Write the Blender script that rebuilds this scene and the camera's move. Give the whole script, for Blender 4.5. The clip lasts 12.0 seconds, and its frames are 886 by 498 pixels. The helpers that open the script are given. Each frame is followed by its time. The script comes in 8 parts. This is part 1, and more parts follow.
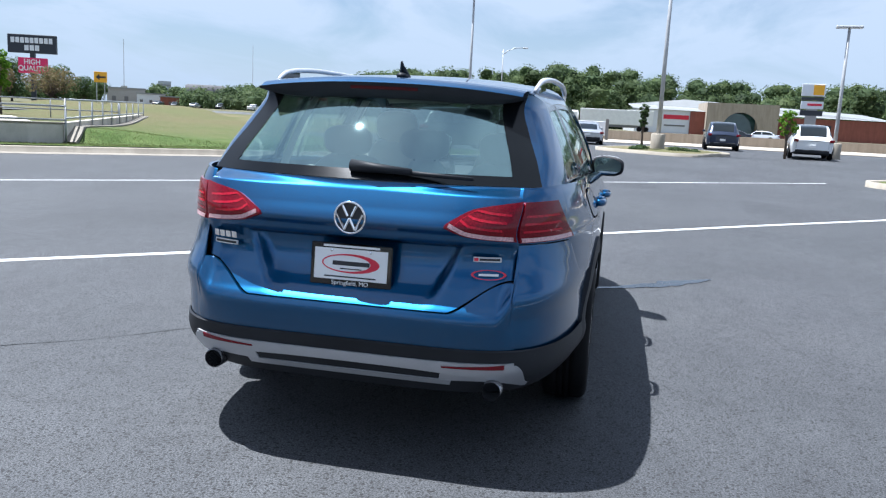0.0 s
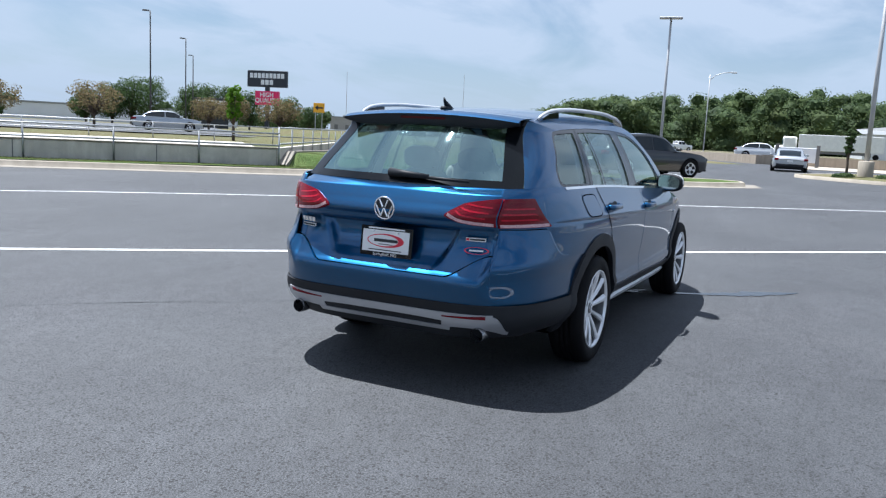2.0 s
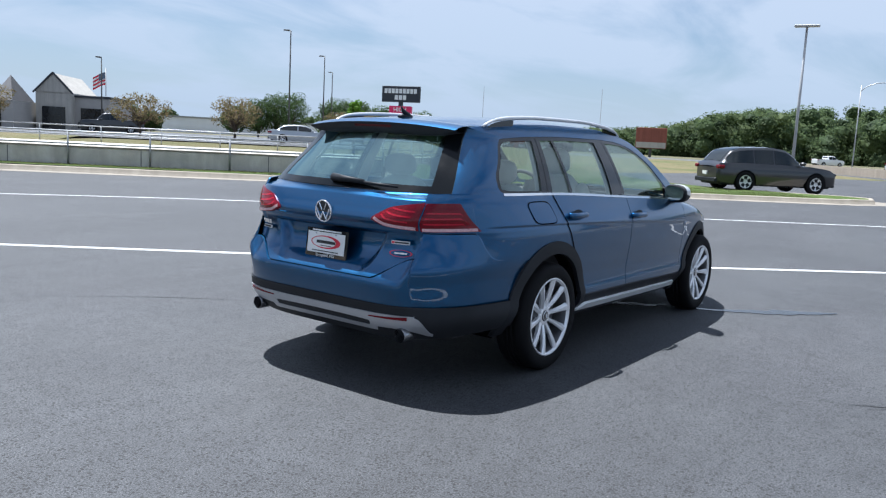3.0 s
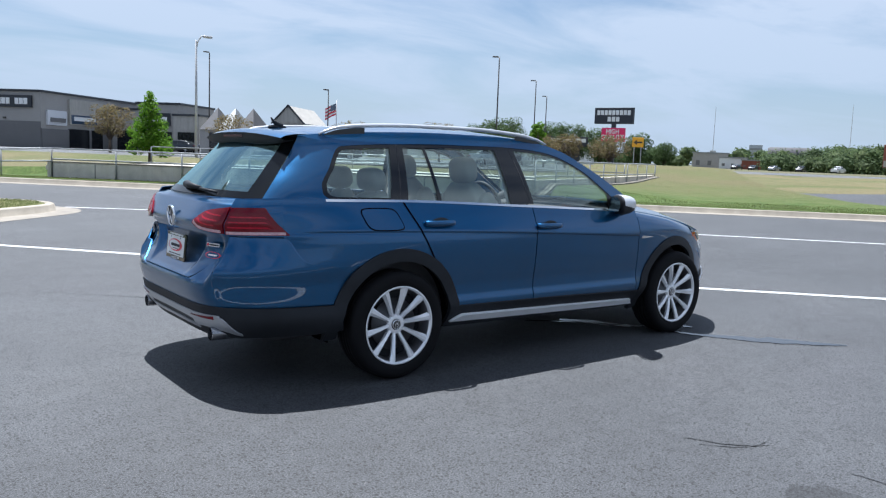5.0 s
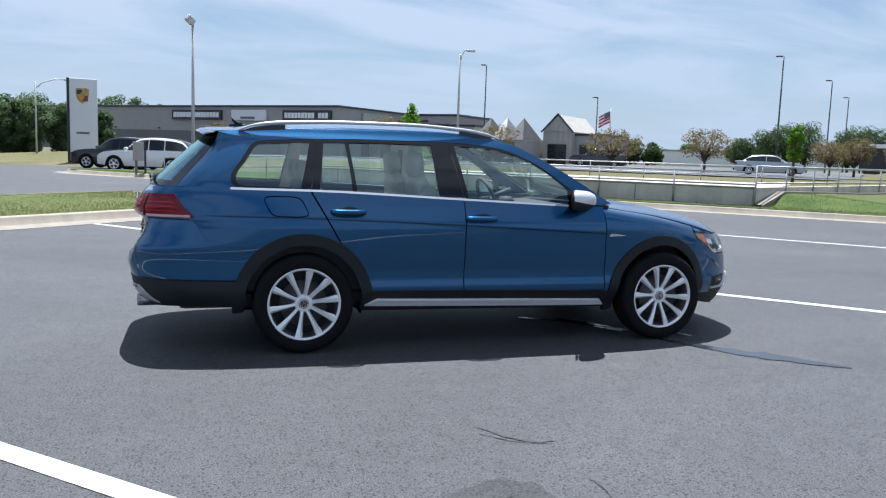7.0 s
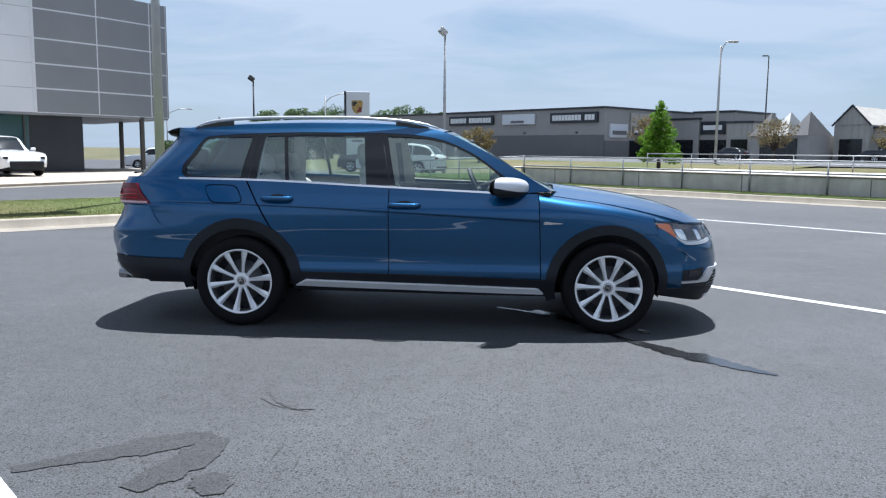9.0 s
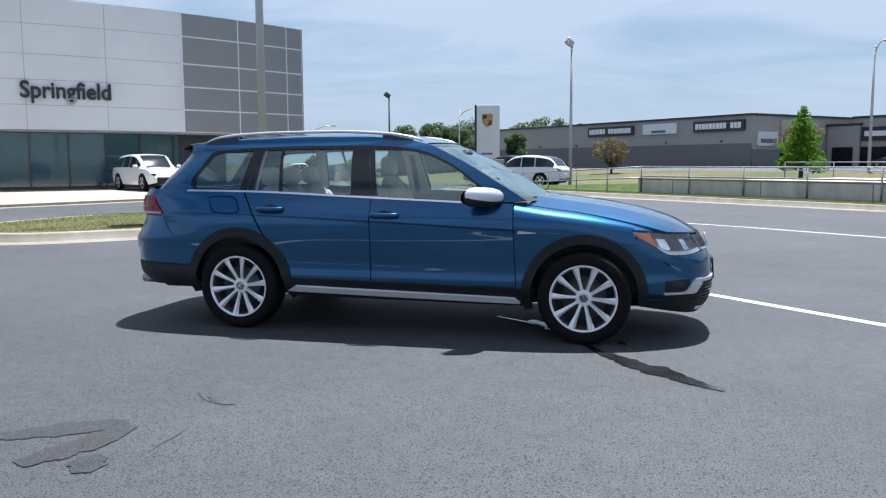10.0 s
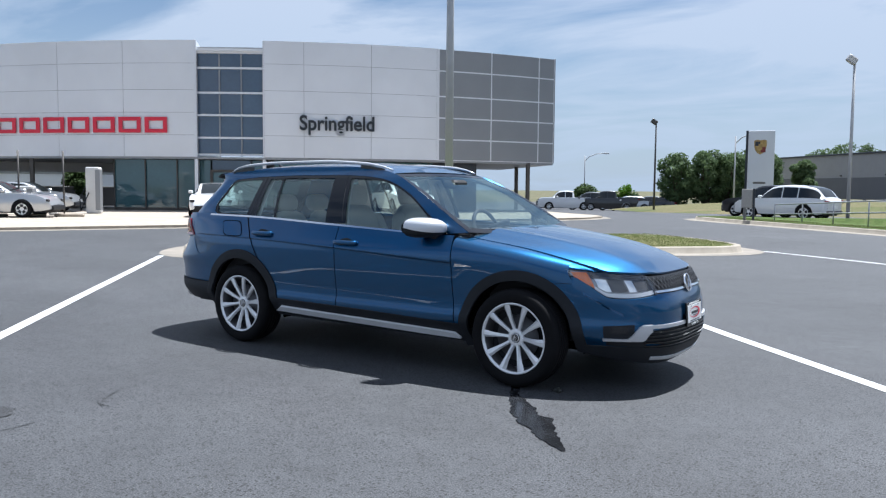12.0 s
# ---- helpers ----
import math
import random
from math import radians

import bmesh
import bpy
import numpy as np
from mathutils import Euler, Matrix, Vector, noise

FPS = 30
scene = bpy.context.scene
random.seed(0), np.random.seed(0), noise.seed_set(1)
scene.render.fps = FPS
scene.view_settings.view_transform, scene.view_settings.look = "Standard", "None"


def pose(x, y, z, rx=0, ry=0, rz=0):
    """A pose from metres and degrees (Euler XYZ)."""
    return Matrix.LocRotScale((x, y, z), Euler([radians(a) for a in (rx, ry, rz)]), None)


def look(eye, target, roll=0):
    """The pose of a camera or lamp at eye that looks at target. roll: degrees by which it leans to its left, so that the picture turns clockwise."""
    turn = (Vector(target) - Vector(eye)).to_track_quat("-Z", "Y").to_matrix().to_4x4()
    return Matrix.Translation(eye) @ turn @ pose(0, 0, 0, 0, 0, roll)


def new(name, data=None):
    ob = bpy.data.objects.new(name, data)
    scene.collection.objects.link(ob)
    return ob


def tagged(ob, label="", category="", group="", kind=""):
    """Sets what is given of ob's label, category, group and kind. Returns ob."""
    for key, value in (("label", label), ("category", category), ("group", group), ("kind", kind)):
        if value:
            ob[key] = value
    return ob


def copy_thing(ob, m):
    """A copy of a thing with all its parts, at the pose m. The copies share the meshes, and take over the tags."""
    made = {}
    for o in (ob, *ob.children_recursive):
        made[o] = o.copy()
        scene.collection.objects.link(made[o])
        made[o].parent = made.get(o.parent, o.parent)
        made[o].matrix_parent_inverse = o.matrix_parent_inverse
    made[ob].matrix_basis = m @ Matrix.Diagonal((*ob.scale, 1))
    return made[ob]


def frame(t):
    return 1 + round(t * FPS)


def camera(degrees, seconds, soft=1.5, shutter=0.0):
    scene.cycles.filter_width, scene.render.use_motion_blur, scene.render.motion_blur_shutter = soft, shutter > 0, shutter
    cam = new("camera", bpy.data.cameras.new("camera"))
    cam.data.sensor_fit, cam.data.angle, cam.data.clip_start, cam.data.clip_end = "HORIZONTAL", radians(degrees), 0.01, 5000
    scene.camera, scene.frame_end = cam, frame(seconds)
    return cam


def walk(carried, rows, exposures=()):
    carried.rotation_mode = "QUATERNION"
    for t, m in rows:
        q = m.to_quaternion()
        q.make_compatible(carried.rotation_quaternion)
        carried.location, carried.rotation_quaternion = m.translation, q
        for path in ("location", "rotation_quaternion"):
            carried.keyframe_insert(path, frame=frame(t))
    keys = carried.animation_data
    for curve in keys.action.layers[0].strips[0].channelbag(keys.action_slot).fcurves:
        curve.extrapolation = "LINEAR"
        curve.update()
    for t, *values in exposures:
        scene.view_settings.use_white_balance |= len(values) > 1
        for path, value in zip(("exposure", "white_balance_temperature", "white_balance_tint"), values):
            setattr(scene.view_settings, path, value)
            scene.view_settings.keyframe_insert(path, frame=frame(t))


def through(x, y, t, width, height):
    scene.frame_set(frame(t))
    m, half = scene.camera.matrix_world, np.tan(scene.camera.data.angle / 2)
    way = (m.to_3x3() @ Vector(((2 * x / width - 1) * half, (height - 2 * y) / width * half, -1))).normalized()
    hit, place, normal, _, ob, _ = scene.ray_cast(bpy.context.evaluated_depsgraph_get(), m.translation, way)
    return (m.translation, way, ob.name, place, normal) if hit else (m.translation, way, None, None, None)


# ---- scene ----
cam = camera(58.2, 12.0, 1.25)
PATH = [
    (0, (-5.118, -0.926, 1.302), (-3.186, -0.523, 0.976), 2.9),
    (0.5, (-5.651, -1.172, 1.346), (-3.736, -0.703, 1.01), 3.6),
    (1, (-5.955, -1.364, 1.394), (-4.063, -0.801, 1.07), 3.2),
    (1.5, (-6.037, -1.712, 1.364), (-4.19, -1.007, 1.059), 3.3),
    (2, (-5.932, -2.132, 1.319), (-4.161, -1.248, 1.034), 2.8),
    (2.5, (-5.721, -2.625, 1.328), (-4.029, -1.592, 1.057), 2.4),
    (3, (-5.477, -3.105, 1.332), (-3.879, -1.932, 1.065), 2.9),
    (3.2, (-5.343, -3.271, 1.349), (-3.781, -2.05, 1.086), 3.6),
    (4.8, (-4.104, -4.504, 1.343), (-2.851, -2.965, 1.097), 2.4),
    (5, (-3.934, -4.681, 1.331), (-2.726, -3.105, 1.098), 2.1),
    (5.5, (-3.488, -5.07, 1.322), (-2.412, -3.399, 1.1), 1.8),
    (6, (-3.02, -5.441, 1.32), (-2.106, -3.68, 1.071), 1.8),
    (6.5, (-2.496, -5.717, 1.306), (-1.772, -3.871, 1.047), 1.7),
    (7, (-1.953, -5.958, 1.316), (-1.371, -4.059, 1.08), 1.9),
    (7.2, (-1.737, -6.096, 1.304), (-1.217, -4.178, 1.077), 1.7),
    (8.8, (0.253, -6.392, 1.283), (0.189, -4.408, 1.038), 1.1),
    (9, (0.481, -6.436, 1.275), (0.363, -4.454, 1.03), 0.6),
    (9.5, (1.092, -6.462, 1.261), (0.797, -4.499, 1.02), -0.2),
    (10, (1.682, -6.388, 1.267), (1.204, -4.458, 1.052), -0.2),
    (10.5, (2.247, -6.259, 1.275), (1.583, -4.384, 1.072), 0.0),
    (11, (2.819, -6.055, 1.28), (1.977, -4.252, 1.079), 0.3),
    (11.5, (3.362, -5.747, 1.276), (2.394, -4.005, 1.111), 0.5),
    (12, (3.851, -5.371, 1.293), (2.721, -3.728, 1.144), 0.5),
]
SUN, SKY, ASPH = 5.2, 0.050, 0.053
CLOUD = (7.8, 8.3, 9.1, 1)
HAZE = (5.0, 6.0, 7.1, 1)
walk(cam, [(t, look(eye, target, roll)) for t, eye, target, roll in PATH], [(0.0, 1.15, 5660, 10), (0.5, 1.08, 5700, 10), (3.0, 1.0, 5740, 10), (9.0, 0.97, 5760, 10), (12.0, 0.91, 5760, 10)])

# ---- world, sun, exposure ----
SUN_TO = Vector((0.065, 0.36, 1.0)).normalized()
world = bpy.data.worlds.new("sky")
scene.world = world
world.use_nodes = True
wn, wl = world.node_tree.nodes, world.node_tree.links
wn.clear()
w_out = wn.new("ShaderNodeOutputWorld")
w_bg = wn.new("ShaderNodeBackground")
w_sky = wn.new("ShaderNodeTexSky")
w_sky.sky_type = "NISHITA"
w_sky.sun_disc = False
w_sky.sun_elevation = math.asin(SUN_TO.z)
w_sky.sun_rotation = math.atan2(SUN_TO.x, SUN_TO.y)
w_sky.air_density = 1.0
w_sky.dust_density = 0.5
w_co = wn.new("ShaderNodeTexCoord")
w_sep = wn.new("ShaderNodeSeparateXYZ")
wl.new(w_co.outputs["Generated"], w_sep.inputs[0])
# direction projected on a cloud layer: (x, y) / (z + 0.12)
w_add = wn.new("ShaderNodeMath"); w_add.operation = "ADD"; w_add.inputs[1].default_value = 0.16
wl.new(w_sep.outputs["Z"], w_add.inputs[0])
w_max = wn.new("ShaderNodeMath"); w_max.operation = "MAXIMUM"; w_max.inputs[1].default_value = 0.05
wl.new(w_add.outputs[0], w_max.inputs[0])
w_div = wn.new("ShaderNodeVectorMath"); w_div.operation = "DIVIDE"
w_cmb = wn.new("ShaderNodeCombineXYZ")
for k in range(3):
    wl.new(w_max.outputs[0], w_cmb.inputs[k])
wl.new(w_co.outputs["Generated"], w_div.inputs[0])
wl.new(w_cmb.outputs[0], w_div.inputs[1])
w_map = wn.new("ShaderNodeMapping")
w_map.inputs["Rotation"].default_value = (0, 0, radians(20))
w_map.inputs["Scale"].default_value = (0.75, 1.15, 0.0)
wl.new(w_div.outputs[0], w_map.inputs[0])
w_n1 = wn.new("ShaderNodeTexNoise")
w_n1.inputs["Scale"].default_value = 1.15
w_n1.inputs["Detail"].default_value = 9.0
w_n1.inputs["Roughness"].default_value = 0.56
w_n1.inputs["Distortion"].default_value = 0.5
wl.new(w_map.outputs[0], w_n1.inputs["Vector"])
w_ramp = wn.new("ShaderNodeValToRGB")
w_ramp.color_ramp.elements[0].position = 0.37
w_ramp.color_ramp.elements[0].color = (0, 0, 0, 1)
w_ramp.color_ramp.elements[1].position = 0.56
w_ramp.color_ramp.elements[1].color = (1, 1, 1, 1)
wl.new(w_n1.outputs["Fac"], w_ramp.inputs[0])
# thin haze towards the horizon
w_hz = wn.new("ShaderNodeMapRange")
w_hz.inputs["From Min"].default_value = 0.0
w_hz.inputs["From Max"].default_value = 0.45
w_hz.inputs["To Min"].default_value = 0.80
w_hz.inputs["To Max"].default_value = 0.78
wl.new(w_sep.outputs["Z"], w_hz.inputs["Value"])
w_mul = wn.new("ShaderNodeMath"); w_mul.operation = "MULTIPLY"
wl.new(w_ramp.outputs[0], w_mul.inputs[0])
wl.new(w_hz.outputs[0], w_mul.inputs[1])
w_mix = wn.new("ShaderNodeMixRGB")
w_mix.inputs[2].default_value = CLOUD
wl.new(w_mul.outputs[0], w_mix.inputs[0])
wl.new(w_sky.outputs[0], w_mix.inputs[1])
# grey-blue haze low over the horizon
w_low = wn.new("ShaderNodeMapRange")
w_low.inputs["From Min"].default_value = 0.02
w_low.inputs["From Max"].default_value = 0.26
w_low.inputs["To Min"].default_value = 0.80
w_low.inputs["To Max"].default_value = 0.0
wl.new(w_sep.outputs["Z"], w_low.inputs["Value"])
w_haze = wn.new("ShaderNodeMixRGB")
w_haze.inputs[2].default_value = HAZE
wl.new(w_low.outputs[0], w_haze.inputs[0])
wl.new(w_mix.outputs[0], w_haze.inputs[1])
wl.new(w_haze.outputs[0], w_bg.inputs["Color"])
w_bg.inputs["Strength"].default_value = SKY
wl.new(w_bg.outputs[0], w_out.inputs["Surface"])

sun = new("sun", bpy.data.lights.new("sun", "SUN"))
sun.data.energy = SUN
sun.data.angle = radians(0.53)
sun.data.color = (1.0, 0.955, 0.89)
sun.matrix_world = look(SUN_TO * 60, (0, 0, 0))

# ---- materials ----
def mat_base(name):
    m = bpy.data.materials.new(name)
    m.use_nodes = True
    n, l = m.node_tree.nodes, m.node_tree.links
    return m, n, l, n["Principled BSDF"]


def add_coords(n, l, scale, kind="Object"):
    c = n.new("ShaderNodeTexCoord")
    mp = n.new("ShaderNodeMapping")
    s = scale if isinstance(scale, (tuple, list)) else (scale,) * 3
    mp.inputs["Scale"].default_value = s
    l.new(c.outputs[kind], mp.inputs[0])
    return mp.outputs[0]


def add_noise(n, l, vec, scale=5.0, detail=4.0, rough=0.55, distort=0.0):
    t = n.new("ShaderNodeTexNoise")
    t.inputs["Scale"].default_value = scale
    t.inputs["Detail"].default_value = detail
    t.inputs["Roughness"].default_value = rough
    t.inputs["Distortion"].default_value = distort
    l.new(vec, t.inputs["Vector"])
    return t.outputs["Fac"]


def add_ramp(n, l, fac, stops):
    r = n.new("ShaderNodeValToRGB")
    els = r.color_ramp.elements
    while len(els) < len(stops):
        els.new(0.5)
    for e, (p, c) in zip(els, stops):
        e.position = p
        e.color = (*c, 1) if len(c) == 3 else c
    l.new(fac, r.inputs[0])
    return r.outputs[0]


def add_mix(n, l, fac, a, b, mode="MIX"):
    m = n.new("ShaderNodeMixRGB")
    m.blend_type = mode
    for k, v in ((0, fac), (1, a), (2, b)):
        if hasattr(v, "is_output"):
            l.new(v, m.inputs[k])
        elif k == 0:
            m.inputs[0].default_value = v
        else:
            m.inputs[k].default_value = (*v, 1)
    return m.outputs[0]


def add_bump(n, l, bsdf, height, strength=0.3, dist=0.01):
    b = n.new("ShaderNodeBump")
    b.inputs["Strength"].default_value = strength
    b.inputs["Distance"].default_value = dist
    l.new(height, b.inputs["Height"])
    l.new(b.outputs[0], bsdf.inputs["Normal"])


def mat_plain(name, col, rough=0.5, metal=0.0, vary=0.12, scale=3.0, grain=60.0, bump=0.0, coat=0.0, spec=0.5, kind="Object"):
    """One paint, plastic or metal with slight mottling at two scales."""
    m, n, l, b = mat_base(name)
    v = add_coords(n, l, 1.0, kind)
    f1 = add_noise(n, l, v, scale, 5)
    f2 = add_noise(n, l, v, grain, 3)
    lo, hi = [tuple(max(0.0, c * k) for c in col) for k in (1 - vary, 1 + vary)]
    c1 = add_ramp(n, l, f1, [(0.3, lo), (0.7, hi)])
    c2 = add_mix(n, l, vary * 0.8, c1, add_ramp(n, l, f2, [(0.3, (0.25, 0.25, 0.25)), (0.7, (0.75, 0.75, 0.75))]), "OVERLAY")
    l.new(c2, b.inputs["Base Color"])
    r = n.new("ShaderNodeMapRange")
    r.inputs["To Min"].default_value = max(0.02, rough - 0.06)
    r.inputs["To Max"].default_value = min(1.0, rough + 0.06)
    l.new(f1, r.inputs["Value"])
    l.new(r.outputs[0], b.inputs["Roughness"])
    b.inputs["Metallic"].default_value = metal
    b.inputs["Specular IOR Level"].default_value = spec
    b.inputs["Coat Weight"].default_value = coat
    b.inputs["Coat Roughness"].default_value = 0.03
    if bump:
        add_bump(n, l, b, f2, bump, 0.004)
    return m


def mat_glass(name, tint=(1, 1, 1), through=0.75, rough=0.0, base=0.10, sheen=(0.95, 0.97, 1.0)):
    """Thin pane: glossy by Fresnel over tinted clear."""
    m, n, l, b = mat_base(name)
    n.remove(b)
    out = n["Material Output"]
    tr = n.new("ShaderNodeBsdfTransparent")
    tr.inputs[0].default_value = (*[through * c for c in tint], 1)
    gl = n.new("ShaderNodeBsdfGlossy")
    gl.inputs["Roughness"].default_value = rough
    gl.inputs["Color"].default_value = (*sheen, 1)
    lw = n.new("ShaderNodeLayerWeight")
    lw.inputs["Blend"].default_value = 0.5
    pw = n.new("ShaderNodeMath")
    pw.operation = "POWER"
    pw.inputs[1].default_value = 5.0
    l.new(lw.outputs["Facing"], pw.inputs[0])
    fr = n.new("ShaderNodeMath")
    fr.operation = "MULTIPLY_ADD"
    fr.inputs[1].default_value = 1.0 - base
    fr.inputs[2].default_value = base
    l.new(pw.outputs[0], fr.inputs[0])
    mx = n.new("ShaderNodeMixShader")
    l.new(fr.outputs[0], mx.inputs[0])
    l.new(tr.outputs[0], mx.inputs[1])
    l.new(gl.outputs[0], mx.inputs[2])
    l.new(mx.outputs[0], out.inputs["Surface"])
    return m


def mat_lens(name, col, rough=0.08):
    """Moulded lamp plastic: fine upright ribs, glossy outer face."""
    m, n, l, b = mat_base(name)
    v = add_coords(n, l, (1.0, 1.0, 1.0))
    ribs = add_noise(n, l, v, 160.0, 2)
    l.new(add_ramp(n, l, ribs, [(0.35, tuple(0.72 * c for c in col)), (0.65, tuple(min(1.0, 1.25 * c) for c in col))]), b.inputs["Base Color"])
    b.inputs["Roughness"].default_value = rough
    b.inputs["Specular IOR Level"].default_value = 0.25
    b.inputs["Coat Weight"].default_value = 0.15
    return m


def mat_paint(name, col, flake=0.35, rough=0.32, metal=0.65):
    """Metallic car paint under clear coat."""
    m, n, l, b = mat_base(name)
    v = add_coords(n, l, 1.0)
    f = add_noise(n, l, v, 900.0, 2)
    big = add_noise(n, l, v, 1.3, 3)
    c = add_ramp(n, l, f, [(0.35, tuple(x * (1 - flake) for x in col)), (0.65, tuple(x * (1 + flake) for x in col))])
    c = add_mix(n, l, 0.08, c, add_ramp(n, l, big, [(0.3, (0.3, 0.3, 0.3)), (0.7, (0.7, 0.7, 0.7))]), "OVERLAY")
    l.new(c, b.inputs["Base Color"])
    b.inputs["Metallic"].default_value = metal
    b.inputs["Roughness"].default_value = rough
    b.inputs["Coat Weight"].default_value = 1.0
    b.inputs["Coat Roughness"].default_value = 0.015
    b.inputs["Coat IOR"].default_value = 1.5
    return m


def mat_asphalt(name, col=0.058, sealed=0.0):
    m, n, l, b = mat_base(name)
    v = add_coords(n, l, 1.0)
    grit = add_noise(n, l, v, 130.0, 4, 0.7)
    fine = add_noise(n, l, v, 190.0, 3, 0.7)
    blot = add_noise(n, l, v, 0.35, 6, 0.6, 0.4)
    mid = add_noise(n, l, v, 1.7, 5, 0.6, 0.2)
    k = col
    base = add_ramp(n, l, blot, [(0.30, (k * 0.74, k * 0.78, k * 0.85)), (0.52, (k * 0.95, k, k * 1.09)), (0.74, (k * 1.18, k * 1.23, k * 1.31))])
    base = add_mix(n, l, 0.5, base, add_ramp(n, l, mid, [(0.25, (0.36, 0.36, 0.36)), (0.75, (0.62, 0.62, 0.62))]), "OVERLAY")
    base = add_mix(n, l, 1.0, base, add_ramp(n, l, grit, [(0.38, (0.10, 0.10, 0.10)), (0.50, (0.5, 0.5, 0.5)), (0.62, (0.92, 0.92, 0.91))]), "OVERLAY")
    patch = add_noise(n, l, v, 7.0, 5, 0.65, 0.3)
    base = add_mix(n, l, 0.35, base, add_ramp(n, l, patch, [(0.32, (0.30, 0.30, 0.30)), (0.68, (0.70, 0.70, 0.70))]), "OVERLAY")
    vor = n.new("ShaderNodeTexVoronoi")
    vor.inputs["Scale"].default_value = 62.0
    l.new(v, vor.inputs["Vector"])
    stone = add_ramp(n, l, vor.outputs["Distance"], [(0.16, (1, 1, 1)), (0.30, (0, 0, 0))])
    spots = add_mix(n, l, 1.0, stone, add_ramp(n, l, fine, [(0.55, (0, 0, 0)), (0.62, (1, 1, 1))]), "MULTIPLY")
    base = add_mix(n, l, spots, base, (k * 3.4, k * 3.3, k * 3.1))
    # dark pits between the stones: two sizes, some cells only
    for size, share, dark in ((52.0, 0.50, 0.12), (95.0, 0.45, 0.22)):
        pit = n.new("ShaderNodeTexVoronoi")
        pit.inputs["Scale"].default_value = size
        l.new(v, pit.inputs["Vector"])
        sep = n.new("ShaderNodeSeparateColor")
        l.new(pit.outputs["Color"], sep.inputs[0])
        pick = add_ramp(n, l, sep.outputs[0], [(share, (0, 0, 0)), (share + 0.05, (1, 1, 1))])
        holes = add_mix(n, l, 1.0, add_ramp(n, l, pit.outputs["Distance"], [(0.28, (1, 1, 1)), (0.40, (0, 0, 0))]), pick, "MULTIPLY")
        base = add_mix(n, l, holes, base, (k * dark, k * dark, k * dark * 1.08))
    # long pale swaths of worn surface
    sw = add_coords(n, l, (0.16, 0.9, 1.0))
    swath = add_ramp(n, l, add_noise(n, l, sw, 0.9, 5, 0.6, 0.6), [(0.46, (0.46, 0.46, 0.46)), (0.70, (0.62, 0.62, 0.62))])
    base = add_mix(n, l, 0.6, base, swath, "OVERLAY")
    # hairline cracks
    cv = n.new("ShaderNodeTexVoronoi")
    cv.feature = "DISTANCE_TO_EDGE"
    cv.inputs["Scale"].default_value = 0.21
    wob = n.new("ShaderNodeMixRGB")
    wob.blend_type = "LINEAR_LIGHT"
    wob.inputs[0].default_value = 0.35
    nz = n.new("ShaderNodeTexNoise")
    nz.inputs["Scale"].default_value = 1.6
    nz.inputs["Detail"].default_value = 6.0
    l.new(v, nz.inputs["Vector"])
    l.new(v, wob.inputs[1])
    l.new(nz.outputs["Color"], wob.inputs[2])
    l.new(wob.outputs[0], cv.inputs["Vector"])
    crack = add_ramp(n, l, cv.outputs["Distance"], [(0.0, (1, 1, 1)), (0.0035, (0, 0, 0))])
    some = add_ramp(n, l, add_noise(n, l, v, 0.22, 2), [(0.60, (0, 0, 0)), (0.66, (1, 1, 1))])
    crack = add_mix(n, l, 1.0, crack, some, "MULTIPLY")
    base = add_mix(n, l, add_mix(n, l, 1.0, crack, (0.40, 0.40, 0.40), "MULTIPLY"), base, (0.012, 0.012, 0.014))
    l.new(base, b.inputs["Base Color"])
    r = n.new("ShaderNodeMapRange")
    r.inputs["To Min"].default_value = 0.62
    r.inputs["To Max"].default_value = 0.86
    l.new(mid, r.inputs["Value"])
    l.new(r.outputs[0], b.inputs["Roughness"])
    b.inputs["Specular IOR Level"].default_value = 0.50
    add_bump(n, l, b, grit, 0.35, 0.004)
    return m


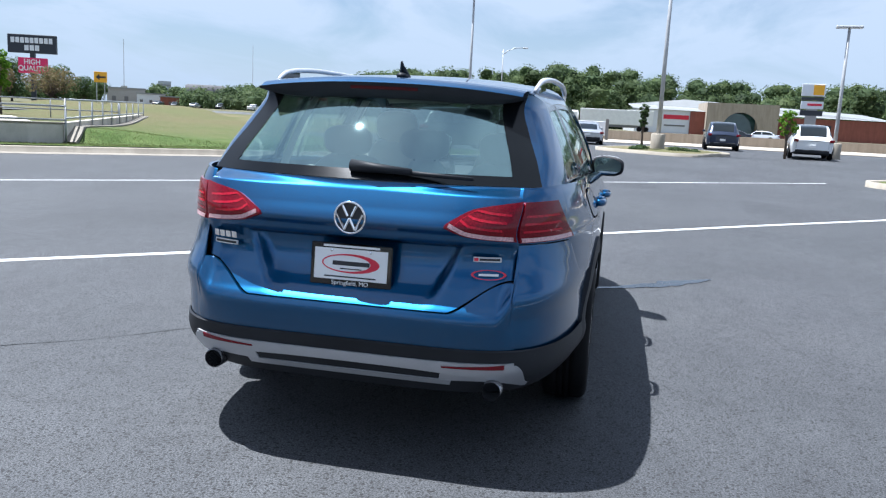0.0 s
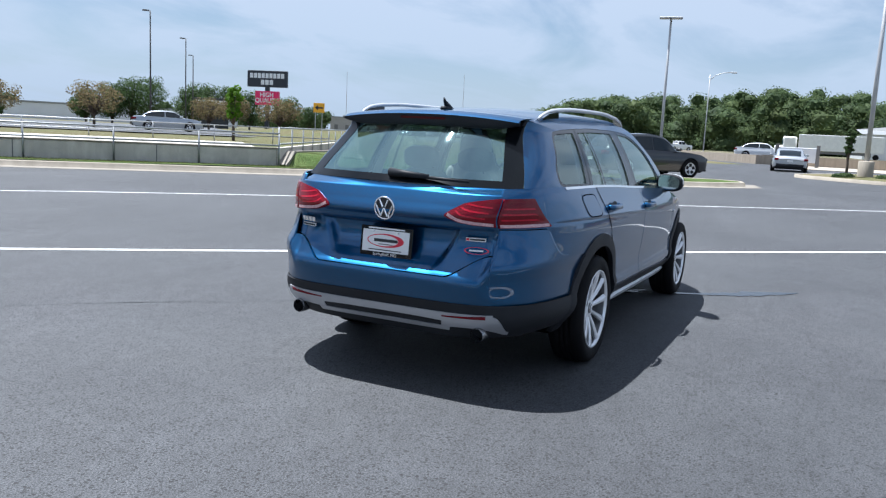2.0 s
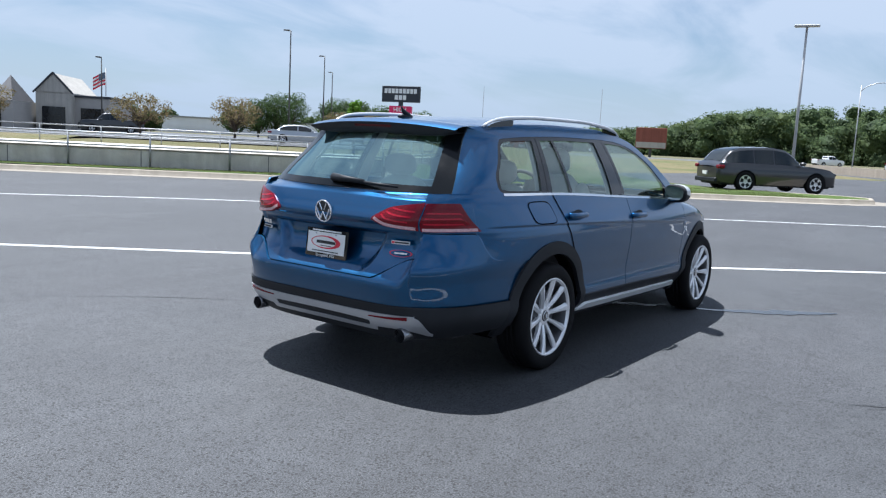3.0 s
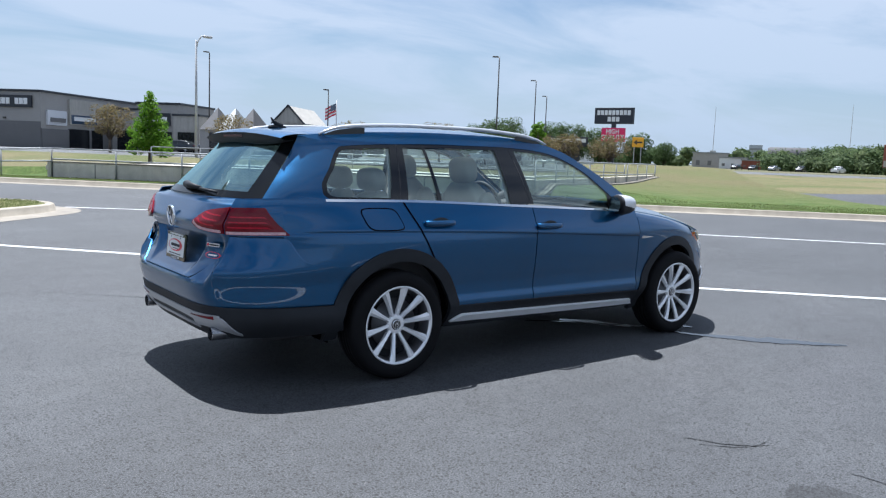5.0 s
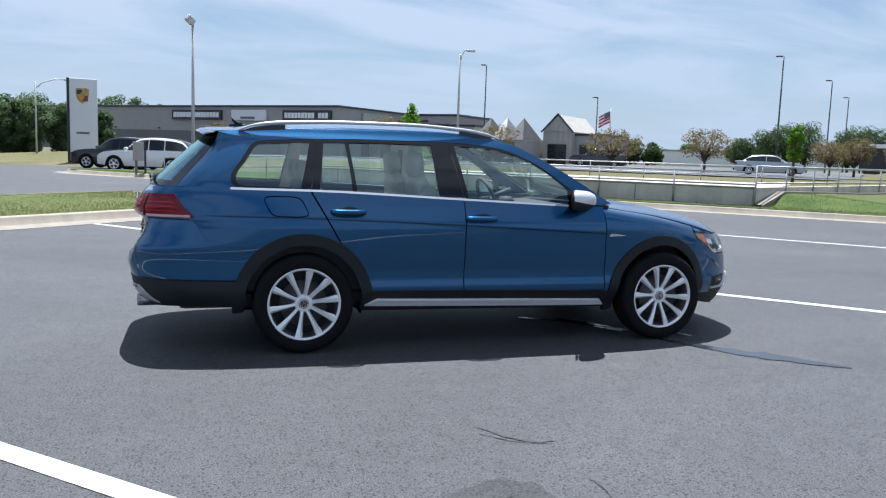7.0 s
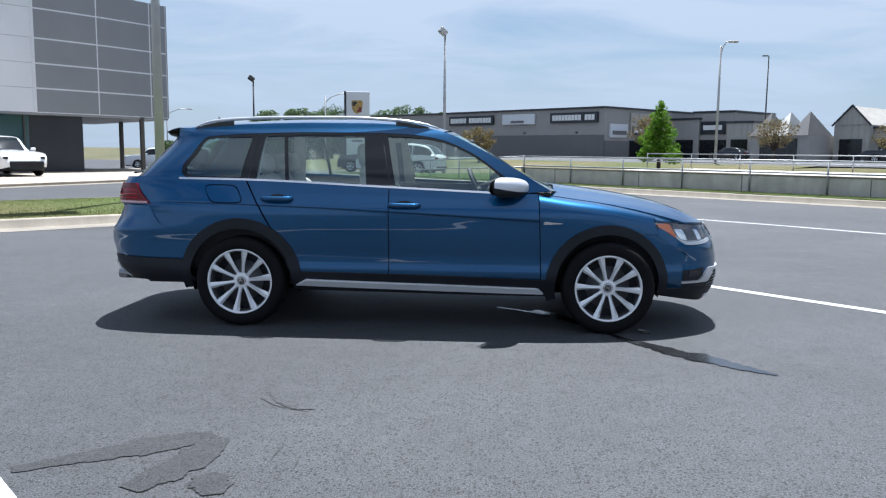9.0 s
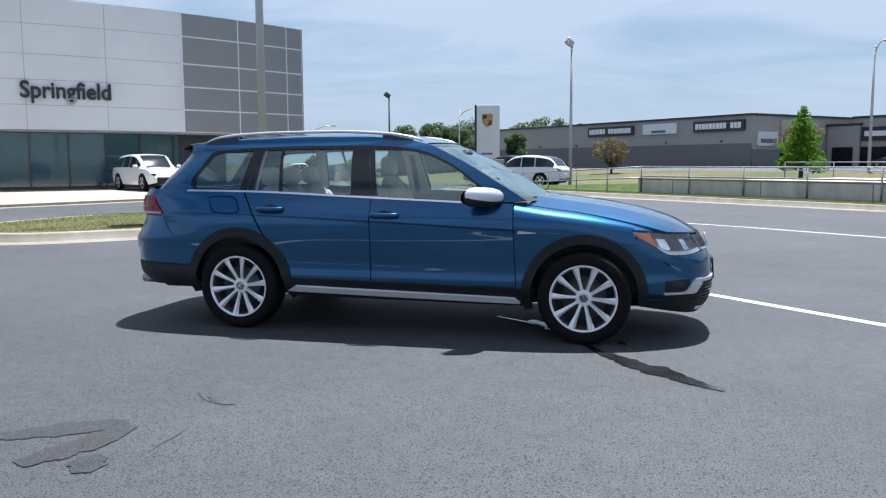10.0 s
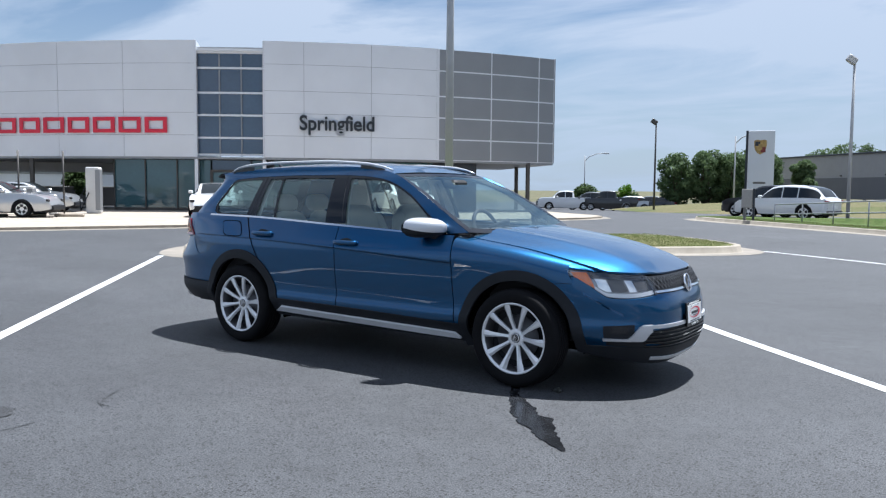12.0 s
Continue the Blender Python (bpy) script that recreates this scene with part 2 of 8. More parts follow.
def mat_grass(name, a, c, dry, amount=0.45, band=None):
    m, n, l, b = mat_base(name)
    v = add_coords(n, l, 1.0)
    f1 = add_noise(n, l, v, 0.16, 6, 0.6, 0.5)
    f2 = add_noise(n, l, v, 14.0, 6, 0.7)
    f3 = add_noise(n, l, v, 1.4, 5, 0.6)
    base = add_mix(n, l, add_ramp(n, l, f3, [(0.34, (0, 0, 0)), (0.66, (1, 1, 1))]), a, c)
    dryness = add_ramp(n, l, f1, [(amount - 0.1, (0, 0, 0)), (amount + 0.2, (1, 1, 1))])
    if band:
        # watered strip along the kerb, drier with distance across the lot
        sp = n.new("ShaderNodeSeparateXYZ")
        l.new(v, sp.inputs[0])
        su = n.new("ShaderNodeMath")
        su.operation = "ADD"
        l.new(sp.outputs[0], su.inputs[0])
        l.new(sp.outputs[1], su.inputs[1])
        wob = n.new("ShaderNodeMath")
        wob.operation = "MULTIPLY_ADD"
        wob.inputs[1].default_value = 14.0
        l.new(f3, wob.inputs[0])
        l.new(su.outputs[0], wob.inputs[2])
        mr = n.new("ShaderNodeMapRange")
        mr.inputs["From Min"].default_value = band[0] * 1.414 + 7
        mr.inputs["From Max"].default_value = band[1] * 1.414 + 7
        l.new(wob.outputs[0], mr.inputs["Value"])
        dryness = add_mix(n, l, 1.0, add_mix(n, l, 0.5, dryness, (1, 1, 1)), mr.outputs[0], "MULTIPLY")
    base = add_mix(n, l, dryness, base, dry)
    base = add_mix(n, l, 0.7, base, add_ramp(n, l, f2, [(0.3, (0.2, 0.2, 0.2)), (0.7, (0.8, 0.8, 0.8))]), "OVERLAY")
    l.new(base, b.inputs["Base Color"])
    b.inputs["Roughness"].default_value = 0.9
    b.inputs["Specular IOR Level"].default_value = 0.15
    add_bump(n, l, b, f2, 0.9, 0.05)
    return m


def mat_concrete(name, col, stain=0.35, scale=1.0, streak=0.35):
    m, n, l, b = mat_base(name)
    v = add_coords(n, l, scale)
    f1 = add_noise(n, l, v, 0.9, 7, 0.65, 0.6)
    f2 = add_noise(n, l, v, 70.0, 4, 0.7)
    vs = add_coords(n, l, (scale * 2.5, scale * 2.5, scale * 0.25))
    f3 = add_noise(n, l, vs, 1.2, 5, 0.6)
    lo = tuple(c * (1 - stain) for c in col)
    base = add_ramp(n, l, f1, [(0.3, lo), (0.62, col), (0.8, tuple(min(1, c * 1.12) for c in col))])
    base = add_mix(n, l, streak, base, add_ramp(n, l, f3, [(0.35, (0.3, 0.3, 0.29)), (0.65, (0.6, 0.6, 0.6))]), "OVERLAY")
    base = add_mix(n, l, 0.3, base, add_ramp(n, l, f2, [(0.3, (0.25, 0.25, 0.25)), (0.7, (0.75, 0.75, 0.75))]), "OVERLAY")
    l.new(base, b.inputs["Base Color"])
    b.inputs["Roughness"].default_value = 0.85
    add_bump(n, l, b, f2, 0.3, 0.004)
    return m


def mat_leaf(name, cols, scale=0.8, depth=0.5):
    """Foliage: colour differs from leaf clump to leaf clump."""
    m, n, l, b = mat_base(name)
    g = n.new("ShaderNodeNewGeometry")
    c = add_ramp(n, l, g.outputs["Random Per Island"], [(i / (len(cols) - 1) if len(cols) > 1 else 0, k) for i, k in enumerate(cols)])
    v = add_coords(n, l, 1.0)
    c = add_mix(n, l, depth, c, add_ramp(n, l, add_noise(n, l, v, scale, 4), [(0.3, (0.3, 0.3, 0.3)), (0.7, (0.7, 0.7, 0.7))]), "OVERLAY")
    l.new(c, b.inputs["Base Color"])
    b.inputs["Roughness"].default_value = 0.6
    b.inputs["Specular IOR Level"].default_value = 0.1
    # thin leaves let light through
    tl = n.new("ShaderNodeBsdfTranslucent")
    l.new(c, tl.inputs["Color"])
    mx = n.new("ShaderNodeMixShader")
    mx.inputs[0].default_value = 0.5
    l.new(b.outputs[0], mx.inputs[1])
    l.new(tl.outputs[0], mx.inputs[2])
    l.new(mx.outputs[0], n["Material Output"].inputs["Surface"])
    return m


def mat_line(name, col=(0.62, 0.63, 0.62)):
    """Worn road paint."""
    m, n, l, b = mat_base(name)
    v = add_coords(n, l, 1.0)
    f = add_noise(n, l, v, 38.0, 6, 0.75)
    f2 = add_noise(n, l, v, 2.2, 4)
    wear = add_mix(n, l, 0.5, f, f2)
    c = add_ramp(n, l, wear, [(0.30, tuple(x * 0.35 for x in col)), (0.40, tuple(x * 0.85 for x in col)), (0.6, col)])
    l.new(c, b.inputs["Base Color"])
    b.inputs["Roughness"].default_value = 0.7
    return m


M_ASPH = mat_asphalt("asphalt", ASPH)
M_ROAD = mat_asphalt("road_asphalt", 0.09)
M_LINE = mat_line("white_road_paint")
M_GRASS = mat_grass("lawn", (0.066, 0.102, 0.026), (0.105, 0.135, 0.040), (0.150, 0.130, 0.060), 0.46)
M_BERM = mat_grass("dry_lawn", (0.068, 0.092, 0.028), (0.095, 0.108, 0.040), (0.150, 0.130, 0.070), 0.40)
M_LAWN = mat_grass("watered_lawn", (0.056, 0.092, 0.022), (0.090, 0.124, 0.036), (0.118, 0.106, 0.052), 0.36, (19.5, 30.0))
M_FIELD = mat_grass("far_ground", (0.062, 0.080, 0.032), (0.095, 0.098, 0.050), (0.14, 0.125, 0.08), 0.42)
M_KERB = mat_concrete("kerb_concrete", (0.36, 0.318, 0.255), 0.22)
M_GUTTER = mat_concrete("gutter_concrete", (0.255, 0.228, 0.188), 0.20)
M_WALL = mat_concrete("weathered_concrete", (0.60, 0.56, 0.50), 0.30)
M_PLAZA = mat_concrete("light_paving", (0.40, 0.345, 0.275), 0.15)
M_GALV = mat_plain("galvanised_steel", (0.36, 0.37, 0.38), 0.48, 0.70, 0.15, 6, 60)
M_POLE = mat_plain("grey_painted_steel", (0.46, 0.46, 0.46), 0.45, 0.3, 0.10, 2, 40)
M_DARKPOLE = mat_plain("dark_bronze_steel", (0.07, 0.065, 0.06), 0.5, 0.2, 0.15, 2, 40)
M_BLACK = mat_plain("black_plastic", (0.018, 0.020, 0.024), 0.55, 0.0, 0.2, 4, 250, 0.12, 0.0, 0.22)
M_GLOSSBLK = mat_plain("gloss_black", (0.008, 0.008, 0.009), 0.08, 0.0, 0.1, 4, 40)
M_RUBBER = mat_plain("tyre_rubber", (0.007, 0.007, 0.008), 0.7, 0.0, 0.25, 6, 200, 0.2, 0.0, 0.14)
# near black: wheel well shade put into the colour; also fills panel gaps
M_WELL = mat_plain("deep_shade_black", (0.004, 0.004, 0.0045), 0.95, 0.0, 0.2, 6, 120, 0.2, 0.0, 0.0)
M_ALLOY = mat_plain("silver_alloy", (0.84, 0.85, 0.86), 0.24, 0.40, 0.04, 6, 90)
M_SATIN = mat_plain("satin_silver", (0.66, 0.67, 0.69), 0.30, 0.45, 0.05, 6, 120)
M_SILL = mat_plain("bright_silver_trim", (0.78, 0.79, 0.80), 0.34, 0.15, 0.04, 6, 120)
# dark grey: the silver barrel's shade is put into the metal's colour
M_BARREL = mat_plain("dark_grey_metal", (0.11, 0.11, 0.115), 0.45, 0.5, 0.2, 8, 90)
M_CHROME = mat_plain("chrome", (0.86, 0.87, 0.88), 0.07, 1.0, 0.03, 6, 60)
M_WHITE = mat_plain("white_paint", (0.80, 0.80, 0.78), 0.45, 0.0, 0.06, 2, 50)
M_RED = mat_plain("red_paint", (0.62, 0.02, 0.05), 0.4, 0.0, 0.08, 2, 50)
M_INT = mat_plain("black_cabin_trim", (0.03, 0.03, 0.032), 0.7, 0.0, 0.15, 8, 160)
M_SEAT = mat_plain("beige_leather", (0.50, 0.47, 0.42), 0.6, 0.0, 0.10, 8, 200, 0.1)
M_GLASS = mat_glass("clear_window_glass", (0.88, 0.97, 0.92), 0.90, 0.0, 0.15, (0.88, 1.0, 0.96))
M_TINT = mat_glass("tinted_window_glass", (0.86, 0.97, 0.94), 0.90, 0.0, 0.15, (0.88, 1.0, 0.96))
M_REARGLASS = mat_glass("privacy_rear_glass", (0.74, 0.98, 0.95), 0.50, 0.012, 0.36, (0.68, 0.96, 0.95))
M_FRIT = mat_plain("black_ceramic_border", (0.004, 0.005, 0.006), 0.14, 0.0, 0.1, 6, 60, spec=0.25)
M_MIRROR = mat_plain("silvered_mirror", (0.42, 0.48, 0.48), 0.03, 1.0, 0.03, 6, 60)
M_SHOPGLASS = mat_plain("dark_shop_glass", (0.012, 0.014, 0.017), 0.12, 0.0, 0.2, 3, 20)
M_WSHIELD = mat_glass("windscreen_glass", (0.86, 0.97, 0.93), 0.74, 0.0, 0.20, (0.84, 1.0, 0.97))
M_BLUE = mat_paint("metallic_blue_paint", (0.005, 0.073, 0.184), 0.35, 0.36, 0.90)
M_REDLENS = mat_lens("red_lamp_lens", (0.15, 0.003, 0.010))
M_REDLITE = mat_lens("bright_red_lamp_band", (0.42, 0.010, 0.026))
M_CLEARLENS = mat_lens("pale_lamp_lens", (0.58, 0.36, 0.37))
M_ORANGE = mat_lens("amber_lamp_lens", (0.75, 0.17, 0.02))
M_LAMPGLASS = mat_glass("headlamp_glass", (0.97, 0.98, 0.98), 0.95)
M_BOWL = mat_plain("lamp_bowl_silver", (0.42, 0.43, 0.45), 0.22, 0.55, 0.25, 14, 60)
M_FOGLENS = mat_lens("dark_fog_lens", (0.035, 0.035, 0.037))
M_LINER = mat_plain("pale_headliner", (0.55, 0.54, 0.51), 0.9, 0.0, 0.05, 8, 200)
M_SKID = mat_plain("dull_silver_plate", (0.44, 0.45, 0.47), 0.34, 0.50, 0.06, 6, 120)
M_DARKRED = mat_lens("unlit_brake_lens", (0.07, 0.004, 0.006))
M_EXHAUST = mat_plain("dark_steel_pipe", (0.30, 0.30, 0.31), 0.22, 0.9, 0.1, 8, 80)

# ---- mesh tools ----
R2 = math.sqrt(0.5)


def lot(u, v, z=0.0):
    """Lot axes: u away across the rows, v along them; both at 45 degrees to the wagon."""
    return ((u - v) * R2, (u + v) * R2, z)


def mesh_of(name, verts, faces, smooth=False):
    me = bpy.data.meshes.new(name)
    me.from_pydata([tuple(map(float, v)) for v in verts], [], [tuple(map(int, f)) for f in faces])
    me.validate()
    me.update()
    if smooth:
        me.shade_smooth()
    return me


def part(name, data, material, parent=None, label="", smooth=None):
    """One mesh object under a thing or a part. data: a bmesh, a mesh or (verts, faces)."""
    if isinstance(data, bmesh.types.BMesh):
        me = bpy.data.meshes.new(name)
        data.to_mesh(me)
        data.free()
        if smooth:
            me.shade_smooth()
    elif isinstance(data, tuple):
        me = mesh_of(name, data[0], data[1], bool(smooth))
    else:
        me = data
    mats = material if isinstance(material, (list, tuple)) else [material]
    for m in mats:
        if m and m.name not in me.materials:
            me.materials.append(m)
    ob = new(name, me)
    if parent is not None:
        ob.parent = parent
    if label:
        ob["label"] = label
    return ob


def thing(name, label, category, at=(0, 0, 0), turn=0.0, group="", kind=""):
    ob = new(name)
    ob.empty_display_size = 0.2
    ob.matrix_basis = pose(*at, 0, 0, turn)
    return tagged(ob, label, category, group, kind)


def join(*pieces):
    verts, faces = [], []
    for v, f in pieces:
        k = len(verts)
        verts += [tuple(p) for p in v]
        faces += [tuple(i + k for i in q) for q in f]
    return verts, faces


def moved(piece, m):
    return [tuple(m @ Vector(v)) for v in piece[0]], piece[1]


def box(x0, x1, y0, y1, z0, z1, bevel=0.0):
    """Box with chamfered vertical and top edges."""
    b = min(bevel, (x1 - x0) / 2.2, (y1 - y0) / 2.2, (z1 - z0) / 2.2)
    if b <= 0:
        v = [(x, y, z) for z in (z0, z1) for x, y in ((x0, y0), (x1, y0), (x1, y1), (x0, y1))]
        return v, [(3, 2, 1, 0), (4, 5, 6, 7), (0, 1, 5, 4), (1, 2, 6, 5), (2, 3, 7, 6), (3, 0, 4, 7)]
    ring = [(x0 + b, y0), (x1 - b, y0), (x1, y0 + b), (x1, y1 - b), (x1 - b, y1), (x0 + b, y1), (x0, y1 - b), (x0, y0 + b)]
    cx, cy = (x0 + x1) / 2, (y0 + y1) / 2
    inner = [(x + (b if x < cx else -b) * 0.7, y + (b if y < cy else -b) * 0.7) for x, y in ring]
    v = [(x, y, z0 + b) for x, y in ring] + [(x, y, z1 - b) for x, y in ring] + [(x, y, z1) for x, y in inner] + [(x, y, z0) for x, y in inner]
    f = [(i, (i + 1) % 8, 8 + (i + 1) % 8, 8 + i) for i in range(8)]
    f += [(8 + i, 8 + (i + 1) % 8, 16 + (i + 1) % 8, 16 + i) for i in range(8)]
    f += [(24 + i, 24 + (i + 1) % 8, (i + 1) % 8, i) for i in range(8)]
    f += [tuple(range(16, 24)), tuple(range(31, 23, -1))]
    return v, f


def tube(path, radius, sides=8, caps=True, flat=1.0):
    """Round bar along points; radius: one number or one for each point."""
    pts = [Vector(p) for p in path]
    rad = [radius] * len(pts) if isinstance(radius, (int, float)) else list(radius)
    v, f = [], []
    side = None
    for i, p in enumerate(pts):
        d = (pts[min(i + 1, len(pts) - 1)] - pts[max(i - 1, 0)]).normalized()
        ref = side if side is not None else (Vector((0, 0, 1)) if abs(d.z) < 0.9 else Vector((1, 0, 0)))
        side = (ref - d * ref.dot(d)).normalized()
        other = d.cross(side)
        for k in range(sides):
            a = 2 * math.pi * k / sides
            v.append(tuple(p + rad[i] * (math.cos(a) * side * flat + math.sin(a) * other)))
    for i in range(len(pts) - 1):
        for k in range(sides):
            a, b = i * sides + k, i * sides + (k + 1) % sides
            f.append((a, b, b + sides, a + sides))
    if caps:
        f.append(tuple(range(sides - 1, -1, -1)))
        f.append(tuple(range((len(pts) - 1) * sides, len(pts) * sides)))
    return v, f


def turned(profile, steps=24, axis="z"):
    """Surface of revolution of (radius, height) points."""
    v, f = [], []
    for r, h in profile:
        for k in range(steps):
            a = 2 * math.pi * k / steps
            p = (r * math.cos(a), r * math.sin(a), h)
            v.append(p if axis == "z" else ((p[0], p[2], p[1]) if axis == "y" else (p[2], p[0], p[1])))
    for i in range(len(profile) - 1):
        for k in range(steps):
            a, b = i * steps + k, i * steps + (k + 1) % steps
            f.append((a, b, b + steps, a + steps))
    return v, f


def prism(poly, z0, z1):
    """Upright prism over a plan outline."""
    k = len(poly)
    v = [(x, y, z0) for x, y in poly] + [(x, y, z1) for x, y in poly]
    f = [(i, (i + 1) % k, k + (i + 1) % k, k + i) for i in range(k)]
    return v, f + [tuple(range(k - 1, -1, -1)), tuple(range(k, 2 * k))]


def sheet(fn, ns, nt):
    """Grid of fn(s, t), s and t from 0 to 1."""
    v = [fn(i / ns, j / nt) for j in range(nt + 1) for i in range(ns + 1)]
    w = ns + 1
    return v, [(j * w + i, j * w + i + 1, (j + 1) * w + i + 1, (j + 1) * w + i) for j in range(nt) for i in range(ns)]


def curve(pts):
    """Smooth function through (x, y) points, flat slopes limited so that it does not swing."""
    xs = np.array([p[0] for p in pts], float)
    ys = np.array([p[1] for p in pts], float)
    d = np.diff(ys) / np.diff(xs)
    m = np.r_[d[0], [0 if a * b <= 0 else 2 * a * b / (a + b) for a, b in zip(d[:-1], d[1:])], d[-1]]

    def at(x):
        x = min(max(x, xs[0]), xs[-1])
        i = min(max(int(np.searchsorted(xs, x)) - 1, 0), len(xs) - 2)
        h = xs[i + 1] - xs[i]
        t = (x - xs[i]) / h
        return float((1 + 2 * t) * (1 - t) ** 2 * ys[i] + t * (1 - t) ** 2 * h * m[i] + t * t * (3 - 2 * t) * ys[i + 1] + t * t * (t - 1) * h * m[i + 1])

    return at


def trail(pts):
    """Smooth curve through points of any dimension, by s from 0 to 1 along its length."""
    p = np.array(pts, float)
    s = np.r_[0, np.cumsum(np.linalg.norm(np.diff(p, axis=0), axis=1))]
    s /= s[-1]
    fs = [curve(list(zip(s, p[:, k]))) for k in range(p.shape[1])]
    return lambda t: tuple(f(t) for f in fs)


def smooth01(x):
    x = min(max(x, 0.0), 1.0)
    return x * x * (3 - 2 * x)


def lettering(name, text, size, depth, m, material, parent=None, label="", spread=1.0, bold=0.0):
    """Raised letters in the built-in font, turned into a mesh; centred, in the x-z plane facing -y."""
    cu = bpy.data.curves.new(name, "FONT")
    cu.body = text
    cu.size = size
    cu.extrude = depth
    cu.offset = bold
    cu.align_x, cu.align_y = "CENTER", "CENTER"
    tmp = bpy.data.objects.new(name, cu)
    scene.collection.objects.link(tmp)
    bpy.context.view_layer.update()
    me = bpy.data.meshes.new_from_object(tmp)
    bpy.data.objects.remove(tmp)
    me.transform(pose(0, 0, 0, 90) @ Matrix.Diagonal((spread, 1, 1, 1)))
    me.transform(m)
    me.name = name
    return part(name, me, material, parent, label)

# ---- ground, lot, kerbs ----
def rise(x, y):
    """Height of the paved lot: level near the wagon, a little higher to the east, falling to the north."""
    return 0.20 * smooth01((x - 20) / 24) * smooth01((24 - y) / 14) - 0.6 * smooth01((y - 36) / 35) * smooth01((12 - x) / 22)


def seated(x, y, z):
    """Height on the northern lot, which falls away; z elsewhere."""
    return rise(x, y) if x < 0 and y > 32 else z


def lawn_height(u, v):
    """Height of the grass beyond the far kerb: a swell to the east, a shelf behind the wall."""
    swell = 0.15 + 1.02 * smooth01((u - 17.5) / 36)
    shelf = 0.17 + 0.36 * smooth01((u - 18.2) / 1.2)
    shelf = shelf + (0.16 - shelf) * smooth01((v - 14.5) / 3.0)
    k = smooth01((v + 5.5) / 5.0)
    return swell * (1 - k) + shelf * k


rings = [0, 20, 40, 60, 80, 110, 150, 200, 280, 400, 600, 1000, 1800, 4000]
gv, gf = [(0, 0, -0.35)], []
SEG = 72
for i, r in enumerate(rings[1:]):
    for k in range(SEG):
        a = 2 * math.pi * k / SEG
        x, y = r * math.cos(a), r * math.sin(a)
        deg = math.degrees(a)
        dip = smooth01((deg - 78) / 16) * smooth01((168 - deg) / 16)
        gv.append((x, y, (-0.35 + 0.75 * smooth01((r - 60) / 60)) * (1 - dip) + dip * (-0.95 + 1.35 * smooth01((r - 115) / 120))))
for k in range(SEG):
    gf.append((0, 1 + k, 1 + (k + 1) % SEG))
for i in range(len(rings) - 2):
    for k in range(SEG):
        a, b = 1 + i * SEG + k, 1 + i * SEG + (k + 1) % SEG
        gf.append((a, a + SEG, b + SEG, b))
tagged(part("ground", (gv, gf), M_FIELD, smooth=True), "dry grass and bare earth reaching to the horizon", "ground", kind="structure")

tagged(part("parking_lot", sheet(lambda s, t: (-62 + 140 * s, -62 + 175 * t, rise(-62 + 140 * s, -62 + 175 * t)), 90, 112), M_ASPH, smooth=True),
       "dark grey sealed asphalt of the parking lot", "parking lot", kind="structure")


def stripe(pts, width, name="parking_line", z=0.004):
    """Painted line along lot points."""
    v, f = [], []
    for i, (u, w) in enumerate(pts):
        a, b = pts[max(i - 1, 0)], pts[min(i + 1, len(pts) - 1)]
        d = Vector((b[0] - a[0], b[1] - a[1])).normalized()
        for k in (-1, 1):
            x, y, _ = lot(u - d.y * width / 2 * k, w + d.x * width / 2 * k)
            v.append((x, y, rise(x, y) + z))
    f = [(2 * i, 2 * i + 1, 2 * i + 3, 2 * i + 2) for i in range(len(pts) - 1)]
    return tagged(part(name, (v, f), M_LINE), "white painted parking line, slightly worn", "road marking", "parking lines", "structure")


def straight(u0, v0, u1, v1, n=14):
    return [(u0 + (u1 - u0) * i / n, v0 + (v1 - v0) * i / n) for i in range(n + 1)]


stripe([(3.18, 8.3), (3.02, 5.5), (2.85, 2.5), (2.77, 0.0), (2.73, -3.5), (2.72, -7.0), (2.65, -10.2), (2.5, -22.0)], 0.11)
stripe(straight(-3.58, 9.15, -3.60, -16.0), 0.12)
stripe([(9.02, 9.3), (9.45, 6.6), (9.70, 4.5), (9.80, 2.0), (9.74, -1.0), (9.62, -4.0), (9.50, -7.0), (9.30, -10.0), (9.0, -14.0), (8.70, -18.3)], 0.10)


def kerb_run(name, pts, z0, height, width, gutter, label, closed=False):
    """Kerb stone with a rounded top along lot points (left side of the way is the raised side), with a flat concrete gutter."""
    k = len(pts)
    prof = [(gutter, 0.006), (0.02, 0.012), (0.0, 0.02), (-0.025, height * 0.85), (-0.05, height), (-width, height), (-width, -0.2)]
    v, f = [], []
    for i, p in enumerate(pts):
        a = pts[(i - 1) % k if closed else max(i - 1, 0)]
        b = pts[(i + 1) % k if closed else min(i + 1, k - 1)]
        d = Vector((b[0] - a[0], b[1] - a[1])).normalized()
        for o, h in prof:
            x, y, _ = lot(p[0] + d.y * o, p[1] - d.x * o)
            v.append((x, y, h + rise(x, y) + z0))
    w = len(prof)
    runs = k if closed else k - 1
    fg, fk = [], []
    for i in range(runs):
        j = (i + 1) % k
        for q in range(w - 1):
            (fg if q == 0 else fk).append((i * w + q, i * w + q + 1, j * w + q + 1, j * w + q))
    ob = tagged(part(name, (v, fk), M_KERB, smooth=True), label, "kerb", kind="structure")
    part("gutter", (v, fg), M_GUTTER, ob, "pale concrete gutter", smooth=True)
    return ob


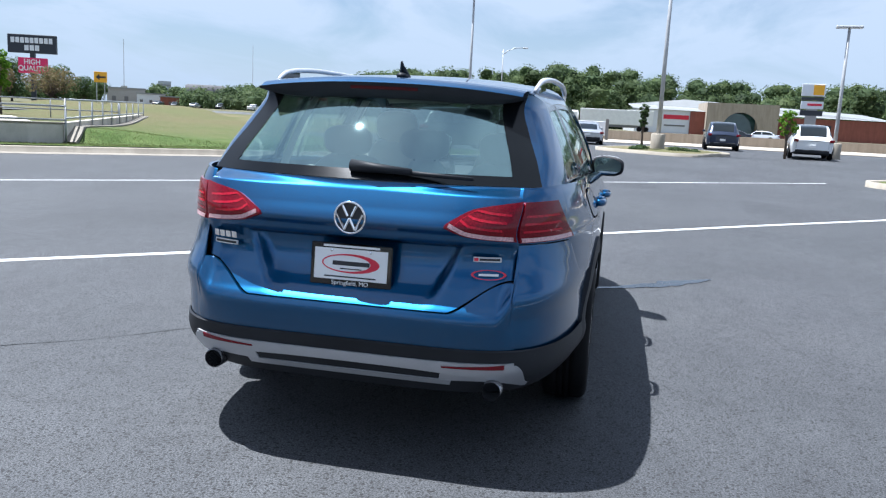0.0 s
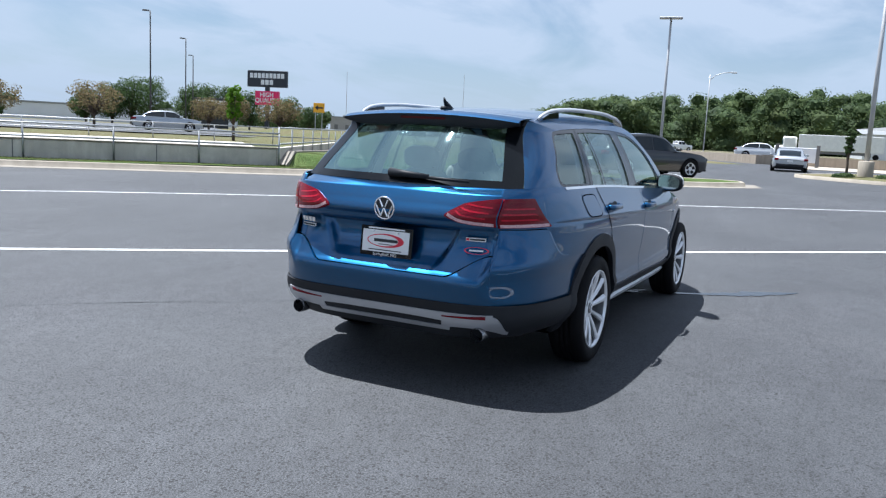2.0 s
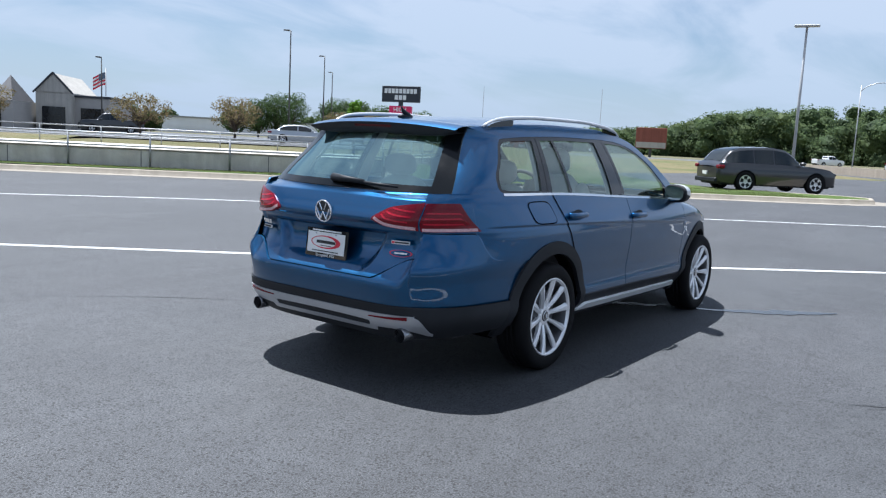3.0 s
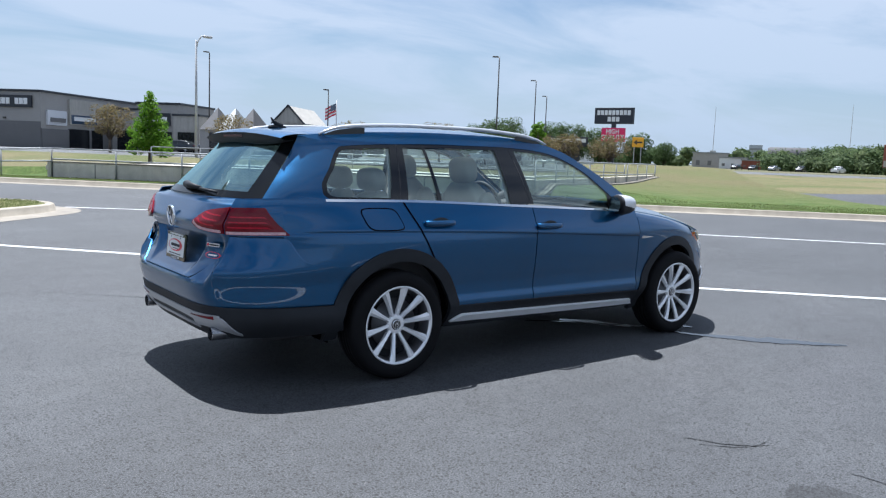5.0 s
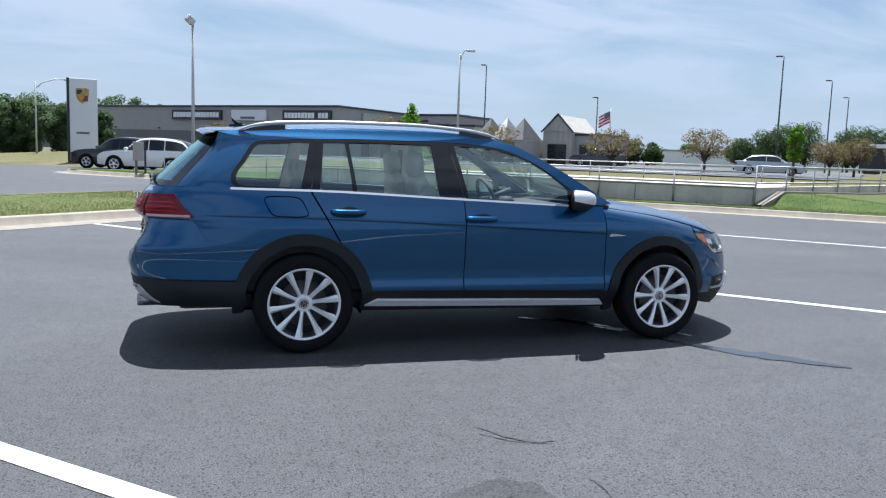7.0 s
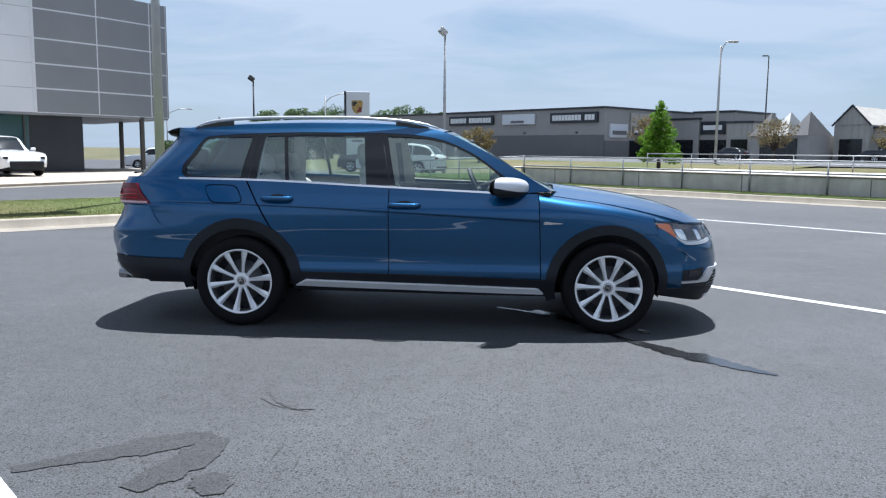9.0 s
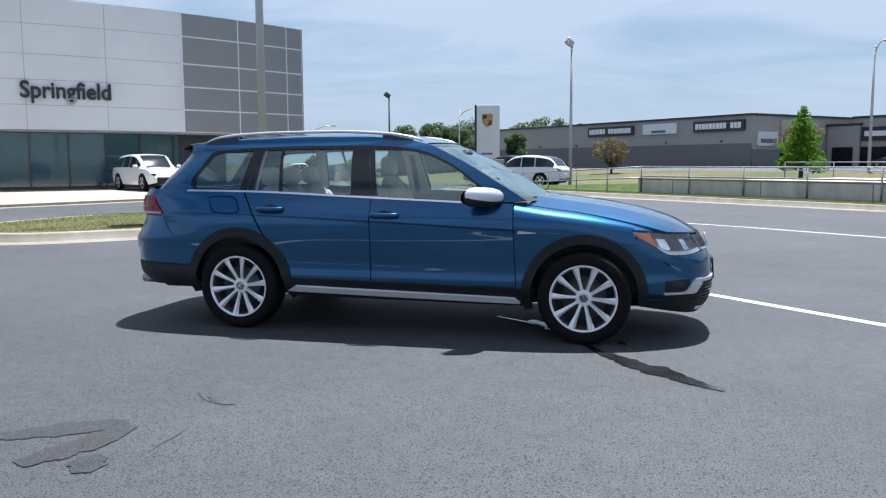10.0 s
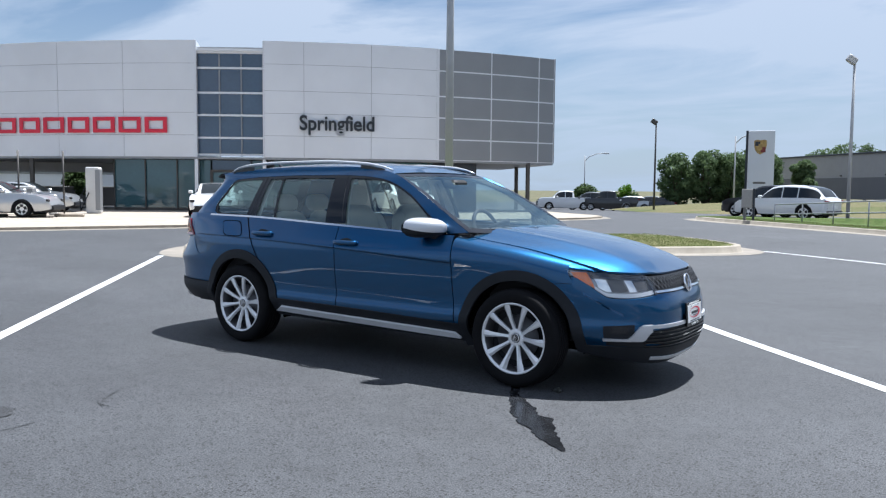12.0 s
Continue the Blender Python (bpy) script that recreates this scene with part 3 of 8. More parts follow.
def rounded(corners, radius, steps=7):
    """Outline with rounded corners, in lot axes."""
    out, k = [], len(corners)
    for i, c in enumerate(corners):
        p, a, b = Vector(c), Vector(corners[i - 1]), Vector(corners[(i + 1) % k])
        da, db = (a - p), (b - p)
        r = min(radius, da.length * 0.48, db.length * 0.48)
        s, e = p + da.normalized() * r, p + db.normalized() * r
        for j in range(steps + 1):
            t = j / steps
            q = (1 - t) ** 2 * s + 2 * t * (1 - t) * p + t * t * e
            out.append((q.x, q.y))
    return out


def spaced(pts, step, closed=True):
    out, k = [], len(pts)
    for i in range(k if closed else k - 1):
        a, b = Vector(pts[i]), Vector(pts[(i + 1) % k])
        n = max(1, int((b - a).length / step))
        out += [tuple(a + (b - a) * j / n) for j in range(n)]
    return out if closed else out + [pts[-1]]


def island(name, corners, radius, label, grass_label, crown=0.10, grass=None):
    """Raised planting island: kerb all round, gutter, domed grass."""
    outline = spaced(rounded(corners, radius), 0.5)
    ob = kerb_run(name, outline, 0.0, 0.15, 0.17, 0.45, label, True)
    cx = sum(p[0] for p in outline) / len(outline)
    cy = sum(p[1] for p in outline) / len(outline)
    v, f = [], []
    lev = 7
    for j in range(lev):
        t = j / lev
        for p in outline:
            d = Vector((cx - p[0], cy - p[1]))
            q = (p[0] + d.x * (t * 1.0) + d.normalized().x * 0.16 * (1 - t), p[1] + d.y * t + d.normalized().y * 0.16 * (1 - t))
            x, y, _ = lot(*q)
            v.append((x, y, 0.14 + crown * (1 - (1 - t) ** 2) + rise(x, y) + 0.012 * noise.noise((x * 2, y * 2, 0))))
    x, y, _ = lot(cx, cy)
    v.append((x, y, 0.14 + crown + rise(x, y)))
    k = len(outline)
    for j in range(lev - 1):
        for i in range(k):
            a, b = j * k + i, j * k + (i + 1) % k
            f.append((a, b, b + k, a + k))
    f += [((lev - 1) * k + i, (lev - 1) * k + (i + 1) % k, lev * k) for i in range(k)]
    part("grass", (v, f), grass or M_GRASS, ob, grass_label, smooth=True)
    return outline


ISLAND_ROW = island("parking_island_kerb", [(-3.2, 8.7), (8.6, 8.7), (8.75, 11.5), (8.4, 13.7), (-1.0, 13.7), (-3.4, 11.5)], 1.6,
                    "tan concrete kerb round a planted parking island", "mown green grass on the parking island")
ISLAND_LAMP = island("lamp_island_kerb", [(19.6, -25.2), (24.6, -24.2), (26.6, -30.6), (20.6, -29.8)], 1.3,
                     "tan concrete kerb round the lamp island", "thin yellowing grass on the lamp island", grass=M_BERM)
ISLAND_END = island("end_island_kerb", [(8.0, -18.4), (8.0, -23.0), (-3.0, -23.0), (-3.0, -18.4)], 1.5,
                    "tan concrete kerb round an end island", "green grass on the end island")

# far kerb with the lawn behind it
FAR_KERB = [(31.0, -10.4), (24.0, -11.2), (20.6, -13.4), (19.2, -16.0), (18.3, -16.6), (17.25, -15.9), (16.95, -14.5)] + [(16.95 - 0.004 * i, -13.0 + 1.0 * i) for i in range(36)] + [(16.82, 24.5), (16.9, 26.5), (17.2, 27.8), (17.9, 28.5), (18.7, 28.4), (19.3, 27.4), (19.5, 25.5), (19.6, 22.0), (19.7, 16.5)]
kerb_run("lawn_kerb", FAR_KERB[::-1], 0.0, 0.15, 0.18, 0.55, "tan concrete kerb along the lawn")
lu0, lu1 = 17.0, 62.0


LAWN_RIGHT = curve([(17.0, -15.0), (17.6, -16.1), (18.4, -16.4), (19.1, -15.9), (20.5, -13.2), (24.0, -11.0), (31.0, -10.2), (45.0, -11.5), (62.0, -12.5)])


def lawn_pt(s, t):
    u = lu0 + 0.06 + (lu1 - lu0) * s ** 1.6
    left, right = (28.2 - max(0, 17.6 - u) * 1.6 - max(0, u - 18.4) * 0.9 if u < 19.5 else 16.4), LAWN_RIGHT(u)
    v = right + (left - right) * t
    x, y, _ = lot(u, v)
    return (x, y, lawn_height(u, v) + 0.02 * noise.noise((x * 0.5, y * 0.5, 1.0)))


tagged(part("lawn", sheet(lawn_pt, 70, 60), M_LAWN, smooth=True), "sloping lawn, green by the kerb and dry on the swell", "lawn", kind="structure")

# ---- the blue station wagon ----
body_w = curve([(0.14, 0.70), (0.20, 0.745), (0.28, 0.79), (0.36, 0.850), (0.400, 0.868), (0.430, 0.871), (0.475, 0.861), (0.52, 0.861), (0.60, 0.870), (0.74, 0.884), (0.82, 0.889), (0.86, 0.884), (0.885, 0.876), (0.93, 0.858), (1.0, 0.828), (1.08, 0.796)])
body_r = curve([(0.14, 2.16), (0.22, 2.23), (0.29, 2.30), (0.40, 2.372), (0.46, 2.388), (0.52, 2.408), (0.58, 2.420), (0.61, 2.412), (0.64, 2.388), (0.70, 2.356), (0.80, 2.340), (0.84, 2.348), (0.875, 2.368), (0.91, 2.370), (0.97, 2.342), (1.06, 2.288)])
body_f = curve([(0.14, 2.08), (0.20, 2.15), (0.28, 2.195), (0.38, 2.21), (0.50, 2.208), (0.58, 2.195), (0.66, 2.16), (0.74, 2.11), (0.80, 2.055), (0.9, 1.95), (1.05, 1.8)])
N_FRONT = 3.5


def n_rear(z):
    """Squareness of the rear corners in plan, tighter towards the window."""
    return 5.8 - 0.9 * smooth01((z - 0.58) / 0.26) + 1.7 * smooth01((z - 0.88) / 0.18)


crease_z = curve([(-2.05, 0.894), (-1.6, 0.892), (-0.9, 0.876), (-0.2, 0.848), (0.85, 0.797), (1.0, 0.790)])


def crease(x, z):
    """Pressed line along the doors: a lip with an undercut below it."""
    d = z - crease_z(x)
    if x > 0.95 or x < -2.02 or d > 0.15 or d < -0.2:
        return 0.0
    fade = smooth01((x + 2.02) / 0.3) * smooth01((0.95 - x) / 0.12)
    if d >= 0:
        return fade * 0.0035 * math.exp(-d / 0.04)
    return fade * (0.0035 - 0.0085 * smooth01(-d / 0.013) + 0.005 * smooth01((-d - 0.013) / 0.16))


def skin(x, z, off=0.0):
    """Right flank of the lower body: half width at x, z."""
    off = off + crease(x, z)
    a, n = (body_f(z), N_FRONT) if x > 0 else (body_r(z), n_rear(z))
    k = max(0.0, 1 - min(1.0, abs(x) / a) ** n)
    return (x, -(body_w(z) * k ** (1 / n) + off), z)


def rear_skin(y, z, off=0.0):
    k = max(0.0, 1 - min(1.0, abs(y) / body_w(z)) ** n_rear(z))
    return (-(body_r(z) * k ** (1 / n_rear(z)) + off), y, z)


def front_skin(y, z, off=0.0):
    k = max(0.0, 1 - min(1.0, abs(y) / body_w(z)) ** N_FRONT)
    return (body_f(z) * k ** (1 / N_FRONT) + off, y, z)


def ring_skin(p, z, off=0.0, front=False):
    """Round the right corner: p from 0 at the middle of the end to 1 at the flank's middle."""
    n, a = (N_FRONT, body_f(z)) if front else (n_rear(z), body_r(z))
    ph = p * math.pi / 2
    c, s = math.cos(ph) ** (2 / n), math.sin(ph) ** (2 / n)
    x, y = a * c, -body_w(z) * s
    nx, ny = c ** (n - 1) / a, s ** (n - 1) / body_w(z)
    k = off / math.hypot(nx, ny)
    x, y = x + nx * k, y - ny * k
    return (x if front else -x, y, z)


def ring_p(front, z, x=None, y=None):
    n, a = (N_FRONT, body_f(z)) if front else (n_rear(z), body_r(z))
    if x is not None:
        return math.acos(min(1.0, abs(x) / a) ** (n / 2)) / (math.pi / 2)
    return math.asin(min(1.0, abs(y) / body_w(z)) ** (n / 2)) / (math.pi / 2)


glass_w = curve([(0.95, 0.812), (1.07, 0.783), (1.2, 0.733), (1.32, 0.672), (1.39, 0.630), (1.43, 0.596), (1.50, 0.545)])


def pane_skin(x, z, off=0.0):
    k = 1 - 0.055 * ((x + 0.35) / 1.45) ** 2
    return (x, -(glass_w(z) * k + off), z)


def ruled(low, high, ns, nt, surf, off=0.0, lip=0.0):
    """Sheet between two (x, z) curves, laid on a surface, with an inward lip round its edge."""
    lo, hi = trail(low), trail(high)

    def fn(s, t, o=off):
        a, b = lo(s), hi(s)
        return surf(a[0] + (b[0] - a[0]) * t, a[1] + (b[1] - a[1]) * t, o)

    v, f = sheet(fn, ns, nt)
    return edged(v, f, ns, nt, lip) if lip else (v, f)


def edged(v, f, ns, nt, lip):
    """Fold the border of a grid inward by lip."""
    w = ns + 1
    border = [i for i in range(w)] + [j * w + ns for j in range(1, nt + 1)] + [nt * w + i for i in range(ns - 1, -1, -1)] + [j * w for j in range(nt - 1, 0, -1)]
    P = [Vector(p) for p in v]
    mid = sum(P, Vector()) / len(P)
    nrm = Vector()
    for q in f[:: max(1, len(f) // 40)]:
        nrm += (P[q[1]] - P[q[0]]).cross(P[q[3]] - P[q[0]])
    nrm.normalize()
    if nrm.dot(mid - Vector((min(max(mid.x, -1.2), 0.9), 0, 0.5))) < 0:
        nrm = -nrm
    k = len(v)
    m = len(border)
    v = list(v) + [tuple(P[i]) for i in border] + [tuple(P[i] - nrm * lip) for i in border]
    f = list(f) + [(k + i, k + (i + 1) % m, k + m + (i + 1) % m, k + m + i) for i in range(m)]
    return v, f


def mirrored(piece):
    return [(x, -y, z) for x, y, z in piece[0]], [tuple(reversed(q)) for q in piece[1]]


def both(name, piece, material, parent, label="", smooth=True):
    """A part on the right flank and its twin on the left."""
    a = part(name, piece, material, parent, label, smooth)
    b = part(name, mirrored(piece), material, parent, label, smooth)
    return a, b


def arch_z(x, cx, r, low):
    d = r * r - (x - cx) ** 2
    return max(low, 0.33 + math.sqrt(d)) if d > 0 else low


AX = 1.315
wagon = thing("station_wagon", "metallic blue station wagon with black cladding, parked on asphalt", "car")

# flank panels: each a sheet between its lower and upper edge


def belt(x):
    return 1.062 - 0.036 * (x + 1.3) / 1.0 if x > -1.3 else 1.062 + 0.012 * (-(x + 1.3))


quarter_seam = curve([(-2.02, 0.862), (-1.985, 0.815), (-1.941, 0.757), (-1.884, 0.712), (-1.82, 0.697), (-1.55, 0.692)])


def quarter_low(x):
    return max(arch_z(x, -AX, 0.425, 0.45), quarter_seam(x) if x < -1.58 else 0.40)


def creased(zl, zh, x, t):
    """Height at t from 0 to 1, rows gathered so that one lies on the crease line."""
    zc = crease_z(x)
    if zc < zl + 0.03 or zc > zh - 0.03:
        return zl + (zh - zl) * t
    if t < 0.56:
        return zl + (zc - 0.014 - zl) * t / 0.56
    if t < 0.64:
        return zc - 0.014 + 0.014 * (t - 0.56) / 0.08
    return zc + (zh - zc) * (t - 0.64) / 0.36


def door_panel(low, high, ns, nt):
    lo, hi = trail(low), trail(high)

    def fn(s, t):
        (xa, za), (xb, zb) = lo(s), hi(s)
        z = creased(za, zb, xa + (xb - xa) * 0.74, t)
        x = xa + (xb - xa) * (z - za) / (zb - za)
        return skin(x, z)

    return edged(*sheet(fn, ns, nt), ns, nt, 0.012)


# rear quarter, from the tailgate gap round to the rear door
def quarter_fn(s, t):
    if s < 0.3:
        zl, zh = 0.862, 1.062 + 0.008 * (s / 0.3)
        z = zl + (zh - zl) * t
        p0, p1 = ring_p(False, z, y=0.612), ring_p(False, z, x=-2.012)
        return ring_skin(p0 + (p1 - p0) * (s / 0.3), z)
    k = (s - 0.3) / 0.7
    top = -2.012 + (-1.278 + 2.012) * k
    bot = -2.012 + (-0.905 + 2.012) * k
    x0 = bot
    zl = max(quarter_low(x0), 0.40)
    zh = belt(top)
    z = creased(zl, zh, bot + (top - bot) * 0.7, t)
    return skin(bot + (top - bot) * (z - zl) / (zh - zl), z)


v, f = sheet(quarter_fn, 90, 50)
both("rear_quarter_panel", edged(v, f, 90, 50, 0.012), M_BLUE, wagon, "curved blue rear quarter")

rear_door = door_panel([(-0.897, 0.402), (-0.7, 0.40), (-0.239, 0.396)], [(-1.270, 1.056), (-0.9, 1.045), (-0.243, 1.020)], 40, 50)
front_door = door_panel([(-0.232, 0.396), (0.3, 0.385), (0.838, 0.372)], [(-0.236, 1.020), (0.3, 1.002), (0.812, 0.978)], 48, 50)
both("rear_door", rear_door, M_BLUE, wagon, "blue rear passenger door")
both("front_door", front_door, M_BLUE, wagon, "blue front door")
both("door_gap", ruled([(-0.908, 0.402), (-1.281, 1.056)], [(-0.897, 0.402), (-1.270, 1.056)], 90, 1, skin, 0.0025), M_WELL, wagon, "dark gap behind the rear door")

# front wing, up over the wheel to the bonnet gap
hood_c = curve([(0.85, 1.035), (1.02, 1.020), (1.33, 0.982), (1.6, 0.938), (1.80, 0.890), (1.95, 0.838), (2.04, 0.788), (2.10, 0.755)])
wing_top = curve([(0.80, 0.985), (1.0, 0.952), (1.3, 0.908), (1.58, 0.848), (1.75, 0.803), (1.83, 0.781), (1.95, 0.765)])
wing_y = curve([(0.80, 0.738), (1.0, 0.728), (1.3, 0.714), (1.58, 0.690), (1.75, 0.662), (1.83, 0.640)])
lamp_crest = curve([(1.62, 0.790), (1.75, 0.784), (1.83, 0.774), (1.94, 0.764), (2.05, 0.753)])
LAMP_END, WING_END = 1.645, 1.832


def wing_fn(x, t):
    s = (x - 0.845) / (WING_END - 0.845)
    zl = arch_z(x, AX, 0.425, 0.37 if x < 1.3 else 0.66)
    zl = max(zl, 0.37) if x < 1.4 else max(zl, 0.702)
    if x > LAMP_END + 1e-6:
        zl = lamp_crest(x) + 0.004
    zs = max(wing_top(x) - 0.075, zl + 0.3 * (wing_top(x) - zl))
    lean = (1 - s) ** 6
    if t < 0.6:
        z = zl + (zs - zl) * t / 0.6
        return skin(x - 0.0433 * (z - 0.37) * lean, z)
    k = (t - 0.6) / 0.4
    a = Vector(skin(x - 0.0433 * (zs - 0.37) * lean, zs))
    c = Vector((x - 0.027 * lean, -wing_y(x), wing_top(x)))
    b = Vector((a.x, a.y * 0.975, wing_top(x) - 0.012))
    return tuple((1 - k) ** 2 * a + 2 * k * (1 - k) * b + k * k * c)




def wing_main_fn(s, t):
    x, y, z = wing_fn(0.845 + (LAMP_END - 0.845) * s, t)
    return skin(x + s ** 10 * (1.649 * body_f(z) / body_f(0.76) - LAMP_END - 0.003), z) if t < 0.6 else (x, y, z)


wing_main = sheet(wing_main_fn, 64, 24)
wing_tip = sheet(lambda s, t: wing_fn(LAMP_END + 2e-5 + (WING_END - LAMP_END) * s, t), 12, 24)
both("front_wing", join(edged(*wing_main, 64, 24, 0.010), wing_tip), M_BLUE, wagon, "blue front wing")


def hood_fn(s, t):
    q = 2 * t - 1
    rear, nose = 0.96 - 0.06 * abs(q) ** 2.6, front_skin(0.640 * q, 0.757)[0] - 0.004
    x = rear + (nose - rear) * s
    x_mid, x_edge = 0.96 + (2.093 - 0.96) * s, 0.90 + (1.826 - 0.90) * s
    y = (wing_y(x_edge) - 0.005) * q
    ze, zc = wing_top(x_edge) + 0.002, hood_c(x_mid)
    ridge = 0.011 * math.exp(-((abs(q) - 0.62) / 0.09) ** 2) * (1 - s * 0.6)
    return (x, y, ze + (zc - ze) * (1 - abs(q) ** 2.3) + ridge)


v, f = sheet(hood_fn, 48, 44)
hood = part("bonnet", edged(v, f, 48, 44, 0.012), M_BLUE, wagon, "blue bonnet with raised creases", smooth=True)


P_HI, P_HO = ring_p(True, 0.72, y=0.43), ring_p(True, 0.76, x=LAMP_END + 0.006)


def head_top(k):
    return lamp_crest(ring_skin(P_HI + (P_HO - P_HI) * k, 0.76, 0.0, True)[0])


def head_low(k):
    return 0.638 - 0.022 * math.sin(math.pi * min(1, k * 1.05)) + 0.118 * smooth01((k - 0.68) / 0.34) ** 0.9


# front bumper
def arch_end(z, r=0.428):
    """Distance from the axle at which the arch opening ends at this height."""
    return math.sqrt(max(0.0, r * r - (z - 0.33) ** 2))


def fbump_fn(s, t):
    kk = abs(2 * s - 1)
    q = ring_p(True, 0.66, x=1.53) * kk
    zl = 0.28 + 0.02 * kk
    zh = 0.645 if q < P_HI else (head_low((q - P_HI) / (P_HO - P_HI)) - 0.004 if q < P_HO else 0.699)
    z = zl + (zh - zl) * t
    p_side = ring_p(True, z, x=max(1.53, AX + arch_end(z)))
    p = min(q, p_side) if t > 0.7 else p_side * kk
    x, y, zz = ring_skin(p, z, 0.0, True)
    return (x, y if s > 0.5 else -y, zz)


v, f = sheet(fbump_fn, 140, 16)
part("front_bumper", edged(v, f, 140, 16, 0.012), M_BLUE, wagon, "blue front bumper", smooth=True)


def ring_band(z_lo, z_hi, off, front, p0, p1, ns=60, nt=4, lip=0.01, both_sides=True):
    """Band round an end of the car, z_lo and z_hi being functions of 0..1 from the middle out, or numbers."""
    fl = z_lo if callable(z_lo) else (lambda k: z_lo)
    fh = z_hi if callable(z_hi) else (lambda k: z_hi)

    def fn(s, t):
        p = p0 + (p1 - p0) * s if not both_sides else p1 * (2 * s - 1)
        q = abs(p)
        k = q / p1 if both_sides else s
        z = fl(k) + (fh(k) - fl(k)) * t
        x, y, zz = ring_skin(q, z, off, front)
        return (x, y if p >= 0 else -y, zz)

    v, f = sheet(fn, ns, nt)
    return edged(v, f, ns, nt, lip) if lip else (v, f)


part("front_lower_cladding", ring_band(lambda k: 0.165 + 0.09 * k * k, lambda k: 0.285 + 0.02 * k, 0.008, True, 0, ring_p(True, 0.3, x=1.70), 80, 6), M_BLACK, wagon, "rough black lower cladding", True)
part("lower_grille", ring_band(lambda k: 0.285 + 0.05 * k, lambda k: 0.425 - 0.02 * k, 0.004, True, 0, ring_p(True, 0.4, y=0.58), 60, 6), M_BLACK, wagon, "black lower air intake", True)
for i in range(5):
    z = 0.300 + 0.024 * i
    part("grille_slat", ring_band(z, z + 0.008, 0.012, True, 0, ring_p(True, 0.36, y=0.53), 40, 1, 0.012), M_GLOSSBLK, wagon, "", True)
part("chin_trim", ring_band(lambda k: 0.186 + 0.02 * k, lambda k: 0.216 + 0.012 * k, 0.014, True, 0, ring_p(True, 0.2, y=0.42), 60, 3, 0.02), M_SATIN, wagon, "silver skid trim under the chin", True)
both("fog_lamp_recess", ring_band(lambda k: 0.350, lambda k: 0.452 - 0.012 * k, 0.003, True, ring_p(True, 0.45, y=0.585), ring_p(True, 0.45, x=1.865), 16, 6, 0.0, False), M_BLACK, wagon, "black fog lamp recess")
both("fog_lamp", ring_band(lambda k: 0.396, lambda k: 0.440, 0.006, True, ring_p(True, 0.45, y=0.612), ring_p(True, 0.45, y=0.668), 10, 4, 0.012, False), M_FOGLENS, wagon, "small dark fog lamp lens")
both("fog_intake", ring_band(lambda k: 0.300 + 0.012 * k, lambda k: 0.346, 0.005, True, ring_p(True, 0.35, y=0.52), ring_p(True, 0.35, x=1.875), 16, 3, 0.0, False), M_BLACK, wagon, "black side intake mesh")
both("fog_trim", ring_band(lambda k: 0.402 - 0.060 * smooth01(k / 0.24), lambda k: 0.448 - 0.090 * smooth01((k - 0.18) / 0.40), 0.016, True, ring_p(True, 0.4, y=0.50), ring_p(True, 0.4, x=1.86), 30, 3, 0.016, False), M_SATIN, wagon, "silver blade trim under the fog lamp")
both("intake_trim", ring_band(lambda k: 0.424, lambda k: 0.446, 0.012, True, 0, ring_p(True, 0.4, y=0.52), 24, 2, 0.015, False), M_SATIN, wagon, "thin silver intake trim")
# upper grille and headlamps
part("upper_grille", ring_band(0.638, 0.748, 0.0, True, 0, ring_p(True, 0.7, y=0.45), 60, 6), M_BLACK, wagon, "black honeycomb upper grille", True)
part("grille_bar", ring_band(0.648, 0.661, 0.012, True, 0, ring_p(True, 0.7, y=0.44), 50, 2, 0.016), M_CHROME, wagon, "chrome bar along the foot of the grille", True)
mesh = []
for i in range(-11, 12):
    for lean in (-0.02, 0.02):
        ends = []
        for z, dy in ((0.672, -lean), (0.740, lean)):
            yy = 0.038 * i + dy
            x, y, z = ring_skin(ring_p(True, 0.7, y=max(0.002, abs(yy))), z, 0.006, True)
            ends.append((x, math.copysign(y, yy), z))
        mesh.append(tube(ends, 0.0035, 4))
part("grille_mesh", join(*mesh), M_BARREL, wagon, "grey honeycomb grille mesh")


for lamp in both("headlamp", ring_band(head_low, head_top, 0.006, True, P_HI, P_HO, 30, 8, 0.03, False), M_LAMPGLASS, wagon, "clear headlamp lens"):
    lamp.visible_shadow = False
both("headlamp_housing", ring_band(head_low, head_top, -0.035, True, P_HI, P_HO, 30, 8, 0.0, False), M_BOWL, wagon, "bright grey headlamp bowl")
both("headlamp_strip", ring_band(lambda k: head_low(k * 0.8) + 0.004, lambda k: head_low(k * 0.8) + 0.027, -0.004, True, P_HI + 0.01, P_HI + (P_HO - P_HI) * 0.80, 24, 2, 0.02, False), M_SATIN, wagon, "bright light strip")
both("amber_marker", ring_band(lambda k: 0.672 + 0.072 * k, lambda k: 0.775 + 0.002 * k, -0.006, True, P_HI + (P_HO - P_HI) * 0.80, P_HI + (P_HO - P_HI) * 0.965, 8, 4, 0.01, False), M_ORANGE, wagon, "amber side marker")
def lamp_k(k):
    return P_HI + (P_HO - P_HI) * k


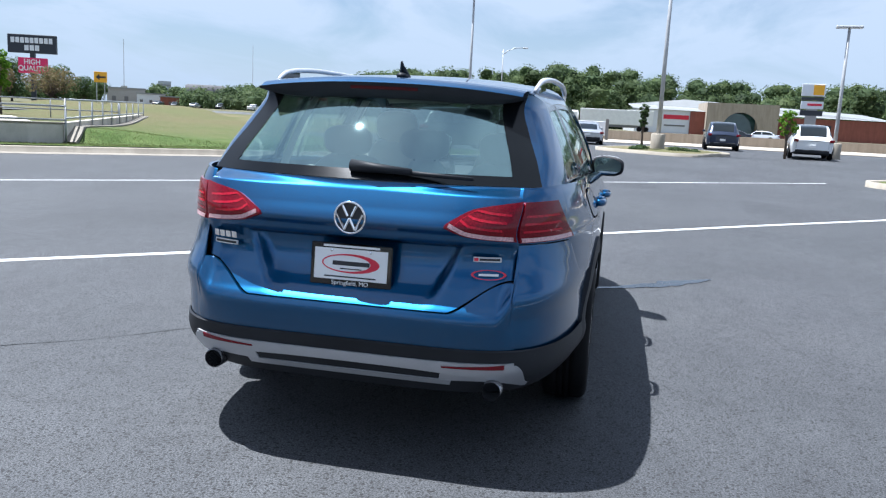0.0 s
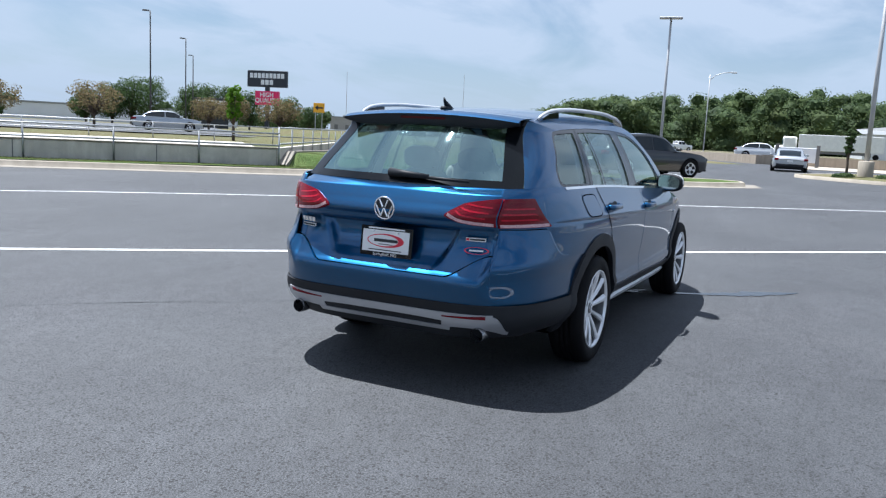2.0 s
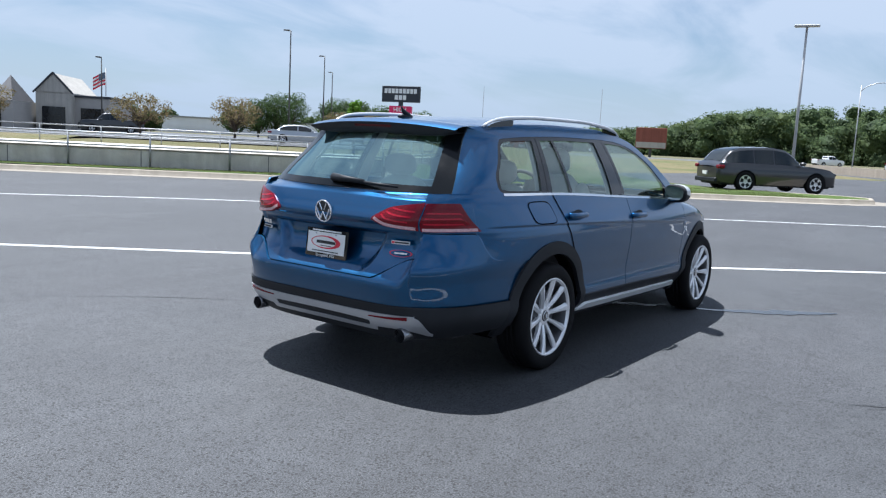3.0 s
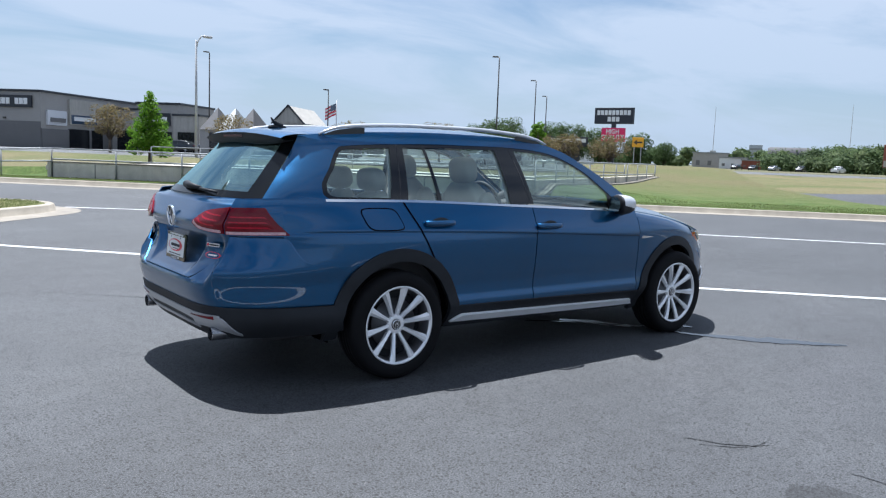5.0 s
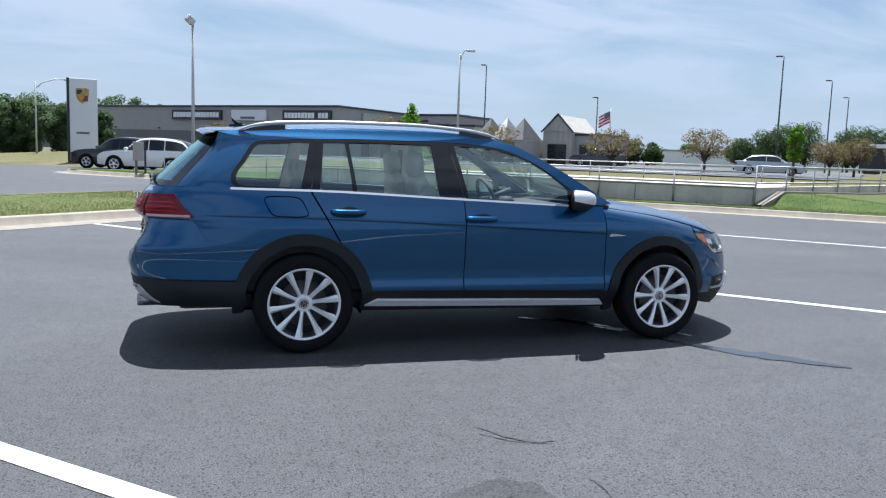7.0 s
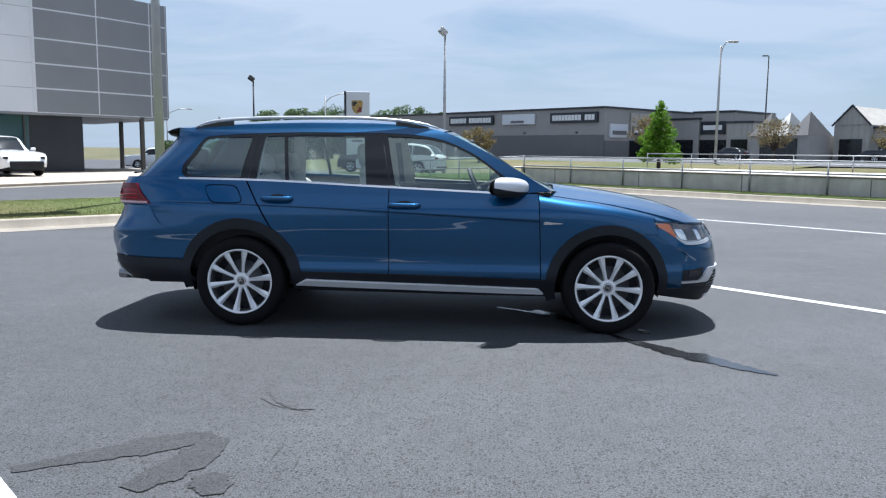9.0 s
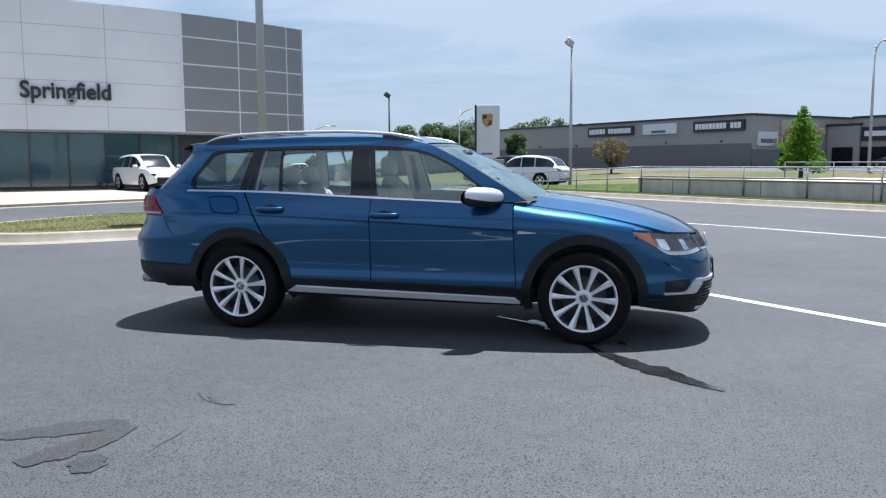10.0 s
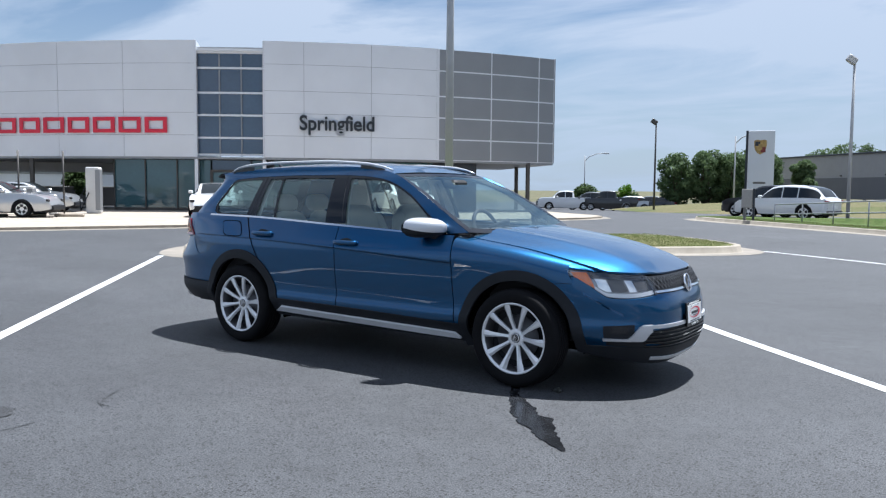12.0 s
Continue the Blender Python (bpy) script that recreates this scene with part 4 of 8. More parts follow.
both("headlamp_bezel", ring_band(lambda k: head_top(0.04 + 0.74 * k) - 0.030 - 0.012 * k, lambda k: head_top(0.04 + 0.74 * k) - 0.003, -0.012, True, lamp_k(0.04), lamp_k(0.78), 20, 2, 0.02, False), M_GLOSSBLK, wagon, "black bezel along the top of the lamp")
for k0, k1, mt, lab in ((0.08, 0.28, M_INT, "dark lamp chamber"), (0.42, 0.62, M_INT, "dark lamp chamber"), (0.29, 0.40, M_CHROME, "bright lamp reflector"), (0.63, 0.76, M_CHROME, "bright lamp reflector")):
    both("headlamp_reflector", ring_band(lambda k: head_low(k0 + (k1 - k0) * k) + 0.036, lambda k: head_top(k0 + (k1 - k0) * k) - 0.034, -0.016, True, lamp_k(k0), lamp_k(k1), 6, 4, 0.012, False), mt, wagon, lab)


# tailgate with a recess for the plate
def gate_fn(s, t):
    q = 2 * s - 1
    zl = 0.615 + 0.115 * smooth01((abs(q) - 0.62) / 0.38) ** 0.8
    zh = 1.058
    z = zl + (zh - zl) * t
    y = -q * (0.606 + 0.02 * t)
    x, yy, zz = rear_skin(y, z)
    w = 0.345 + 0.075 * (z - 0.66) / 0.17
    inx = smooth01((w - abs(y)) / 0.05) * smooth01((z - 0.600) / 0.16) * smooth01((0.850 - z) / 0.016)
    glass_x = -2.105 - 0.185 * (1 - min(1, abs(y) / 0.668) ** 2.4)
    x += (glass_x - 0.003 - x) * smooth01((z - 1.025) / 0.033)
    under = 0.020 * smooth01((0.909 - z) / 0.030) * smooth01((z - 0.590) / 0.18) * smooth01((0.60 - abs(y)) / 0.05)
    return (x + 0.048 * inx + under, yy, zz)


v, f = sheet(gate_fn, 110, 110)
gate = part("tailgate", edged(v, f, 110, 110, 0.012), M_BLUE, wagon, "blue tailgate with a recess for the plate", smooth=True)
PR = ring_p(False, 0.5, x=-1.60)


P_GATE, P_SIDE = ring_p(False, 0.8, y=0.612), ring_p(False, 0.8, x=-2.012)


def rb_top(k):
    """Upper edge of the bumper: follows the tailgate, then the quarter panel."""
    p = k * PR
    if p < P_GATE:
        y = abs(ring_skin(p * ring_p(False, 0.68, y=0.612) / P_GATE, 0.68)[1]) / 0.606
        return 0.609 + 0.115 * smooth01((y - 0.62) / 0.38) ** 0.8
    if p < P_SIDE:
        return 0.856
    return quarter_low(-2.012 + 0.427 * (p - P_SIDE) / (PR - P_SIDE)) + 0.012


def rbump_fn(s, t):
    kk = abs(2 * s - 1)
    zh = rb_top(kk)
    z = 0.455 + (zh - 0.455) * t
    q = PR * kk
    shoulder = 0.075 * smooth01((q - 0.72 * P_GATE) / (0.34 * P_GATE)) * smooth01((z - 0.47) / 0.14)
    zs = z - shoulder
    pg, ps = ring_p(False, zs, y=0.612), ring_p(False, zs, x=-2.012)
    pe = ring_p(False, zs, x=min(-1.585, -AX - arch_end(z)))
    if q < P_GATE:
        p = pg * q / P_GATE
    elif q < P_SIDE:
        p = pg + (ps - pg) * (q - P_GATE) / (P_SIDE - P_GATE)
    else:
        p = ps + (pe - ps) * (q - P_SIDE) / (PR - P_SIDE)
    x, y, _ = ring_skin(p, zs, -0.003 * smooth01((q - P_GATE) / 0.02))
    return (x, y if s > 0.5 else -y, z)


v, f = sheet(rbump_fn, 240, 30)
part("rear_bumper", edged(v, f, 240, 30, 0.010), M_BLUE, wagon, "blue rear bumper with a wide ledge", True)
part("rear_lower_cladding", ring_band(lambda k: 0.285 - 0.0 * k + 0.03 * k, lambda k: 0.475, 0.008, False, 0, ring_p(False, 0.4, x=-1.70), 100, 8), M_BLACK, wagon, "rough black lower rear cladding", True)
# silver skid plate with angled ends, two bands and a dark middle
part("skid_plate", ring_band(lambda k: 0.385 - 0.03 * k, lambda k: 0.425 + 0.005 * k, 0.013, False, 0, ring_p(False, 0.4, y=0.62), 70, 3, 0.012), M_SKID, wagon, "satin silver rear skid plate", True)
part("skid_lower_bar", ring_band(0.325, 0.348, 0.013, False, 0, ring_p(False, 0.34, y=0.40), 50, 2, 0.025), M_SKID, wagon, "silver lower diffuser bar", True)
both("skid_end", ring_band(lambda k: 0.345 + 0.018 * math.sin(math.pi * min(1.0, k * 1.1)) - 0.030 * k, lambda k: 0.398 + 0.032 * k - 0.100 * smooth01((k - 0.66) / 0.34), 0.012, False, ring_p(False, 0.36, y=0.36), ring_p(False, 0.36, y=0.68), 26, 4, 0.012, False), M_SKID, wagon, "silver skid plate end")
both("rear_reflector", ring_band(lambda k: 0.403 + 0.004 * k, lambda k: 0.409 + 0.016 * k, 0.016, False, ring_p(False, 0.41, y=0.37), ring_p(False, 0.41, y=0.59), 16, 3, 0.02, False), M_REDLENS, wagon, "narrow red bumper reflector")
for sg in (-1, 1):
    pipe = join(moved(turned([(0.044, 0.0), (0.048, -0.004), (0.048, -0.16), (0.040, -0.16)], 24, "x"), pose(0, 0, 0)), moved(turned([(0.044, 0.0), (0.041, -0.03), (0.038, -0.12), (0.0, -0.121)], 24, "x"), pose(0, 0, 0)))
    v = [(-2.346 - x, sg * 0.553 + y * 0.80, 0.322 + z * 0.80) for x, y, z in pipe[0]]
    part("exhaust_pipe", (v, pipe[1]), M_EXHAUST, wagon, "round steel exhaust tip", True)
# underside, wheel wells
def shelf(front, z, x_in):
    """Level sheet behind a bumper, added unseen to stop sun leaking through."""
    p1 = ring_p(front, z, x=x_in)
    out = [ring_skin(p1 * i / 16, z, -0.012, front) for i in range(17)]
    ring = [(x, -y, zz) for x, y, zz in reversed(out)] + out[1:]
    return ring, [tuple(range(len(ring)))]



# the wide sill plate and both shelves are added to block leaking sunlight
part("underbody", join(box(-1.90, 1.90, -0.55, 0.55, 0.29, 0.40, 0.05), box(-0.90, 0.93, -0.79, 0.79, 0.290, 0.335), shelf(False, 0.42, -1.66), shelf(True, 0.40, 1.70)), M_BLACK, wagon, "dark underbody")
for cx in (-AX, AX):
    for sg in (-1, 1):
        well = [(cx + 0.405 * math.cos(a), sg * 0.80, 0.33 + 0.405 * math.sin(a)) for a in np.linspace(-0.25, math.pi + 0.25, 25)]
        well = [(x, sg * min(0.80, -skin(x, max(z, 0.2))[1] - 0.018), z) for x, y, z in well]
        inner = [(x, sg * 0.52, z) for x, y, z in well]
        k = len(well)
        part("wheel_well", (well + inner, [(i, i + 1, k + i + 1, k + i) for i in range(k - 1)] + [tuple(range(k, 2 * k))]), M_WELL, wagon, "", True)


def arch_clad(cx, r0, r1, a0, a1, low):
    def fn(s, t):
        a = a0 + (a1 - a0) * s
        r = r0 + (r1 - r0) * t
        x, z = cx + r * math.cos(a), 0.33 + r * math.sin(a)
        x, y, z = skin(x, max(z, low), 0.014 - 0.006 * t * t)
        return (x, y, z)

    v, f = sheet(fn, 44, 5)
    return edged(v, f, 44, 5, 0.03)


both("rear_arch_cladding", arch_clad(-AX, 0.378, 0.452, math.radians(-8), math.radians(190), 0.20), M_BLACK, wagon, "black plastic wheel arch lip")
both("front_arch_cladding", arch_clad(AX, 0.372, 0.440, math.radians(-8), math.radians(196), 0.20), M_BLACK, wagon, "black plastic wheel arch lip")
both("sill_cladding", ruled([(-0.93, 0.262), (0.0, 0.252), (0.90, 0.244)], [(-0.90, 0.405), (0.0, 0.395), (0.87, 0.372)], 40, 6, skin, 0.008, 0.02), M_BLACK, wagon, "black plastic sill cladding")
both("sill_trim", ruled([(-0.915, 0.298), (-0.5, 0.288), (0.5, 0.268), (0.865, 0.262)], [(-0.835, 0.340), (-0.5, 0.332), (0.5, 0.310), (0.825, 0.300)], 40, 4, skin, 0.030, 0.03), M_SILL, wagon, "silver sill trim strip")
# fuel flap
flap = [(math.copysign(abs(math.cos(a)) ** 0.45, math.cos(a)), math.copysign(abs(math.sin(a)) ** 0.45, math.sin(a))) for a in np.linspace(0, 2 * math.pi, 41)[:-1]]


def flap_ring(kx, kz, off):
    return [skin(-1.432 + kx * c - 0.030 * s, 0.953 + kz * s, off) for c, s in flap]


rim_a, rim_b = flap_ring(0.123, 0.066, 0.0022), flap_ring(0.117, 0.060, 0.0022)
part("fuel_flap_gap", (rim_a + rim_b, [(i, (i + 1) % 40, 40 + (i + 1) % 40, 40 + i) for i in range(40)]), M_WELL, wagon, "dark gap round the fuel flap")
fl = flap_ring(0.1165, 0.0595, 0.003)
part("fuel_flap", (fl + [skin(-1.432, 0.953, 0.0035)], [(i, (i + 1) % 40, 40) for i in range(40)]), M_BLUE, wagon, "blue fuel flap", True)
# dark inner body behind the panel gaps
inner = join(ruled([(-2.0, 0.77), (-0.93, 0.77)], [(-2.0, 1.04), (-0.93, 1.03)], 30, 4, skin, -0.018), ruled([(-0.93, 0.40), (0.86, 0.40)], [(-0.93, 1.03), (0.60, 0.975), (0.86, 0.82)], 40, 6, skin, -0.018), ruled([(0.86, 0.76), (1.5, 0.70)], [(0.86, 0.82), (1.5, 0.72)], 20, 2, skin, -0.018))
part("inner_body", join(inner, mirrored(inner),
     sheet(lambda s, t: ring_skin(abs(2 * s - 1) * 0.62, 0.46 + 0.56 * t, -0.11) if s >= 0.5 else (lambda p: (p[0], -p[1], p[2]))(ring_skin(abs(2 * s - 1) * 0.62, 0.46 + 0.56 * t, -0.11)), 40, 6)), M_INT, wagon, "dark inner body", True)
part("engine_bay", box(0.95, 1.90, -0.62, 0.62, 0.30, 0.74, 0.04), M_INT, wagon, "dark engine bay")

# greenhouse
ROOF_EDGE = [(-1.845, 1.414), (-1.70, 1.432), (-1.3, 1.458), (-0.8, 1.472), (-0.4, 1.470), (-0.1, 1.452), (0.14, 1.407), (0.40, 1.290), (0.66, 1.145), (0.90, 1.000)]
WIN_TOP = [(-1.585, 1.366), (-1.50, 1.373), (-1.25, 1.388), (-0.8, 1.400), (-0.4, 1.400), (-0.12, 1.390), (0.08, 1.363), (0.32, 1.272), (0.54, 1.125), (0.735, 0.985)]
both("roof_side", ruled(WIN_TOP, ROOF_EDGE, 70, 6, pane_skin, 0.004, 0.008), M_BLUE, wagon, "blue roof side and screen pillar")
QW = ([(-1.780, 1.065), (-1.55, 1.062), (-1.318, 1.058)], [(-1.640, 1.360), (-1.5, 1.368), (-1.240, 1.378)])
RW = ([(-1.262, 1.060), (-0.9, 1.048), (-0.380, 1.032)], [(-1.215, 1.378), (-0.9, 1.388), (-0.420, 1.388)])
FW = ([(-0.220, 1.026), (0.1, 1.012), (0.640, 0.985)], [(-0.290, 1.388), (-0.05, 1.380), (0.15, 1.340), (0.342, 1.258), (0.544, 1.118), (0.66, 1.02)])
for nm, (lo_c, hi_c), lab in (("quarter_window", QW, "tinted rear quarter window"), ("rear_door_window", RW, "lightly tinted rear door window"), ("front_door_window", FW, "clear front door window")):
    for w in both(nm, ruled(lo_c, hi_c, 20, 8, pane_skin, -0.006), M_TINT if nm != "front_door_window" else M_GLASS, wagon, lab):
        w.visible_shadow = False
# black frames between and round the panes
pillar_edge = [(-1.545, 1.371), (-1.605, 1.362), (-1.632, 1.346), (-1.705, 1.238), (-1.770, 1.130), (-1.769, 1.098), (-1.740, 1.070), (-1.690, 1.056)]
both("window_frame", join(
    ruled(pillar_edge, [(-1.545, 1.350), (-1.598, 1.340), (-1.675, 1.235), (-1.738, 1.130), (-1.738, 1.106), (-1.715, 1.084), (-1.66, 1.074)], 30, 2, pane_skin, 0.001),
    ruled([(-1.70, 1.054), (-1.3, 1.050)], [(-1.68, 1.076), (-1.3, 1.071)], 8, 1, pane_skin, 0.001),
    ruled([(-1.56, 1.350), (-1.25, 1.364), (-0.8, 1.376), (-0.37, 1.376), (-0.05, 1.366), (0.15, 1.327), (0.342, 1.243), (0.544, 1.100), (0.60, 1.05)], [(-1.56, 1.370), (-1.25, 1.390), (-0.8, 1.402), (-0.37, 1.402), (-0.05, 1.386), (0.15, 1.345), (0.342, 1.262), (0.56, 1.114), (0.70, 1.01)], 60, 2, pane_skin, 0.001),
    ruled([(-1.336, 1.05), (-1.262, 1.39)], [(-1.212, 1.05), (-1.172, 1.39)], 10, 3, pane_skin, 0.0015),
    ruled([(-0.408, 1.03), (-0.445, 1.40)], [(-0.200, 1.03), (-0.275, 1.395)], 10, 4, pane_skin, 0.0015),
    ruled([(-0.994, 1.045), (-1.034, 1.385)], [(-0.966, 1.045), (-1.010, 1.385)], 10, 1, pane_skin, 0.0015),
    ruled([(0.560, 0.985), (0.556, 1.09)], [(0.74, 0.972), (0.62, 1.075)], 6, 3, pane_skin, 0.0015)), M_GLOSSBLK, wagon, "gloss black window frame")
for x0, x1 in ((-1.273, -1.218), (-0.240, -0.318)):
    both("door_seal", ruled([(x0, 1.045), (x1, 1.39)], [(x0 + 0.007, 1.045), (x1 + 0.007, 1.39)], 8, 1, pane_skin, 0.0022), M_INT, wagon, "dark seal between the door frames")
both("belt_trim", ruled([(-1.775, 1.054), (-1.3, 1.050), (-0.3, 1.012), (0.62, 0.975)], [(-1.775, 1.068), (-1.3, 1.064), (-0.3, 1.026), (0.62, 0.988)], 60, 2, lambda x, z, o: (x, min(skin(x, z, o)[1], pane_skin(x, z, o)[1]), z), 0.004, 0.012), M_CHROME, wagon, "bright belt trim strip")
roof_c = curve([(-1.90, 1.448), (-1.73, 1.464), (-1.35, 1.492), (-0.9, 1.510), (-0.48, 1.512), (-0.10, 1.488), (0.16, 1.428)])
edge_z = curve([(x, z) for x, z in ROOF_EDGE])


def roof_fn(s, t):
    q = 2 * t - 1
    x = -1.845 + (0.13 + 1.845) * s
    ye = -pane_skin(x, edge_z(x), 0.004)[1]
    ze = edge_z(x)
    xx = x - 0.035 * (1 - q * q) * smooth01((-1.6 - x) / 0.35) + 0.035 * (1 - q * q) * smooth01((x + 0.3) / 0.43)
    zc = roof_c(xx)
    return (xx, -ye * q, ze + (zc - ze) * (1 - abs(q) ** 2.4))


part("roof", sheet(roof_fn, 50, 40), M_BLUE, wagon, "blue roof panel", True)
ws_e = trail([(0.145, 1.404), (0.40, 1.290), (0.66, 1.145), (0.90, 1.000)])
ws_c = trail([(0.185, 1.418), (0.48, 1.262), (0.70, 1.125), (1.03, 0.975)])


def screen_fn(s, t, off=0.0, inset=0.0):
    q = (2 * t - 1) * (1 - inset)
    xe, ze = ws_e(s)
    xc, zc = ws_c(s)
    ye = -pane_skin(xe, ze, 0.002)[1]
    k = 1 - q * q
    return (xe + (xc - xe) * k + off * 0.6, -ye * q, ze + (zc - ze) * k + off)


w = part("windscreen", sheet(lambda s, t: screen_fn(s, t, 0.0), 24, 36), M_WSHIELD, wagon, "sloping windscreen glass", True)
w.visible_shadow = False
part("windscreen_border", join(sheet(lambda s, t: screen_fn(s * 0.05, t, 0.001), 2, 30), sheet(lambda s, t: screen_fn(0.93 + 0.07 * s, t, 0.001), 2, 30), sheet(lambda s, t: screen_fn(s, 0.035 * t, 0.001), 20, 2), sheet(lambda s, t: screen_fn(s, 1 - 0.035 * t, 0.001), 20, 2)), M_GLOSSBLK, wagon, "black windscreen border", True)
part("cowl", sheet(lambda s, t: (0.93 + 0.13 * s - 0.16 * abs(2 * t - 1) ** 2.2, 0.70 * (2 * t - 1), 0.972 + 0.02 * s - 0.02 * abs(2 * t - 1)), 4, 24), M_BLACK, wagon, "black cowl panel", True)
for y0, y1, x0 in ((0.50, -0.02, 0.985), (-0.10, -0.58, 0.965)):
    part("front_wiper", tube([(x0 + 0.03, y0, 0.995), (x0 + 0.02, (y0 + y1) / 2, 1.008), (x0 - 0.075, y1, 1.012)], 0.008, 6), M_BLACK, wagon, "black wiper arm")
# rear screen
rs_e = trail([(-1.842, 0.566, 1.413), (-1.862, 0.553, 1.357), (-1.935, 0.585, 1.258), (-2.030, 0.635, 1.148), (-2.105, 0.668, 1.058)])
rs_c = trail([(-1.925, 1.402), (-2.085, 1.262), (-2.206, 1.145), (-2.290, 1.060)])


pillar_front = trail(pillar_edge)


def pillar_fn(s, t):
    """Rear pillar, rounded from the quarter window back to the rear window."""
    a = Vector(pane_skin(*pillar_front(s), 0.004))
    x, y, z = rs_e(s)
    b = Vector((x, -y, z))
    c = Vector((b.x + 0.22 * (a.x - b.x), a.y * 0.975 - 0.004, a.z * 0.3 + b.z * 0.7))
    return tuple((1 - t) ** 2 * a + 2 * t * (1 - t) * c + t * t * b)


both("rear_pillar", sheet(pillar_fn, 40, 16), M_BLUE, wagon, "blue rear pillar")


def rear_fn(s, t, off=0.0):
    q = 2 * t - 1
    xe, ye, ze = rs_e(s)
    xc, zc = rs_c(s)
    k = 1 - abs(q) ** 2.4
    return (xe + (xc - xe) * k - off, ye * q, ze + (zc - ze) * k + off * 0.5)


w = part("rear_window", sheet(rear_fn, 24, 36), M_REARGLASS, wagon, "tinted rear window glass", True)
w.visible_shadow = False
part("rear_window_border", join(sheet(lambda s, t: rear_fn(s * 0.06, t, 0.002), 2, 30), sheet(lambda s, t: rear_fn(0.90 + 0.10 * s, t, 0.002), 2, 30), sheet(lambda s, t: rear_fn(s, 0.075 * t, 0.002), 20, 3), sheet(lambda s, t: rear_fn(s, 1 - 0.075 * t, 0.002), 20, 3)), M_FRIT, wagon, "black rear window border", True)
part("rear_wiper", join(tube([(-2.262, 0.035, 1.108), (-2.278, -0.06, 1.105), (-2.272, -0.20, 1.098)], [0.024, 0.018, 0.012], 10), tube([(-2.272, -0.13, 1.096), (-2.262, -0.43, 1.085)], [0.010, 0.007], 8)), M_BLACK, wagon, "black rear wiper", True)


# roof spoiler
def spoiler(section, m):
    return sheet(lambda s, t: (section(t)[0] + 0.05 * abs(2 * s - 1) ** 2.5, -0.568 * (2 * s - 1) * (1 - 0.03 * t), section(t)[1] - 0.032 * abs(2 * s - 1) ** 2.2), 40, m)


part("roof_spoiler", spoiler(trail([(-1.80, 1.458), (-1.90, 1.454), (-1.982, 1.436), (-1.992, 1.428)]), 6), M_BLUE, wagon, "blue roof spoiler", True)
face = trail([(-1.992, 1.428), (-1.990, 1.408), (-1.975, 1.365), (-1.88, 1.380)])
part("spoiler_face", sheet(lambda s, t: (face(t)[0] + 0.05 * abs(2 * s - 1) ** 2.5, -0.566 * (2 * s - 1) * (1 - 0.03 * t), face(t)[1] + (1.426 - face(t)[1]) * 0.85 * abs(2 * s - 1) ** 5 - 0.032 * abs(2 * s - 1) ** 2.2), 60, 6), M_BLACK, wagon, "black spoiler face", True)
part("brake_light", sheet(lambda s, t: (-1.997 + 0.004 * t, 0.14 * (2 * s - 1), 1.412 - 0.012 * t), 20, 2), M_DARKRED, wagon, "high red brake light", True)
# roof rails
for sg in (-1, 1):
    rail = trail([(-1.715, 0.576, 1.428), (-1.67, 0.582, 1.450), (-1.58, 0.588, 1.474), (-1.42, 0.592, 1.490), (-1.1, 0.600, 1.504), (-0.6, 0.602, 1.508), (-0.2, 0.594, 1.490), (0.0, 0.585, 1.463), (0.09, 0.578, 1.435)])
    pts = [rail(i / 40) for i in range(41)]
    part("roof_rail", tube([(x, sg * y, z) for x, y, z in pts], [0.008 + 0.007 * min(1, min(i, 40 - i) / 5) for i in range(41)], 10, True, 0.8), M_SATIN, wagon, "satin silver roof rail", True)
    for x0, x1 in ((-1.69, -1.42), (-0.22, 0.02)):
        pl = [(x0 + (x1 - x0) * i / 8) for i in range(9)]
        top = [(x, sg * 0.594, curve([(p[0], p[2]) for p in pts])(x) - 0.012) for x in pl]
        low = [(x, sg * 0.594, edge_z(x) - 0.01) for x in pl]
        part("rail_foot", (top + low, [(i, i + 1, 9 + i + 1, 9 + i) for i in range(8)]), M_GLOSSBLK, wagon, "black rail foot")
part("antenna", join(moved(box(-0.060, 0.060, -0.020, 0.020, -0.012, 0.012, 0.010), pose(-1.70, 0, 1.470)), tube([(-1.672, 0, 1.474), (-1.700, 0, 1.488), (-1.728, 0, 1.508), (-1.742, 0, 1.530)], [0.020, 0.017, 0.010, 0.004], 10)), M_BLACK, wagon, "black roof antenna fin", True)
part("screen_sensor", box(0.20, 0.34, -0.09, 0.09, 1.30, 1.37, 0.02), M_INT, wagon, "dark mirror and sensor housing")


# tail lamps: outer part on the quarter, inner part on the tailgate
lamp_split = ring_p(False, 0.92, y=0.604)
lamp_out = ring_p(False, 0.92, x=-2.010)
LAMP_K = (ring_p(False, 0.92, x=-2.110) - lamp_split) / (lamp_out - lamp_split)
lamp_in = ring_p(False, 0.92, y=0.352)


def t_top(k):
    return 1.014 + 0.004 * math.sin(k * 2) - 0.140 * max(0.0, (k - LAMP_K) / (1 - LAMP_K)) ** 1.1


i_top = curve([(0.0, 0.928), (0.08, 0.960), (0.20, 0.986), (0.5, 1.002), (1.0, 1.017)])
i_low = curve([(0.0, 0.914), (0.10, 0.900), (0.25, 0.885), (0.6, 0.876), (1.0, 0.872)])


